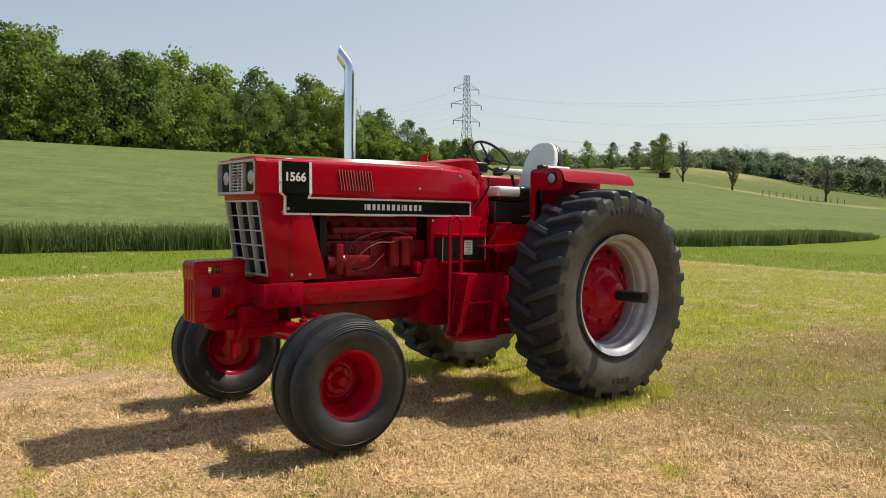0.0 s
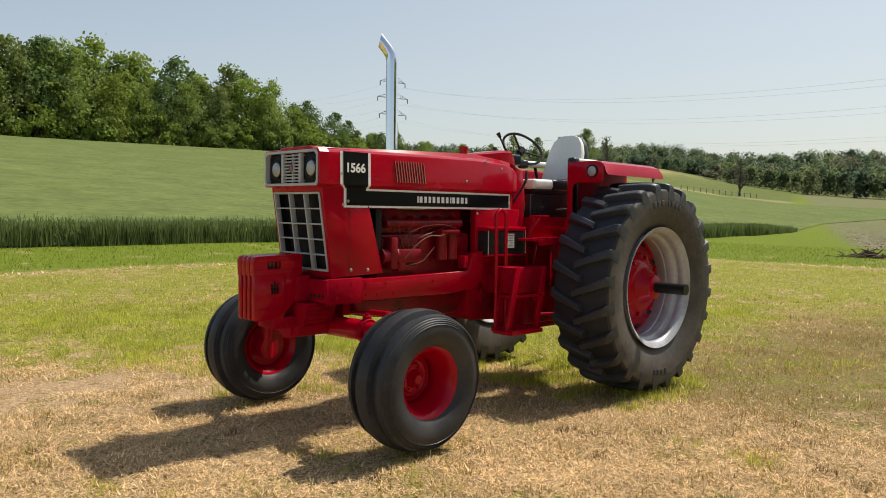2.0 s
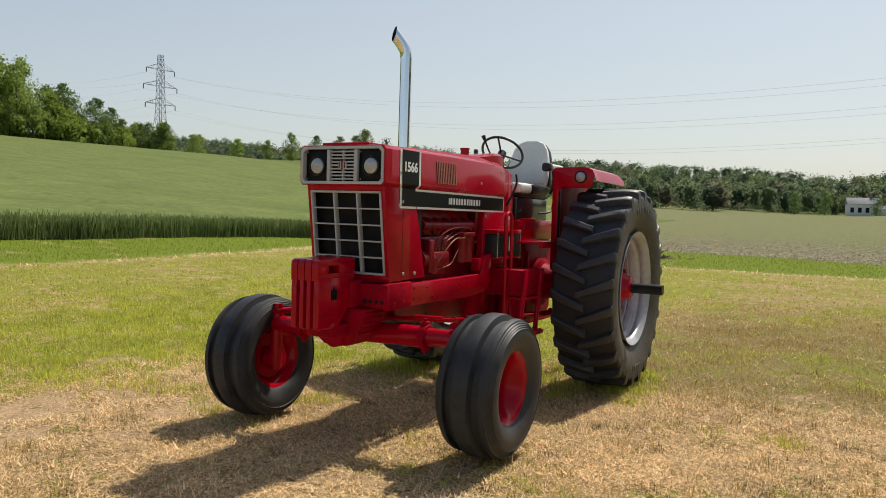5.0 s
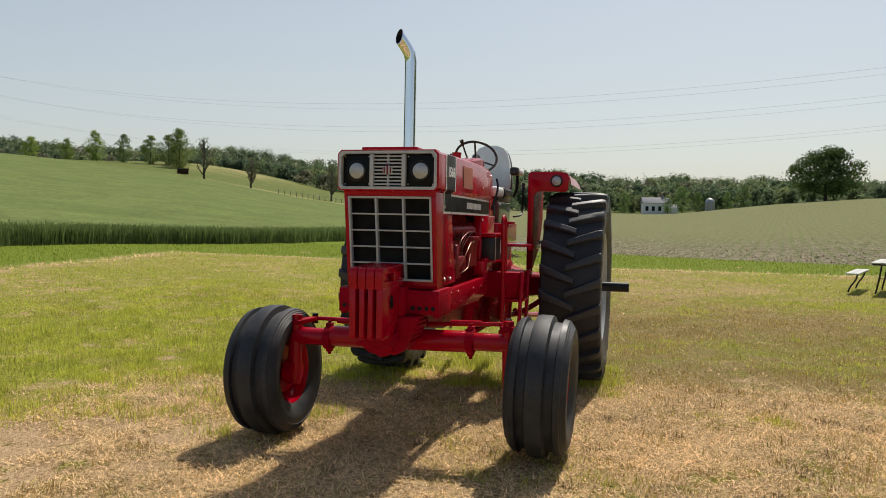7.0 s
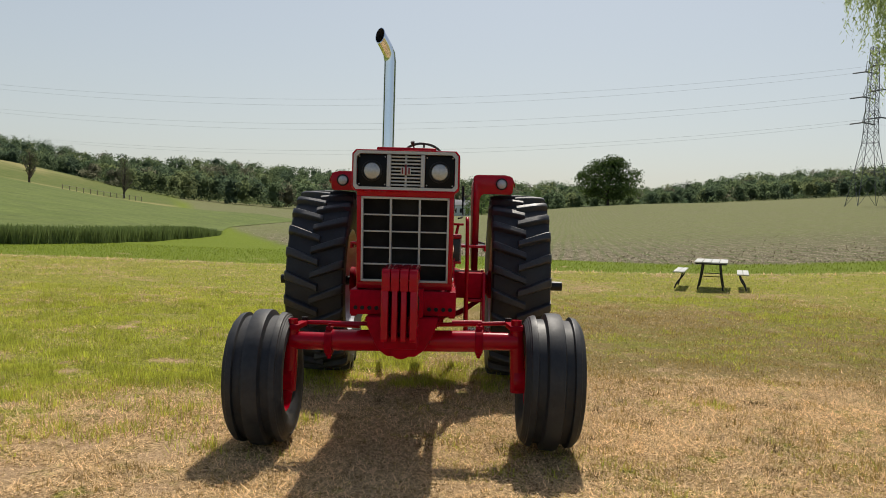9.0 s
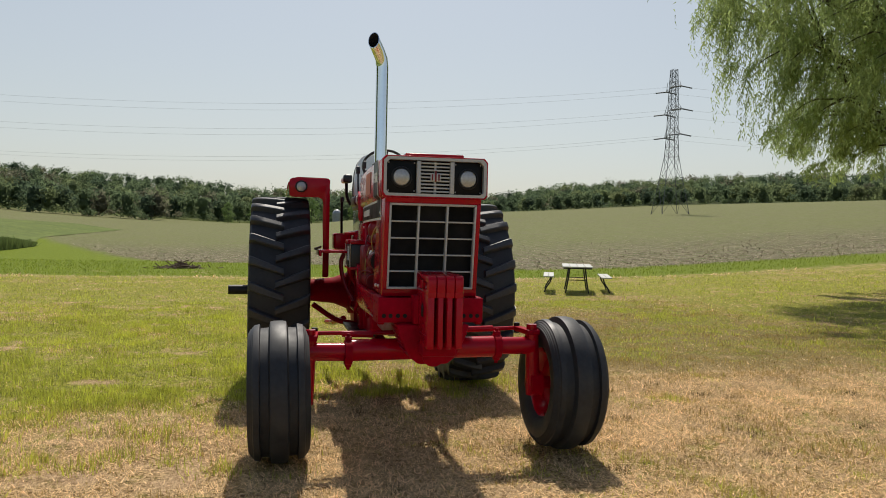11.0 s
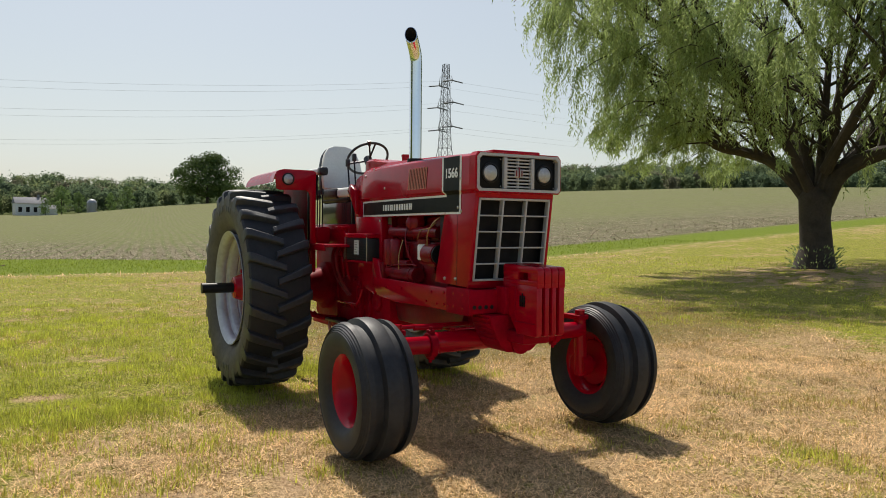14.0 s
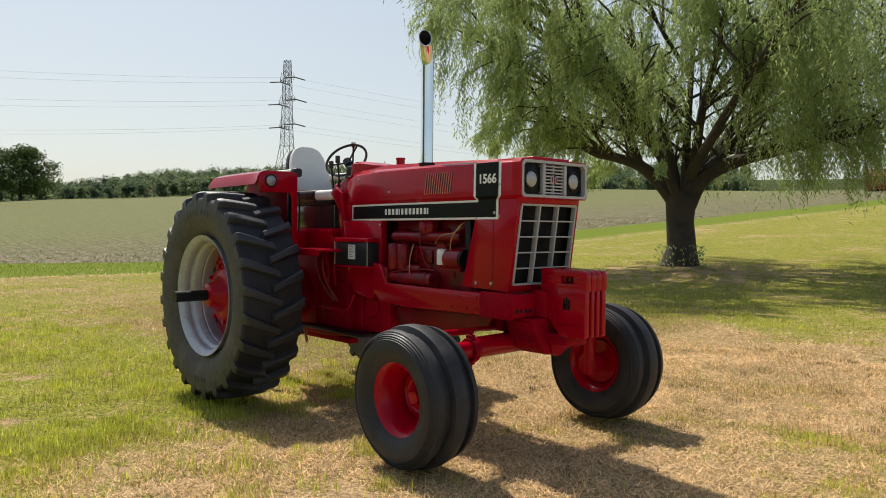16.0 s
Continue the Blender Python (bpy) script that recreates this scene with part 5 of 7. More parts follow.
    part("backrest_edge", prism([(y * 1.045, -0.012 + z * 1.04) for y, z in back_outline], -0.075, -0.005, "x", 0.02, m=lean), BLACK_VINYL, seat, "black backrest border")
    part("suspension_box", soft_box(-0.16, 0.60, -0.22, 0.22, 1.49, 1.705, 0.012), GLOSS_BLACK, seat, "glossy black seat suspension box")
    part("seat_base", box(-0.36, 0.62, -0.26, 0.26, 1.31, 1.495, 0.01), RED, seat, "red seat pedestal")
    # steering wheel and column
    tilt = Matrix.Translation((0.465, 0.0, 2.118)) @ Matrix.Rotation(radians(-42), 4, "Y")
    wheel = bmesh.new()
    rings = []
    for k in range(48):
        a = 2 * math.pi * k / 48
        rings.append([(math.cos(a) * (0.196 + 0.0115 * math.cos(b)), math.sin(a) * (0.196 + 0.0115 * math.cos(b)), 0.0125 * math.sin(b)) for b in [2 * math.pi * j / 10 for j in range(10)]])
    loft(rings + [rings[0]], wheel, ends=False)
    bmesh.ops.remove_doubles(wheel, verts=wheel.verts, dist=1e-5)
    wheel.transform(tilt)
    sw = part("steering_wheel", wheel, BLACK_VINYL, tractor, "thin black three-spoke steering wheel")
    for a in (5, 125, 245):
        p = tilt @ Vector((0.194 * math.cos(radians(a)), 0.194 * math.sin(radians(a)), 0))
        part("spoke", rod(tilt @ Vector((0, 0, -0.03)), p, 0.009, segments=8), BLACK_VINYL, sw)
    part("wheel_hub", rod(tilt @ Vector((0, 0, -0.06)), tilt @ Vector((0, 0, 0.0)), 0.040, segments=20), BLACK_VINYL, sw)
    part("steering_column", rod(tilt @ Vector((0, 0, -0.055)), tilt @ Vector((0, 0, -0.30)), 0.030, segments=16), BLACK_STEEL, sw)
    part("column_pod", soft_box(0.54, 0.70, -0.06, 0.06, 1.96, 2.06, 0.02), BLACK_STEEL, sw)
    lever = part("shift_lever", tube([(0.600, -0.025, 2.040), (0.648, -0.055, 2.126), (0.696, -0.084, 2.236)], 0.008, 8), BLACK_STEEL, tractor, "thin black lever with a black knob")
    part("knob", rod((0.687, -0.079, 2.216), (0.705, -0.089, 2.256), 0.014, 0.020, segments=12), BLACK_VINYL, lever)
    for y, x, top in ((-0.20, 0.62, 2.09), (-0.255, 0.60, 2.04)):
        lever = part("throttle_lever", tube([(x + 0.05, y, 1.78), (x + 0.02, y, 1.95), (x, y, top)], 0.008, 8), BLACK_STEEL, tractor, "black hand lever")
        part("knob", soft_box(x - 0.018, x + 0.018, y - 0.018, y + 0.018, top - 0.02, top + 0.05, 0.01), BLACK_VINYL, lever)
    lever = part("hydraulic_lever", tube([(0.40, 0.36, 1.56), (0.22, 0.40, 1.58), (0.15, 0.40, 1.66), (0.12, 0.40, 1.86)], 0.009, 8), BLACK_STEEL, tractor, "black bent hand lever")
    part("knob", rod((0.122, 0.40, 1.80), (0.115, 0.40, 1.89), 0.015, segments=10), BLACK_VINYL, lever)
    lever = part("clutch_pedal", tube([(0.78, 0.30, 1.20), (0.74, 0.33, 1.36), (0.66, 0.36, 1.50)], 0.013, 8), RED, tractor, "red pedal with a flat pad")
    part("pedal_pad", box(0.57, 0.71, 0.31, 0.41, 1.490, 1.512, 0.006, m=None), RED, lever)
    lever = part("brake_pedal", tube([(0.80, -0.30, 1.20), (0.76, -0.32, 1.34), (0.70, -0.33, 1.46)], 0.013, 8), RED, tractor, "red pedal with a flat pad")
    part("pedal_pad", box(0.62, 0.75, -0.38, -0.28, 1.455, 1.477, 0.006), RED, lever)
    part("dash_post", tube([(0.86, 0.24, 1.62), (0.74, 0.27, 1.80), (0.70, 0.25, 1.90)], 0.010, 8), BLACK_STEEL, tractor)
    part("dash_wing", prism([(0.80, 1.58), (0.78, 1.80), (0.66, 1.86), (0.60, 1.80), (0.70, 1.70)], -0.262, -0.205, "y", 0.008), RED, tractor)
    part("control_console", soft_box(-0.05, 0.26, -0.44, -0.29, 1.315, 1.47, 0.02), RED, tractor, "red hydraulic control console")
    for k in range(3):
        lever = part("remote_lever", tube([(0.22 - 0.07 * k, -0.36, 1.45), (0.24 - 0.07 * k, -0.365, 1.66), (0.22 - 0.07 * k, -0.36, 1.80)], 0.007, 6), BLACK_STEEL, tractor, "short black control lever")
        part("knob", rod((0.224 - 0.07 * k, -0.36, 1.775), (0.217 - 0.07 * k, -0.36, 1.82), 0.014, segments=10), BLACK_VINYL, lever)


GLOSS_BLACK = material("gloss_dark_paint", (0.022, 0.027, 0.027), 0.14, vary=0.1, coat=0.3)
operator_place()


def exhaust():
    x, y = 1.872, -0.212
    pipe = bmesh.new()
    line = [(x, y, 1.97), (x, y, 2.30), (x, y, 2.735), (x + 0.006, y - 0.008, 2.80), (x + 0.026, y - 0.032, 2.850), (x + 0.050, y - 0.060, 2.896), (x + 0.072, y - 0.086, 2.940)]
    rings = []
    for i, p in enumerate(line):
        p = Vector(p)
        way = (Vector(line[min(i + 1, 6)]) - Vector(line[max(i - 1, 0)])).normalized()
        if i == 6:
            way = Vector((0.35, -0.42, 0.8)).normalized()
        u = (Vector((1, 0, 0)) - way * way.x).normalized()
        v = way.cross(u)
        ring = []
        for k in range(32):
            a = 2 * math.pi * k / 32
            off = u * math.cos(a) + v * math.sin(a)
            slide = Vector((0, 0, 0))
            if i == 6:
                slide = way * (-0.055 * (off.dot(Vector((0.62, -0.45, 0)).normalized())) - 0.02)
            ring.append(p + off * 0.048 + slide)
        rings.append(ring)
    inner = [[c + (Vector(line[i]) - c) * 0.10 for c in rings[i]] for i in (6, 5, 4, 3)]
    loft(rings + inner[:1], pipe, ends=False)
    stack = part("exhaust_pipe", pipe, CHROME, tractor, "tall chrome exhaust stack with a bent tip", 40)
    bm = bmesh.new()
    loft(inner, bm, ends=False)
    part("pipe_mouth", bm, DARK, stack)
    part("stack_collar", lathe([(0, 0.05), (0, 0.062), (0.05, 0.062), (0.05, 0.05)], 28, m=Matrix.Translation((x, y, 1.945)) @ Matrix.Rotation(radians(90), 4, "X")), BLACK_STEEL, stack)


exhaust()
# ---------------------------------------------------------------- standing wheat
def wheat():
    rng = np.random.default_rng(3)
    xs = np.concatenate([np.linspace(-142, -60, 60), np.linspace(-59, 40, 160), np.linspace(42, 110, 30)])
    vs = np.concatenate([[0.0], 0.25 * (1.075 ** np.arange(86) - 1) / 0.075 + 0.2])
    vs = vs[vs < 131]
    gx, gv = np.meshgrid(xs, vs, indexing="ij")
    gy = wheat_edge(gx) - gv
    lumps = np.array([noise.noise((a * 0.8, b * 0.8, 1)) * 0.05 + noise.noise((a * 0.1, b * 0.1, 4)) * 0.09 for a, b in zip(gx.ravel(), gy.ravel())]).reshape(gx.shape)
    gz = height(gx, gy) + 0.66 * (1 - 0.92 * step(-gx, 46, 57) * (1 - step(gv, 0, 9))) + lumps
    gz[:, 0] = height(gx[:, 0], gy[:, 0]) + 0.05
    n, k = gx.shape
    verts = np.column_stack([gx.ravel(), gy.ravel(), gz.ravel()])
    i, j = np.meshgrid(np.arange(n - 1), np.arange(k - 1), indexing="ij")
    a = i * k + j
    faces = np.stack([a, a + 1, a + k + 1, a + k], -1).reshape(-1, 4).tolist()
    me = bpy.data.meshes.new("wheat_field")
    me.from_pydata(verts.tolist(), [], faces)
    me.shade_smooth()
    me.materials.append(WHEAT)
    field = tagged(new("wheat_field", me), "dense green standing wheat on a hillside", "crop field", kind="stuff")
    # stalks along the near edge and over the first metres
    count = 50000
    x = rng.uniform(-56.0, 12, count)
    v = rng.exponential(0.55, count) + rng.uniform(-0.25, 0.1, count)
    deep = rng.random(count) < 0.12
    v = np.where(deep, rng.uniform(0, 3, count), v)
    y = wheat_edge(x) - v + 0.10 * np.sin(x * 0.9) + 0.06 * np.sin(x * 2.7)
    z = height(x, y)
    tall = rng.normal(0.74, 0.07, count) * (1 - 0.6 * step(-x, 46, 55) * (1 - step(v, 0, 7)))
    base = np.where(deep, 0.5, 0.0)
    lean = rng.normal(0, 0.10, (count, 2))
    turn = rng.uniform(0, math.pi, count)
    w = np.where(deep, 0.012, 0.014) * rng.uniform(0.7, 1.5, count)
    dx, dy = np.cos(turn) * w, np.sin(turn) * w
    p = np.column_stack([x, y, z + base])
    q = np.column_stack([x + lean[:, 0], y + lean[:, 1], z + tall])
    d = np.column_stack([dx, dy, np.zeros(count)])
    quads("stalks", np.stack([p - d, p + d, q + d * 0.5, q - d * 0.5], 1), WHEAT_STALK, field)
    return field


WHEAT = material("wheat_top", (0.136, 0.168, 0.054), 1.0, vary=0.34, scale=0.35, bump=1.0, bump_scale=9, spec=0.03, dark=(0.094, 0.130, 0.036), dark_scale=0.08, dark_amount=0.5)
WHEAT_STALK = material("wheat_stalk", (0.165, 0.215, 0.070), 0.8, vary=0.4, scale=0.5, random_island=0.8, spec=0.2, thin=0.4)
wheat()


# ---------------------------------------------------------------- trees
def leaf_cloud(rng, blobs, per_blob, size, flat=0.75, ruffle=0.55, scatter=0.16):
    """Corners of many small leaf clumps on the shells of blobs (x, y, z, radius)."""
    out = []
    for x, y, z, r in blobs:
        n = per_blob
        way = rng.normal(size=(n, 3))
        way /= np.linalg.norm(way, axis=1)[:, None]
        way[:, 2] = np.where(way[:, 2] < -0.3, -way[:, 2] * 0.6, way[:, 2])
        at = np.array([x, y, z]) + way * (r * (0.55 + 0.55 * rng.random((n, 1)) ** 0.7)) * np.array([1, 1, flat]) + rng.normal(0, scatter * r, (n, 3))
        nrm = way + rng.normal(0, ruffle, (n, 3))
        nrm /= np.linalg.norm(nrm, axis=1)[:, None]
        u = np.cross(nrm, rng.normal(size=(n, 3)))
        u /= np.linalg.norm(u, axis=1)[:, None]
        v = np.cross(nrm, u)
        s = size * rng.uniform(0.5, 1.3, (n, 1))
        t = s * rng.uniform(0.5, 0.9, (n, 1))
        out.append(np.stack([at - u * s, at - v * t, at + u * s, at + v * t], 1))
    return np.concatenate(out)


def tree(name, seed, tall, wide, label, leaf=LEAF_WOOD, per_blob=90, blobs=26, size=0.34, trunk_r=0.28, low=0.16, loose=1.0, segments=6, scatter=0.30):
    """A tree about its own foot: tapered trunk with limbs, and a crown of many clumps with an uneven outline."""
    rng = np.random.default_rng(seed)
    root = tagged(new(name), label, "tree")
    bm = bmesh.new()
    top = Vector((rng.normal(0, 0.3), rng.normal(0, 0.3), tall * 0.8))
    tube([(0, 0, -0.4), (rng.normal(0, 0.1), rng.normal(0, 0.1), tall * 0.25), tuple(top * 0.6), tuple(top)], trunk_r, segments, bm, 2, [trunk_r * 1.25, trunk_r, trunk_r * 0.6, trunk_r * 0.2])
    cloud = []
    for k in range(blobs):
        h = low + (1 - low) * (k + rng.random()) / blobs
        reach = wide * (math.sin(math.pi * min(1, (h - low * 0.4) / (1.06 - low * 0.4)) ** 0.8)) ** 0.7
        a = rng.uniform(0, 2 * math.pi)
        d = reach * rng.uniform(0.35, 0.95)
        r = wide * rng.uniform(0.20, 0.42) * (1.0 if h < 0.85 else 0.7)
        c = (d * math.cos(a), d * math.sin(a), tall * h - r * 0.4)
        cloud.append((*c, r))
        if k % 5 == 0:
            tube([(0, 0, c[2] * 0.62), (c[0] * 0.5, c[1] * 0.5, c[2] * 0.85), c], 0.05, 4, bm, 1, [trunk_r * 0.4, trunk_r * 0.25, 0.03])
    part("trunk", bm, BARK, root)
    quads("crown", leaf_cloud(rng, cloud, int(per_blob * loose), size, scatter=scatter), leaf, root)
    return root


def plant(kinds, rng, x, y, scale, group):
    """A copy of one of the kinds at x, y."""
    k = kinds[int(rng.integers(len(kinds)))]
    m = Matrix.Translation((x, y, level(x, y) - 0.1)) @ Matrix.Rotation(rng.uniform(0, 6.28), 4, "Z")
    k.scale = (scale * rng.uniform(0.9, 1.12),) * 2 + (scale,)
    ob = copy_thing(k, m)
    k.scale = (1, 1, 1)
    return tagged(ob, group=group)


def woodland():
    rng = np.random.default_rng(11)
    leaves = (LEAF_WOOD, LEAF_FRESH, LEAF_OLIVE, LEAF_BLUISH)
    front = [tree("broadleaf_tree", 20 + k, 20.0, 6.0, "tall full-leaved green tree at the wood's edge", leaf=leaves[k], per_blob=84, blobs=54, size=0.33, low=0.05) for k in range(4)]
    tall = [tree("broadleaf_tree", 30 + k, 20.0, 6.4, "tall green tree inside the hillside wood", leaf=leaves[k + 1], per_blob=46, blobs=48, size=0.42, low=0.10) for k in range(3)]
    bush = [tree("bush", 40 + k, 5.5, 3.0, "rounded green bush at the wood's edge", leaf=leaves[k], per_blob=90, blobs=14, size=0.26, low=0.05, trunk_r=0.12) for k in range(2)]
    yellow = tree("broadleaf_tree", 55, 17.0, 6.2, "yellowish green tree at the wood's edge", leaf=LEAF_YELLOW, per_blob=90, blobs=52, size=0.31, low=0.05)
    x = 4.0
    while x > -128:
        k = float(np.interp(x, [-128, -122, -112, -98, -84, -60, -38, -22], [0.32, 0.42, 0.60, 0.84, 0.99, 1.04, 1.08, 1.14]))
        for row, y in enumerate((-157, -164, -172)):
            if row == 2 and int(x) % 2:
                continue
            scale = k * rng.uniform(0.74, 1.10) * (0.86, 1.0, 1.05)[row]
            kinds = (front + [yellow]) if row == 0 else tall + front[:1]
            plant(kinds, rng, x + rng.uniform(-2.5, 2.5), y + rng.uniform(-2, 2), scale, "trees of the hillside wood")
        if x > -118:
            plant(bush, rng, x + rng.uniform(-2, 2), -153.5 + rng.uniform(-1, 1), rng.uniform(0.7, 1.35), "bushes of the hillside wood")
            plant(bush, rng, x + 2.6 + rng.uniform(-1, 1), -154.5 + rng.uniform(-1, 1), rng.uniform(0.9, 1.6), "bushes of the hillside wood")
        x -= 6.0
    for k, (px, py, top) in enumerate(PINES):
        g = level(px, py)
        pine = pine_tree(90 + k, top - g)
        pine.location = (px, py, g)
    # clumps behind the wood's end, and on the pasture
    for px, py, sc in ((-133, -196, 0.50), (-141, -190, 0.48), (-150, -200, 0.52), (-160, -196, 0.48), (-166, -205, 0.55), (-174, -190, 0.42), (-182, -196, 0.46), (-124, -168, 0.40),
                       (-131, -172, 0.40), (-190, -186, 0.40), (-198, -180, 0.38), (-178, -152, 0.42), (-182, -146, 0.40), (-186, -140, 0.42), (-190, -134, 0.38), (-192, -138, 0.45), (-184, -129, 0.56)):
        plant(front, rng, px, py, sc, "trees of the hillside wood")
    for px, py, sc in ((-284, 11, 0.48), (-282, 6, 0.34), (-280, 16, 0.36), (-290, 27, 0.34), (-296, 33, 0.44), (-300, -10, 0.42), (-299, -20, 0.40)):
        plant(tall[2:], rng, px, py, sc, "trees round the farmhouse")
    for o in front + tall + bush + [yellow]:
        o.location = (-150 - 6 * rng.random(), -178 - 20 * rng.random(), 0)
        o.location.z = level(o.location.x, o.location.y)
        if o.name.startswith("broadleaf"):
            o.scale = (0.5, 0.5, 0.5)
        tagged(o, group="trees of the hillside wood")
    oak = tree("oak_tree", 70, 14.6, 9.6, "broad dark green tree standing alone in the bare field", leaf=LEAF_DARK, per_blob=250, blobs=64, size=0.30, trunk_r=0.45, low=0.20, scatter=0.12)
    oak.location = (-232.4, 48.2, level(-232.4, 48.2))
    for k, (px, py, th) in enumerate(((-180, -80.5, 9.6), (-158.2, -91.8, 7.0), (-144.3, -95.6, 9.4))):
        o = bare_tree(80 + k, th)
        o.location = (px, py, level(px, py))


def pine_tree(seed, tall):
    """A pine with flat dark layers of needles near its top."""
    rng = np.random.default_rng(seed)
    root = tagged(new("pine_tree"), "tall dark pine rising over the hillside wood", "tree", "trees of the hillside wood")
    bm = bmesh.new()
    tube([(0, 0, -0.4), (0.1, 0, tall * 0.5), (0, 0.1, tall)], 0.3, 6, bm, 3, [0.34, 0.24, 0.05])
    part("trunk", bm, BARK, root)
    blobs = []
    for k in range(26):
        h = 0.55 + 0.44 * k / 25
        a, r = rng.uniform(0, 6.28), (1.04 - h) * tall * rng.uniform(0.15, 0.42) + 0.5
        blobs.append((r * math.cos(a), r * math.sin(a), tall * h, rng.uniform(0.8, 1.4)))
    quads("crown", leaf_cloud(rng, blobs, 60, 0.24, 0.35, 0.3), LEAF_DARK, root)
    return root


def bare_tree(seed, tall):
    """A thin tree with bare upswept limbs and a few leaves."""
    rng = np.random.default_rng(seed)
    root = tagged(new("bare_tree"), "thin half-bare tree standing in the pasture", "tree", "thin pasture trees")
    bm = bmesh.new()
    tube([(0, 0, -0.3), (0.1, 0, tall * 0.35), (-0.1, 0.1, tall * 0.7), (0.1, 0, tall)], 0.2, 6, bm, 3, [0.26, 0.20, 0.12, 0.03])
    part("trunk", bm, BARK, root)
    blobs = []
    for k in range(34):
        h = tall * (0.10 + 0.80 * (k + rng.random()) / 34)
        a = rng.uniform(0, 6.28)
        out = (tall - h) * 0.20 + rng.uniform(0.3, 0.7)
        tip = Vector((out * math.cos(a), out * math.sin(a), h + out * rng.uniform(1.2, 2.0)))
        bm = bmesh.new()
        tube([(0, 0, h), (tip.x * 0.55, tip.y * 0.55, h + (tip.z - h) * 0.4), tuple(tip)], 0.06, 4, bm, 2, [0.13, 0.09, 0.03])
        part("limb", bm, BARE_BARK, root)
        blobs.append((tip.x, tip.y, tip.z, 0.6))
        blobs.append((tip.x * 0.7, tip.y * 0.7, (h + tip.z) / 2, 0.5))
    quads("crown", leaf_cloud(rng, blobs, 6, 0.20), LEAF_TWIG, root)
    return root


LEAF_YELLOW = material("yellow_green_leaves", (0.225, 0.280, 0.045), 0.6, vary=0.4, scale=0.25, random_object=0.3, random_island=0.6, spec=0.25, thin=0.45)
BARE_BARK = material("grey_bark", (0.12, 0.10, 0.08), 0.9, vary=0.3)
LEAF_TWIG = material("sparse_leaves", (0.15, 0.17, 0.08), 0.7, vary=0.4, random_island=0.5, thin=0.4)
PINES = ((-32.0, -173.8, 38.0), (-28.6, -175.0, 36.6), (-24.3, -174.2, 39.4))
LEAF_DARK = material("dark_leaves", (0.085, 0.130, 0.035), 0.6, vary=0.4, scale=0.2, random_island=0.6, spec=0.25, thin=0.4)
woodland()


def far_woods():
    """The wooded skyline: rounded crowns of many clumps, row behind row up the slopes beyond the fields."""
    rng = np.random.default_rng(5)
    leaves, leaf_tint, verts, ball_tint, faces, total = [], [], [], [], [], 0
    bm = bmesh.new()
    bmesh.ops.create_icosphere(bm, subdivisions=1, radius=1.0)
    bm.verts.ensure_lookup_table()
    ball, ball_faces = np.array([v.co[:] for v in bm.verts]), np.array([[v.index for v in f.verts] for f in bm.faces])
    bm.free()
    for row, (d, share) in enumerate(((338, 0.58), (357, 0.70), (380, 0.82), (408, 0.92), (440, 1.0))):
        for az in np.arange(118, 232, 0.74 - 0.03 * row):
            a = radians(az + rng.uniform(-0.35, 0.35))
            dd = d + rng.uniform(-8, 8)
            if 188 < az < 206:
                dd -= 60 * (4 - row) / 4
            x, y = 7 + dd * math.cos(a), 0.5 + dd * math.sin(a)
            g = level(x, y)
            top = g + (float(skyline(x, y, dd)) - g) * share if row < 4 else float(skyline(x, y, dd))
            tall = min(20, max(5.0, top - g)) * rng.uniform(0.92, 1.10)
            wide = min(rng.uniform(3.4, 6.0), tall * 0.52)
            tone = float(np.clip(rng.normal(0.42, 0.24), 0, 0.8)) if rng.random() < 0.93 else 1.0
            low = 0.10 if row == 0 else 0.30
            lobes = [(x, y, g + tall - wide * 0.66, wide * 0.80)]
            for k in range(6):
                h, turn = low + (0.86 - low) * (k + rng.random()) / 6, rng.uniform(0, 6.28)
                out = wide * rng.uniform(0.25, 0.75) * (1.0 if h < 0.7 else 0.6)
                lobes.append((x + out * math.cos(turn), y + out * math.sin(turn), g + tall * h, wide * rng.uniform(0.45, 0.72)))
            if row == 0:
                lobes += [(x + rng.normal(0, 2.5), y + rng.normal(0, 2.5), g + rng.uniform(0.5, 2.0), rng.uniform(1.4, 2.6)) for _ in range(3)]
            cloud = leaf_cloud(rng, lobes, 58, 0.62, 0.82, 1.2, 0.13)[:, :3]
            leaves.append(cloud)
            leaf_tint.append(np.full(len(cloud) * 3, tone))
            for cz, r in ((0.46, 0.44), (0.68, 0.42)):
                swell = 1 + 0.22 * np.sin(ball @ rng.normal(0, 2.6, 3) + rng.uniform(0, 6))
                verts.append(np.array([x, y, g + tall * cz]) + ball * swell[:, None] * wide * r * np.array([1, 1, 1.3]))
                ball_tint.append(np.full(len(ball), tone))
                faces.append(ball_faces + total)
                total += len(ball)
    me = bpy.data.meshes.new("far_woods")
    leaves = np.concatenate(leaves)
    all_verts = np.concatenate(verts + [leaves.reshape(-1, 3)])
    me.from_pydata(all_verts.tolist(), [], np.concatenate(faces).tolist() + (np.arange(len(leaves) * 3).reshape(-1, 3) + total).tolist())
    me.shade_smooth()
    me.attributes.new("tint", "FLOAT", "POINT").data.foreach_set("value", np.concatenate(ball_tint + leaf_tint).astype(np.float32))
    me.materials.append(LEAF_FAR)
    return tagged(new("far_woods", me), "hazy green wooded ridge beyond the fields", "woods", kind="stuff")


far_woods()


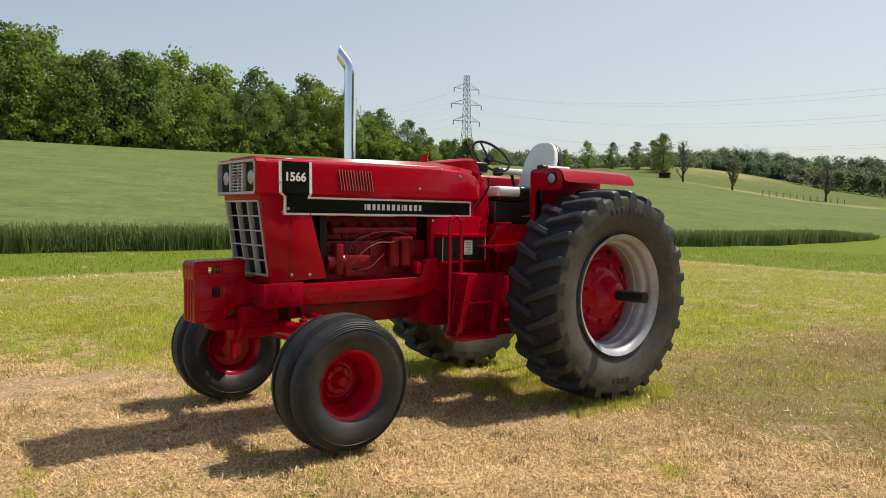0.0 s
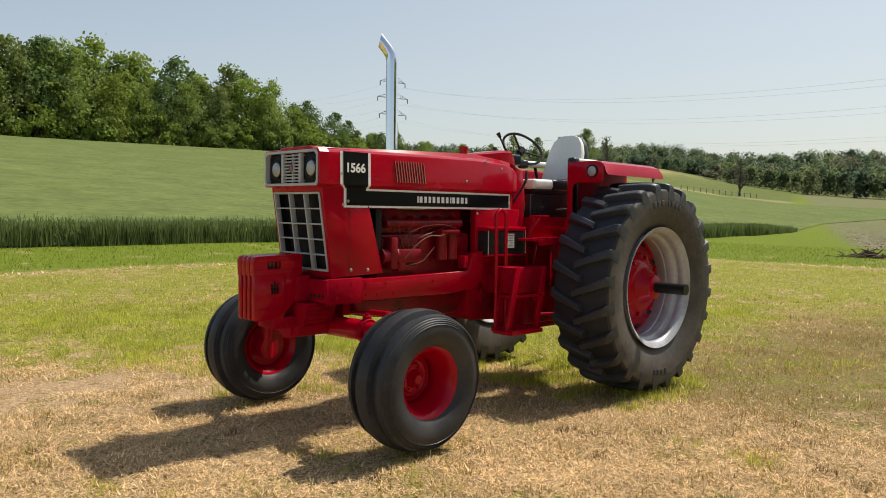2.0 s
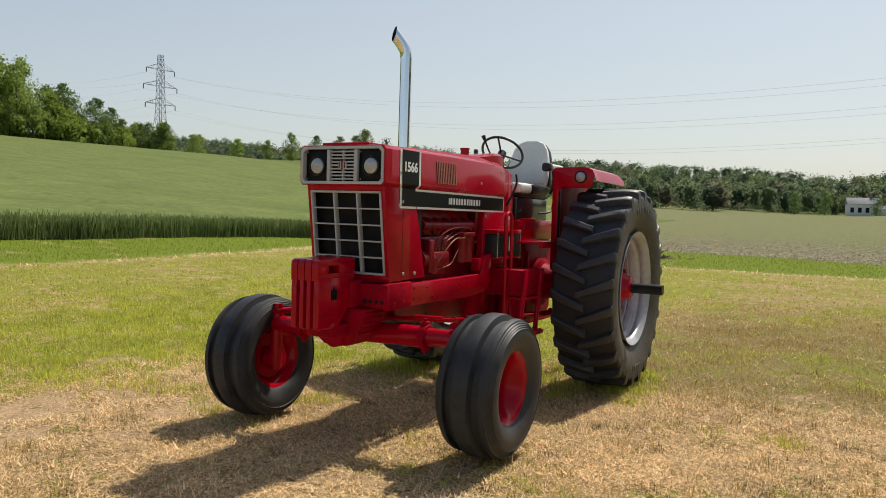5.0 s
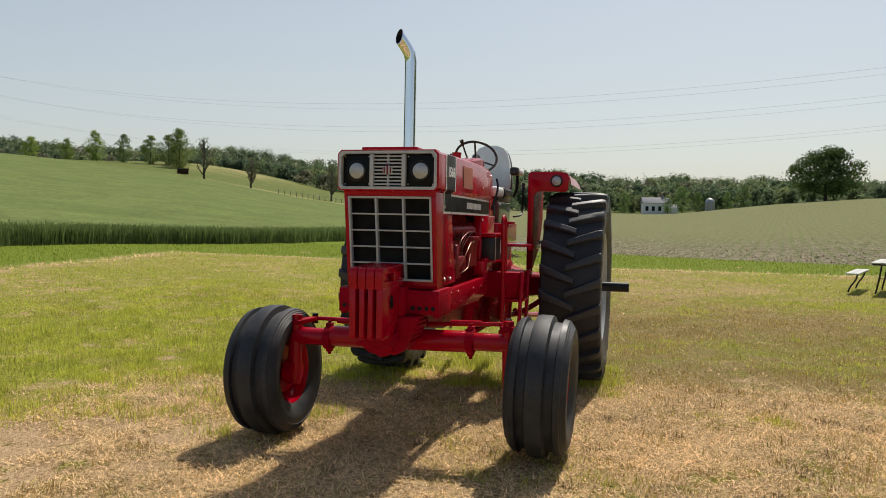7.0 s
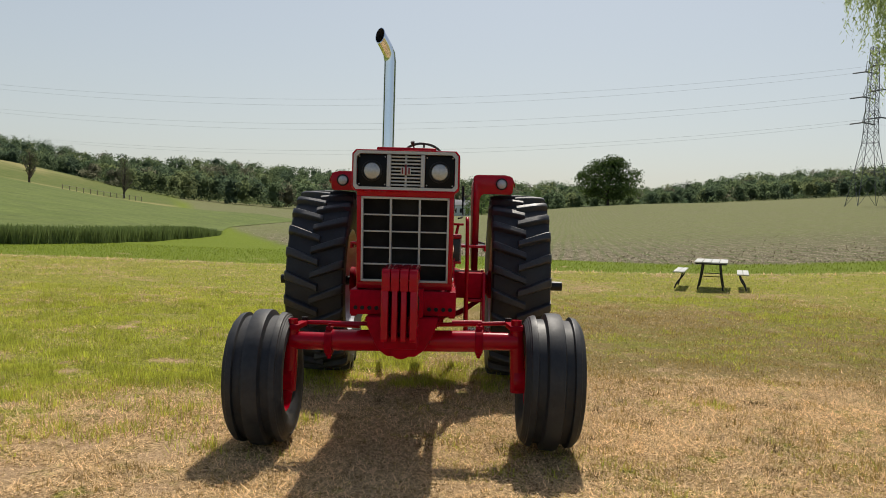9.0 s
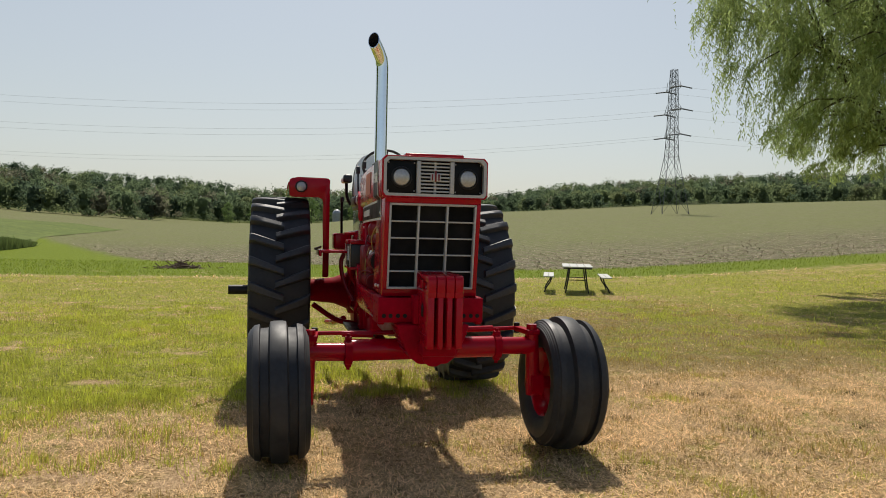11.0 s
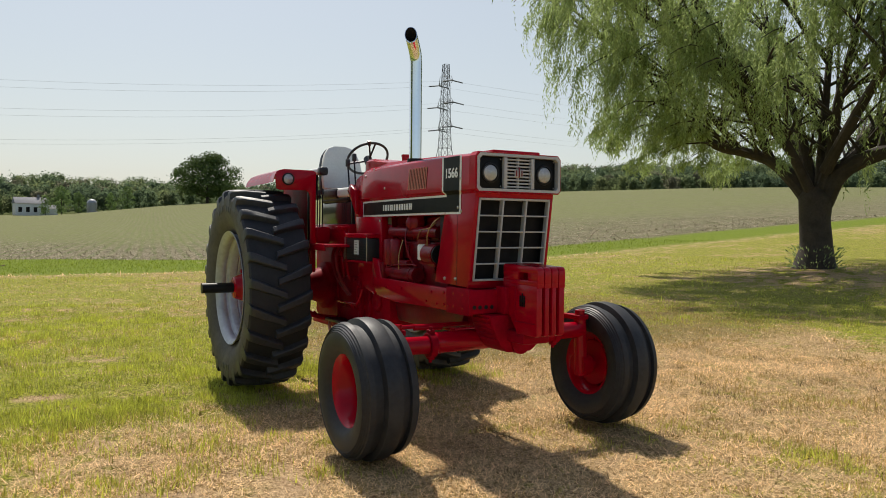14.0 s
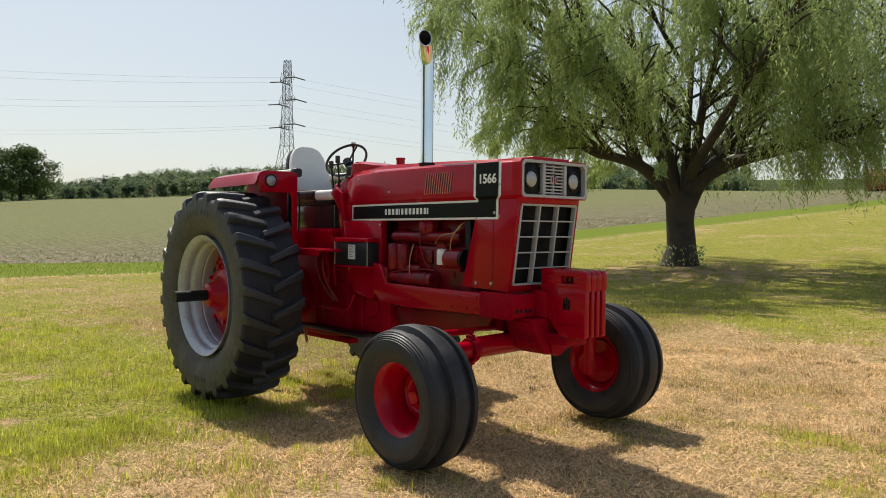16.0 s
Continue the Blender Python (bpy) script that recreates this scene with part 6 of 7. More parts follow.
def willow():
    rng = np.random.default_rng(21)
    x0, y0 = -4.85, 14.2
    root = tagged(new("willow_tree"), "large weeping willow with drooping pale green strands", "tree")
    root.location = (x0, y0, level(x0, y0) - 0.05)
    side = Vector((0.847, 0.532, 0.0))
    back = Vector((-0.532, 0.847, 0.0))

    def at(s, b, z):
        return side * s + back * b + Vector((0, 0, z))

    bm = bmesh.new()
    tube([at(0, 0, -0.3), at(0, 0, 0.08), at(0.02, 0, 0.55), at(-0.03, 0, 1.2), at(-0.02, 0, 1.75), at(0.0, 0, 2.0)], 0.4, 18, bm, 4, [0.70, 0.50, 0.38, 0.355, 0.40, 0.26])
    part("trunk", bm, BARK, root)
    limbs = [
        ([(-0.12, 0, 1.2), (-0.55, 0.1, 1.75), (-1.15, 0.3, 2.45), (-1.9, 0.4, 2.85), (-2.6, 0.5, 3.1), (-3.6, 0.4, 3.9), (-4.6, 0.6, 5.2)], 0.22),
        ([(0.15, 0, 1.2), (0.55, -0.2, 1.95), (1.4, -0.5, 2.55), (2.6, -0.6, 3.0), (3.9, -0.8, 3.35), (5.4, -0.9, 3.75), (6.6, -0.8, 4.4)], 0.24),
        ([(-0.05, 0.1, 1.3), (-0.25, 0.3, 2.3), (-0.6, 0.8, 3.8), (-1.3, 1.4, 5.6), (-1.8, 1.8, 7.4)], 0.17),
        ([(0.05, -0.1, 1.3), (0.30, -0.2, 2.4), (0.45, -0.7, 4.0), (0.9, -1.2, 6.0), (1.1, -1.5, 8.2)], 0.18),
        ([(0.12, 0.15, 1.3), (0.7, 0.8, 2.6), (1.6, 1.6, 4.2), (2.7, 2.4, 6.0), (3.3, 2.8, 7.6)], 0.15),
        ([(-0.1, -0.1, 1.35), (-0.6, -0.8, 2.7), (-1.5, -1.5, 4.4), (-2.6, -2.2, 6.2), (-3.0, -2.6, 7.6)], 0.14),
        ([(0.3, 0.2, 1.9), (1.3, 0.3, 3.2), (2.8, 0.5, 4.6), (4.2, 0.9, 5.8), (5.2, 1.2, 6.6)], 0.15),
        ([(-0.2, 0.5, 2.0), (-0.8, 1.9, 3.6), (-1.5, 3.4, 5.2), (-2.0, 4.6, 6.2)], 0.15),
        ([(0.2, -0.4, 2.0), (0.9, -1.7, 3.6), (1.9, -3.0, 5.2), (2.6, -4.2, 6.2)], 0.15),
        ([(-1.15, 0.3, 2.45), (-1.7, 0.0, 3.9), (-2.9, -0.4, 5.2), (-4.3, -0.8, 6.3)], 0.12),
        ([(1.4, -0.5, 2.6), (1.7, -0.4, 4.0), (2.6, -1.0, 5.6), (4.0, -1.6, 6.8)], 0.12),
        ([(2.6, -0.6, 3.0), (3.4, -0.2, 4.2), (4.8, 0.2, 5.2), (6.0, 0.0, 5.8)], 0.09),
        ([(0.05, -0.1, 1.3), (0.1, 0.1, 3.5), (0.2, 0.3, 5.8), (0.3, 0.2, 7.8)], 0.14),
        ([(0.45, -0.7, 4.0), (1.6, -1.4, 5.6), (2.6, -1.6, 7.2)], 0.09),
        ([(0.2, 0.3, 5.0), (-0.8, -0.6, 6.4), (-1.5, -1.2, 7.8)], 0.08),
        ([(-0.6, -0.8, 2.7), (-2.2, -1.8, 4.8), (-3.2, -2.3, 6.0), (-4.0, -2.6, 6.6)], 0.11),
        ([(-1.9, 0.4, 2.85), (-3.2, -0.2, 4.4), (-4.8, -0.6, 5.6), (-6.1, -0.8, 6.2)], 0.09),
        ([(-1.5, -1.5, 4.4), (-3.4, -1.2, 5.8), (-5.2, -1.4, 6.9), (-6.3, -1.5, 7.3)], 0.08)]
    ends = []
    for line, r in limbs:
        bm = bmesh.new()
        pts = [at(a * 0.95, b, z + 0.42 * (1 - float(step(z, 1.7, 3.4)))) for a, b, z in line]
        tube(pts, r, 10, bm, 4, [r * (1 - 0.82 * i / (len(pts) - 1)) for i in range(len(pts))])
        part("limb", bm, BARK, root)
        for i in range(1, len(pts)):
            for _ in range(3):
                t = rng.random()
                p = pts[i - 1].lerp(pts[i], t)
                if p.z > 2.6:
                    ends.append(p)
    twigs = bmesh.new()
    tips = []
    for p in ends:
        for _ in range(2):
            out = Vector((p.x, p.y, 0))
            out = out.normalized() if out.length > 0.4 else Vector((rng.normal(), rng.normal(), 0)).normalized()
            way = (out * rng.uniform(0.3, 1.2) + Vector((rng.normal(0, 0.7), rng.normal(0, 0.7), rng.uniform(0.2, 1.3)))).normalized()
            reach = rng.uniform(0.9, 2.6)
            a = p + way * reach * 0.5 + Vector((0, 0, 0.15))
            b = p + way * reach
            tube([p, a, b, b + out * 0.5 + Vector((0, 0, -0.25))], 0.03, 5, twigs, 2, [0.045, 0.03, 0.018, 0.008])
            tips += [a, b, b + out * 0.5 + Vector((0, 0, -0.25)), (a + b) / 2]
    part("twig", twigs, BARK, root)
    tips = np.array([tuple(t) for t in tips])
    knots = tips[rng.integers(len(tips), size=1000)] + rng.normal(0, 0.30, (1000, 3))
    n = 9800
    pick = knots[rng.integers(len(knots), size=n)] + rng.normal(0, 0.11, (n, 3))
    reach = pick[:, 0] * side.x + pick[:, 1] * side.y
    inner = (np.hypot(pick[:, 0], pick[:, 1]) < 2.6) & (pick[:, 2] < 4.6)
    pick = pick[(reach > -7.5 + 0.6 * rng.random(n)) & ~(inner & (rng.random(n) < 0.85))]
    n = len(pick)
    radial = pick[:, :2] / np.maximum(0.5, np.linalg.norm(pick[:, :2], axis=1))[:, None]
    length = np.clip(rng.gamma(3.0, 0.36, n), 0.35, 3.2)
    across = pick[:, 0] * side.x + pick[:, 1] * side.y
    deep = pick[:, 0] * back.x + pick[:, 1] * back.y
    wave = np.array([noise.noise((a * 0.9, b * 0.9, 3)) for a, b in zip(across, deep)])
    floor = np.where(across < 0.3, 3.0 - 0.6 * wave, 2.2 - 2.4 * wave) + rng.uniform(-0.25, 0.35, n)
    length = length * np.where(across > 1.5, 1.8, 1.0)
    length = np.minimum(length, np.maximum(0.35, pick[:, 2] - np.clip(floor, 0.7, 3.6)))
    per = 26
    t = (np.arange(per) + 0.5) / per
    swing = rng.uniform(0.05, 0.45, n)[:, None]
    px = pick[:, 0:1] + radial[:, 0:1] * swing * np.sin(t * 1.6)[None] + rng.normal(0, 0.03, (n, per))
    py = pick[:, 1:2] + radial[:, 1:2] * swing * np.sin(t * 1.6)[None] + rng.normal(0, 0.03, (n, per))
    pz = pick[:, 2:3] + 0.15 * np.sin(t * 2.2)[None] * swing - length[:, None] * (t ** 1.25)[None]
    p = np.stack([px, py, pz], -1).reshape(-1, 3)
    m = len(p)
    way = np.stack([rng.normal(0, 0.55, m), rng.normal(0, 0.55, m), -np.abs(rng.normal(0.9, 0.3, m))], -1)
    way /= np.linalg.norm(way, axis=1)[:, None]
    u = np.cross(way, rng.normal(size=(m, 3)))
    u /= np.linalg.norm(u, axis=1)[:, None]
    s = rng.uniform(0.09, 0.16, (m, 1))
    w = rng.uniform(0.011, 0.019, (m, 1))
    tris("crown", np.stack([p + u * w, p - u * w, p + way * s], 1), LEAF_WILLOW, root)
    # young shoots at the foot
    k = 260
    a = rng.uniform(0, 6.28, k)
    r = rng.uniform(0.42, 0.62, k)
    p = np.column_stack([np.cos(a) * r, np.sin(a) * r, rng.uniform(0.02, 0.6, k) ** 1.2])
    way = np.column_stack([np.cos(a), np.sin(a), rng.uniform(0.3, 1.4, k)])
    way /= np.linalg.norm(way, axis=1)[:, None]
    u = np.cross(way, rng.normal(size=(k, 3)))
    u /= np.linalg.norm(u, axis=1)[:, None]
    mid = p + way * 0.05
    quads("shoot_leaves", np.stack([p, mid + u * 0.018, p + way * 0.11, mid - u * 0.018], 1), LEAF_WILLOW, root)


willow()


# ---------------------------------------------------------------- power line
def pylon(x, y, tall, reach=1.0, strain=False):
    """A square lattice mast with three pairs of arms across the line."""
    root = tagged(new("transmission_pylon"), "grey lattice steel power pylon with three pairs of arms", "pylon", "power pylons")
    root.location = (x, y, level(x, y))
    root.rotation_euler = (0, 0, radians(-5))
    k = tall / 30
    levels = [(0, 2.9), (6.5, 1.9), (12, 1.1), (16, 0.9), (20, 0.82), (24, 0.75), (27.5, 0.65), (30, 0.55)]
    r = 0.055 * k
    for sx in (1, -1):
        for sy in (1, -1):
            bm = tube([(sx * w * k, sy * w * k, z * k) for z, w in levels], r * 1.2, 5, None, 1)
            part("leg", bm, PYLON_STEEL, root)
    for (z0, w0), (z1, w1) in zip(levels, levels[1:]):
        bm = bmesh.new()
        cuts = 1 if z0 < 10 else 2
        for c in range(cuts):
            a0, a1 = c / cuts, (c + 1) / cuts
            za, zb = z0 + (z1 - z0) * a0, z0 + (z1 - z0) * a1
            wa, wb = w0 + (w1 - w0) * a0, w0 + (w1 - w0) * a1
            for f in ((1, 0), (-1, 0), (0, 1), (0, -1)):
                def face(u, w, z):
                    return ((f[0] * w + (u * w if f[0] == 0 else 0)) * k, (f[1] * w + (u * w if f[1] == 0 else 0)) * k, z * k)
                rod(face(-1, wa, za), face(1, wb, zb), r * 0.7, segments=4, bm=bm)
                rod(face(1, wa, za), face(-1, wb, zb), r * 0.7, segments=4, bm=bm)
                rod(face(-1, wb, zb), face(1, wb, zb), r * 0.6, segments=4, bm=bm)
        part("bracing", bm, PYLON_STEEL, root)
    tips = []
    for z, w in ((26.0, 4.6 * reach), (21.3, 5.5 * reach), (16.3, 4.9 * reach)):
        for s in (1, -1):
            bm = bmesh.new()
            for sy in (1, -1):
                rod((s * 0.9 * k, sy * 0.9 * k, z * k), (s * w * k, 0, z * k), r, segments=4, bm=bm)
                rod((s * 0.9 * k, sy * 0.9 * k, (z + 1.5) * k), (s * w * k, 0, z * k), r * 0.9, segments=4, bm=bm)
                rod((s * 0.5 * (0.9 + w) * k, sy * 0.45 * k, z * k), (s * 0.5 * (0.9 + w) * k, sy * 0.45 * k, (z + 0.75) * k), r * 0.6, segments=4, bm=bm)
            arm = part("arm", bm, PYLON_STEEL, root)
            ends = ((-2.3, -0.35), (2.3, -0.35)) if strain else ((0, -1.3), (0, -1.3))
            for dy, dz in ends[:2 if strain else 1]:
                part("insulator", rod((s * w * k, dy * k, (z + dz) * k), (s * w * k, 0, z * k), 0.13 * k, segments=6), PYLON_STEEL, arm)
            place = Matrix.LocRotScale(root.location, root.rotation_euler, None)
            tips.append([place @ Vector((s * w * k, dy * k, (z + dz) * k)) for dy, dz in ends])
    return tips


def cable(p, q, sag, name="power_cable"):
    pts = [p.lerp(q, t) + Vector((0, 0, -4 * sag * t * (1 - t))) for t in np.linspace(0, 1, 41)]
    return tagged(part(name, tube(pts, 0.016, 4, None, 1), WIRE), "thin grey overhead power cable between pylons", "cable", "power cables")


tips_a = pylon(-179.7, -211.6, 36.4)
tips_b = pylon(-136.8, 77.3, 29.5, 0.8, True)
for (p, _), (q, far) in zip(tips_a, tips_b):
    cable(p, q, 12.2)
    cable(far, far + (q - p) * 0.8 + Vector((0, 0, 9)), 3.5)
    cable(p, p + (p - q) * 0.5 + Vector((0, 0, 6)), 5.0)


# ---------------------------------------------------------------- small things in the fields
def picnic_set():
    x, y = -11.69, 6.88
    place = Matrix.Translation((x, y, level(x, y))) @ Matrix.Rotation(radians(160), 4, "Z")
    root = tagged(new("picnic_table"), "white-topped folding picnic table on thin black steel legs", "table")
    root.matrix_world = place
    for k in range(4):
        part("tabletop_board", box(-0.9, 0.9, -0.385 + 0.195 * k, -0.20 + 0.195 * k, 0.675, 0.705, 0.006), PALE_BOARD, root)
    part("apron", box(-0.86, 0.86, -0.36, 0.36, 0.640, 0.674, 0.004), BLACK_STEEL, root)
    for ex in (-0.62, 0.62):
        for side in (1, -1):
            part("table_leg", tube([(ex, side * 0.20, 0.655), (ex, side * 0.24, 0.33), (ex, side * 0.30, 0.0)], 0.019, 8), BLACK_STEEL, root)
        part("leg_brace", rod((ex, -0.24, 0.34), (ex, 0.24, 0.34), 0.010, segments=8), BLACK_STEEL, root)
    for side in (1, -1):
        bench = tagged(new("picnic_bench"), "white plank bench on splayed black legs beside the picnic table", "bench", "benches of the picnic table")
        bench.matrix_world = place @ Matrix.Translation((0, side * 0.74, 0))
        for k in (-1, 1):
            part("seat_board", box(-0.9, 0.9, k * 0.07 - 0.066, k * 0.07 + 0.066, 0.415, 0.445, 0.008), PALE_BOARD, bench)
        for ex in (-0.62, 0.62):
            part("bench_leg", tube([(ex, -side * 0.08, 0.412), (ex, -side * 0.04, 0.28), (ex, side * 0.06, 0.12), (ex, side * 0.10, 0.0)], 0.018, 8), BLACK_STEEL, bench)


PALE_BOARD = material("weathered_white_board", (0.47, 0.47, 0.44), 0.6, vary=0.15, scale=5, bump=0.2)
picnic_set()


def farmhouse():
    x, y = -292.4, 1.8
    root = tagged(new("farmhouse"), "distant white farmhouse with a grey roof", "house")
    root.matrix_world = Matrix.Translation((x, y, level(x, y))) @ Matrix.Rotation(radians(8), 4, "Z")
    part("wall", box(-3.5, 3.5, -5.0, 5.0, 0, 4.2, 0.02), WHITE_WALL, root)
    part("roof", prism([(-3.9, 4.1), (3.9, 4.1), (0, 6.3)], -5.3, 5.3, "y", 0.03), ROOF, root)
    part("chimney", box(-0.4, 0.4, 2.0, 2.8, 5.6, 7.2, 0.03), ROOF, root)
    for k in range(4):
        w = part("window", box(3.48, 3.56, -4.2 + 2.3 * k, -3.1 + 2.3 * k, 1.2, 2.9, 0.01), DARK, root)
        part("window_frame", box(3.50, 3.60, -4.3 + 2.3 * k, -3.0 + 2.3 * k, 1.05, 1.2, 0.01), WHITE_WALL, w)
    annex = part("annex", box(-2.5, 2.5, 5.0, 8.0, 0, 2.6, 0.02), WHITE_WALL, root)
    part("annex_roof", prism([(-2.7, 2.55), (2.7, 2.55), (0, 3.8)], 5.0, 8.2, "y", 0.03), ROOF, annex)


WHITE_WALL = material("white_siding", (0.72, 0.73, 0.74), 0.6, vary=0.08)
ROOF = material("grey_shingle", (0.20, 0.20, 0.21), 0.8, vary=0.2)
FENCE_WOOD = material("grey_fence_wood", (0.24, 0.21, 0.15), 0.8, vary=0.3)
SHED_WOOD = material("brown_board", (0.11, 0.065, 0.04), 0.8, vary=0.3)
BARN_RED = material("barn_red", (0.30, 0.05, 0.035), 0.7, vary=0.2)
farmhouse()


def outbuildings():
    x, y = -292, 21.0
    silo = tagged(new("grain_silo"), "distant grey metal silo with a domed cap", "silo")
    silo.location = (x, y, level(x, y))
    up = Matrix.Rotation(radians(90), 4, "X")
    part("silo_wall", lathe([(0, 1.7), (3.4, 1.7)], 20, m=up), GALV, silo)
    part("silo_dome", lathe([(3.4, 1.75), (4.1, 1.45), (4.7, 0.8), (4.95, 0)], 20, m=up), GALV, silo)
    x, y = -163.4, -113.9
    shed = tagged(new("field_shed"), "small open brown wooden field shed", "shed")
    shed.matrix_world = Matrix.Translation((x, y, level(x, y) + 0.05)) @ Matrix.Rotation(radians(30), 4, "Z") @ Matrix.Scale(0.45, 4)
    bm = box(-2.2, -2.0, -3, 3, 0, 2.3, 0.01)
    box(-2.0, 2.2, -3, -2.8, 0, 2.3, 0.01, bm)
    box(-2.0, 2.2, 2.8, 3, 0, 2.3, 0.01, bm)
    part("wall", bm, SHED_WOOD, shed)
    part("roof", prism([(-2.5, 2.25), (2.6, 2.9), (2.6, 3.05), (-2.5, 2.4)], -3.2, 3.2, "y", 0.01), ROOF, shed)
    x, y = -38, 128
    barn = tagged(new("red_barn"), "distant low red barn beyond the field's crest", "barn")
    barn.matrix_world = Matrix.Translation((x, y, level(x, y))) @ Matrix.Rotation(radians(20), 4, "Z")
    part("wall", box(-4, 4, -3, 3, 0, 2.2, 0.02), BARN_RED, barn)
    part("roof", prism([(-3.3, 2.1), (3.3, 2.1), (0, 3.4)], -4.3, 4.3, "x", 0.02, m=None), BARN_RED, barn)
    # pasture fence
    fence = tagged(new("pasture_fence"), "far wooden post and rail fence along the pasture", "fence")
    line = [(-161 - 1.5 * k, -86.0 + 0.85 * k) for k in range(13)]
    for px, py in line:
        part("post", box(px - 0.07, px + 0.07, py - 0.07, py + 0.07, level(px, py) - 0.2, level(px, py) + 1.1, 0), FENCE_WOOD, fence)
    for (ax, ay), (bx, by) in zip(line, line[1:]):
        part("rail", rod((ax, ay, level(ax, ay) + 1.0), (bx, by, level(bx, by) + 1.0), 0.035, segments=5), FENCE_WOOD, fence)
    # heap of cut brush on the grass strip
    rng = np.random.default_rng(9)
    bm = bmesh.new()
    for _ in range(90):
        a, r = rng.uniform(0, 6.28), abs(rng.normal(0, 0.55))
        c = Vector((-25.9 + r * math.cos(a) * 0.6, -4.9 + r * math.sin(a), 0))
        c.z = level(c.x, c.y) + max(0.03, 0.26 - 0.25 * r) * rng.random()
        d = Vector((rng.normal(), rng.normal(), rng.normal(0.1, 0.25))).normalized() * rng.uniform(0.15, 0.36)
        rod(c - d, c + d, 0.02, segments=4, bm=bm)
    tagged(part("brush_heap", bm, SHED_WOOD), "low heap of dry cut brush on the grass", "brush heap", kind="stuff")


outbuildings()


# ---------------------------------------------------------------- grass blades
def grass():
    rng = np.random.default_rng(2)

    def clumped(n, x0, x1, y0, y1, seeds, spread):
        cx, cy = rng.uniform(x0, x1, seeds), rng.uniform(y0, y1, seeds)
        k = rng.integers(seeds, size=n)
        return cx[k] + rng.normal(0, spread, n), cy[k] + rng.normal(0, spread, n)

    def blades(name, x, y, tall, wide, flat, mat, label):
        """Tapered blades: flat is how steeply they stand, in radians."""
        n = len(x)
        z = height(x, y) + turf(x, y) - 0.003
        a = rng.uniform(0, 2 * math.pi, n)
        lift = np.abs(rng.normal(flat, 0.30, n))
        way = np.column_stack([np.cos(a) * np.cos(lift), np.sin(a) * np.cos(lift), np.sin(lift)])
        side = np.column_stack([-np.sin(a), np.cos(a), np.zeros(n)]) * (wide * rng.uniform(0.6, 1.4, n))[:, None]
        p = np.column_stack([x, y, z + (rng.uniform(0.004, 0.022, n) if flat < 0.5 else 0.0)])
        q = p + way * (tall * rng.uniform(0.6, 1.35, n))[:, None]
        return tagged(tris(name, np.stack([p - side, p + side, q], 1), mat), label, "grass", kind="stuff")

    zones = ((0.0, 6.2, -4.4, 5.4, 260000, 1.0), (-9.0, 6.6, -9.0, 8.0, 300000, 1.15), (-24, 8, -17, 17, 120000, 2.4))
    x = np.concatenate([rng.uniform(a, b, n) for a, b, _, _, n, _ in zones])
    y = np.concatenate([rng.uniform(c, d, n) for _, _, c, d, n, _ in zones])
    big = np.concatenate([np.full(n, k) for *_, n, k in zones])
    tuft = 0.55 * uneven(x, y, 2.3, 11) + 0.55 * uneven(x, y, 6.5, 12) + 0.35 * uneven(x, y, 15, 13)
    dry = dryness(x, y) + 0.38 * uneven(x, y, 0.6, 14) + 0.38 * uneven(x, y, 2.1, 15) + 0.20 * uneven(x, y, 6.5, 16) + rng.normal(0, 0.18, len(x))
    keep = (lawn_edge(x, y) > -0.5) & (baldness(x, y) + 0.14 * rng.normal(size=len(x)) < 0.50)
    rise = tuft + rng.normal(0, 0.30, len(x))
    green = keep & (dry < 0.36) & (rise > -0.22)
    pale = keep & (dry >= 0.36) & (dry < 0.56) & (rise > -0.30)
    straw = keep & (dry >= 0.56)
    grow = np.clip(0.75 + 0.75 * tuft, 0.45, 1.7)
    blades("pale_grass", x[pale], y[pale], (0.042 * grow * big ** 0.4)[pale], 0.0030 * big[pale], 0.80, GRASS_PALE, "short yellowing grass of the mown lawn")
    blades("green_grass", x[green], y[green], (0.056 * grow * big ** 0.4)[green], 0.0031 * big[green], 1.0, GRASS_GREEN, "short green grass blades of the mown lawn")
    sx, sy, sg, sb = x[straw], y[straw], grow[straw], big[straw]
    lying = rng.random(len(sx)) < 0.74 - 0.62 * stubble(sx, sy) - 0.18 * np.clip(tuft[straw], -0.5, 1)
    blades("cut_straw", sx[lying], sy[lying], 0.046 * sb[lying] ** 0.4, 0.0023 * sb[lying], 0.24, STRAW, "dry tan cut grass lying on the lawn")
    blades("dry_grass", sx[~lying], sy[~lying], (0.042 * sg * sb ** 0.4)[~lying], 0.0027 * sb[~lying], 1.0, STRAW_DARK, "short dry yellowish grass stubble")
    # dry windrow along the edge of the lawn
    wx, wy = rng.uniform(-24, 8, 60000), rng.uniform(-19, 17, 60000)
    ok = (np.abs(lawn_edge(wx, wy) + 0.1 + 0.25 * uneven(wx, wy, 0.5, 21)) < 0.28 + 0.22 * uneven(wx, wy, 1.2, 22)) & (uneven(wx, wy, 0.4, 23) > -0.45)
    blades("windrow", wx[ok], wy[ok], np.full(ok.sum(), 0.14), 0.016, 0.30, STRAW, "thin pale windrow of dry cut grass at the lawn's edge")
    # longer grass of the strips outside the worn line
    gx, gy = rng.uniform(-40, 6, 90000), rng.uniform(-23, 24, 90000)
    ok = (lawn_edge(gx, gy) < -0.9) & (gy > wheat_edge(gx)) & (gx > bare_edge(gy) - 0.5)
    blades("strip_grass", gx[ok], gy[ok], np.full(ok.sum(), 0.085), 0.014, 1.0, GRASS_STRIP, "longer green grass between the lawn and the fields")
    # crop residue and clods on the near part of the bare field
    n = 26000
    fy = rng.uniform(-22, 46, n)
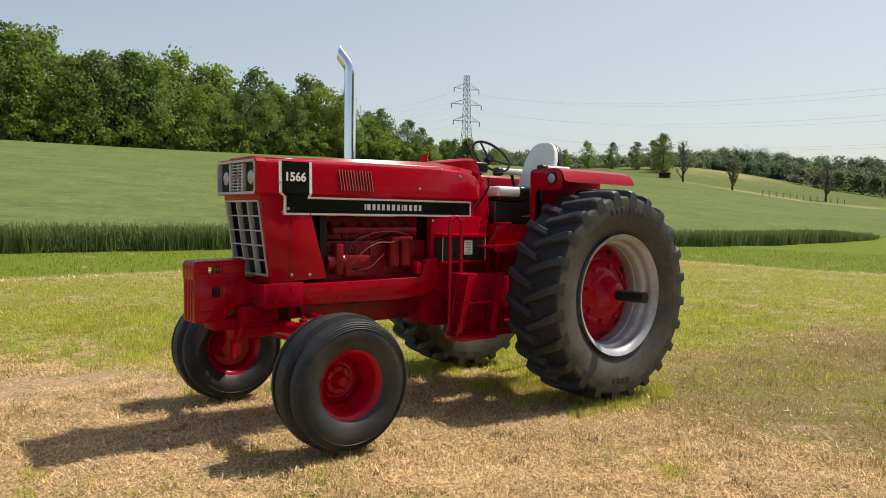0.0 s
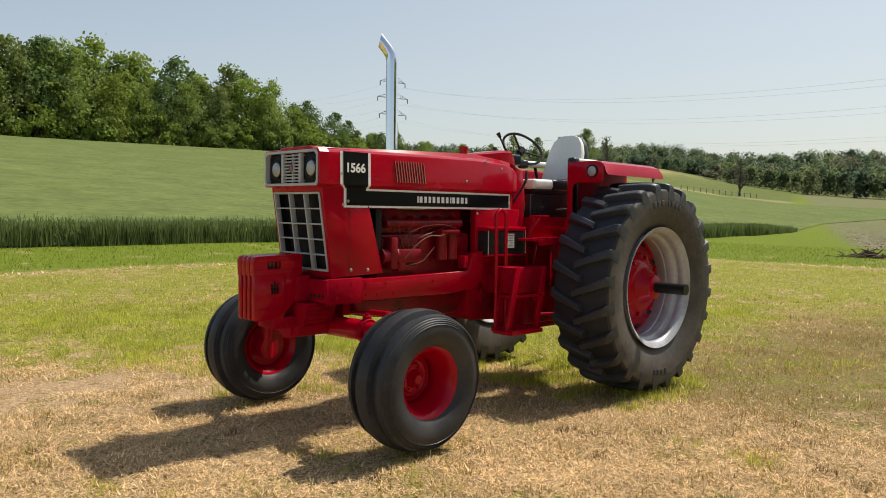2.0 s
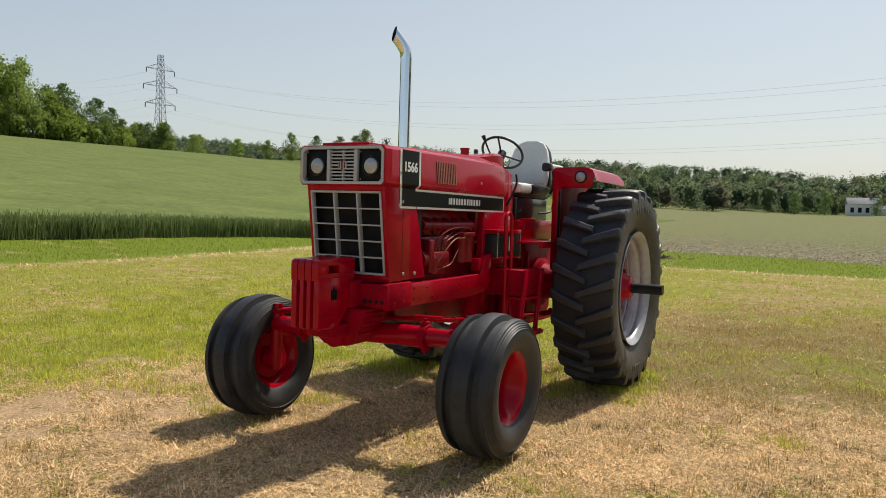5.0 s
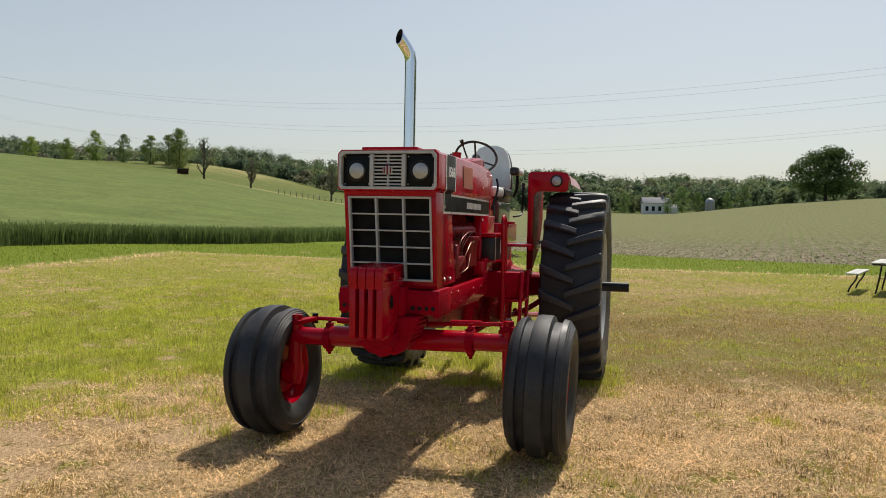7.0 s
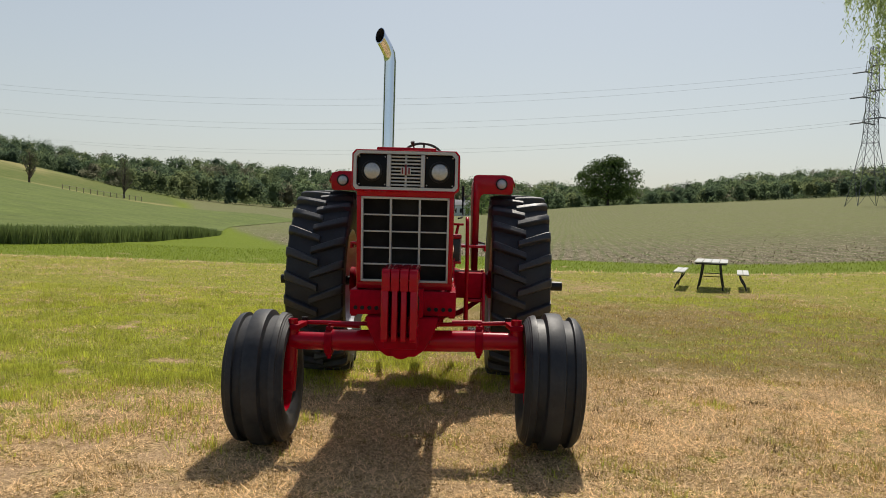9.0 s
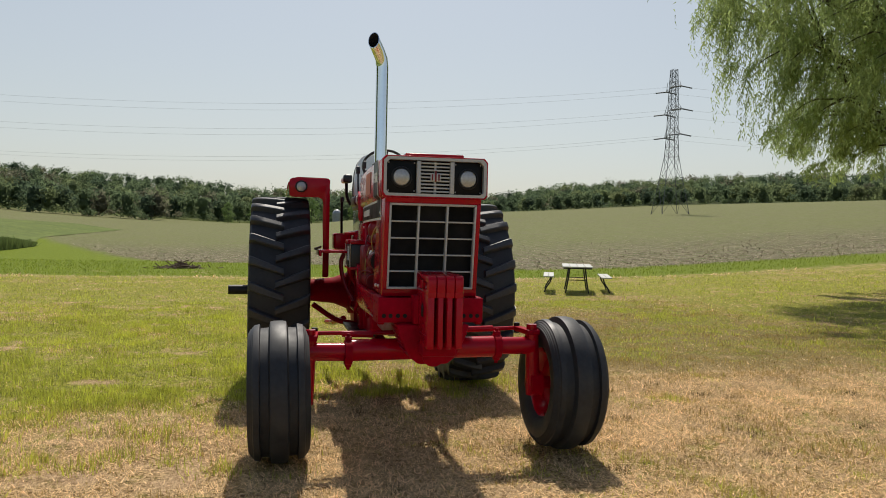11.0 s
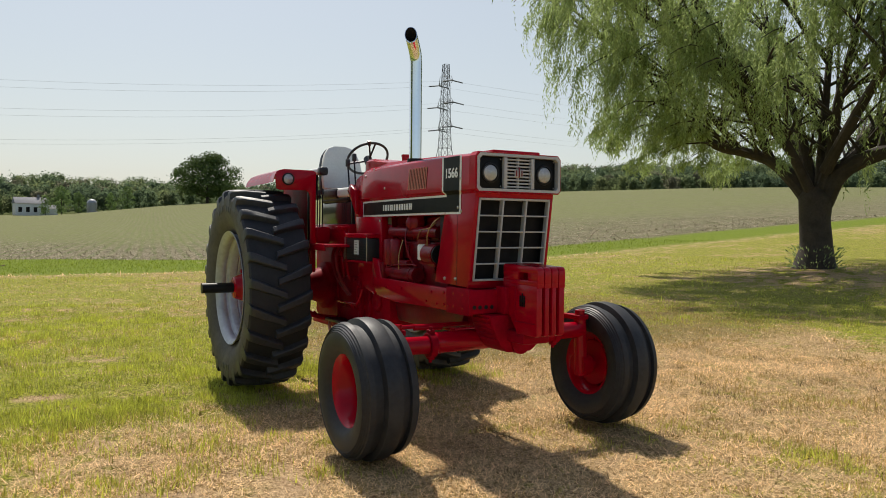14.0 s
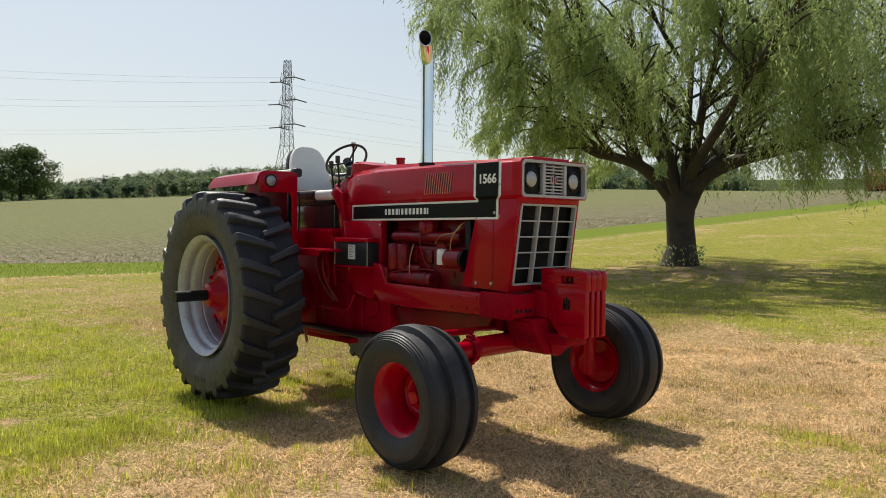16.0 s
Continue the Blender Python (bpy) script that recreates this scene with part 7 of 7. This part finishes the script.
    fx = bare_edge(fy) - 0.6 - rng.exponential(11, n)
    ok = (fy + 8 + 0.39 * (-33 - fx) > 1.0) & (fx > -75)
    blades("field_residue", fx[ok], fy[ok], np.full(ok.sum(), 0.12), 0.030, 0.06, RESIDUE, "pale crop residue and clods on the bare field")
    # taller tufts round the wheels and in patches
    tx, ty = clumped(40000, -6.5, 2.9, -7.5, -0.7, 560, 0.085)
    ok = (np.hypot(tx - 2.66, ty + 0.95) > 0.3)
    blades("grass_tufts", tx[ok], ty[ok], np.full(ok.sum(), 0.085), 0.0033, 1.10, GRASS_GREEN, "taller bright green tufts of grass")
    tx, ty = clumped(7000, -0.9, 0.7, -1.45, 1.35, 80, 0.08)
    blades("grass_tufts", tx, ty, np.full(len(tx), 0.085), 0.0033, 1.10, GRASS_GREEN, "taller bright green tufts of grass")
    tx, ty = clumped(3600, 1.0, 6.0, -1.0, 6.0, 60, 0.045)
    blades("withered_tufts", tx, ty, np.full(len(tx), 0.050), 0.0030, 0.9, WITHERED, "small withered brown tufts in the dry lawn")


GRASS_GREEN = material("grass_blade", (0.490, 0.505, 0.070), 0.6, vary=0.85, scale=0.8, random_island=0.9, spec=0.3, thin=0.45)
GRASS_PALE = material("yellowing_grass", (0.580, 0.500, 0.105), 0.65, vary=0.7, scale=0.8, random_island=0.9, spec=0.3, thin=0.4)
GRASS_STRIP = material("strip_grass", (0.245, 0.305, 0.034), 0.65, vary=0.5, scale=0.6, random_island=0.9, spec=0.25, thin=0.45)
WITHERED = material("withered_grass", (0.150, 0.105, 0.040), 0.8, vary=0.6, scale=0.9, random_island=1.0, spec=0.2, thin=0.3)
STRAW = material("cut_straw", (0.820, 0.590, 0.320), 0.7, vary=0.8, scale=0.9, random_island=1.0, spec=0.3, thin=0.3)
RESIDUE = material("crop_residue", (0.36, 0.30, 0.21), 0.8, vary=0.6, scale=0.5, random_island=1.0, spec=0.1)
STRAW_DARK = material("dry_grass", (0.410, 0.290, 0.090), 0.7, vary=0.75, scale=0.9, random_island=1.0, spec=0.3, thin=0.4)
grass()
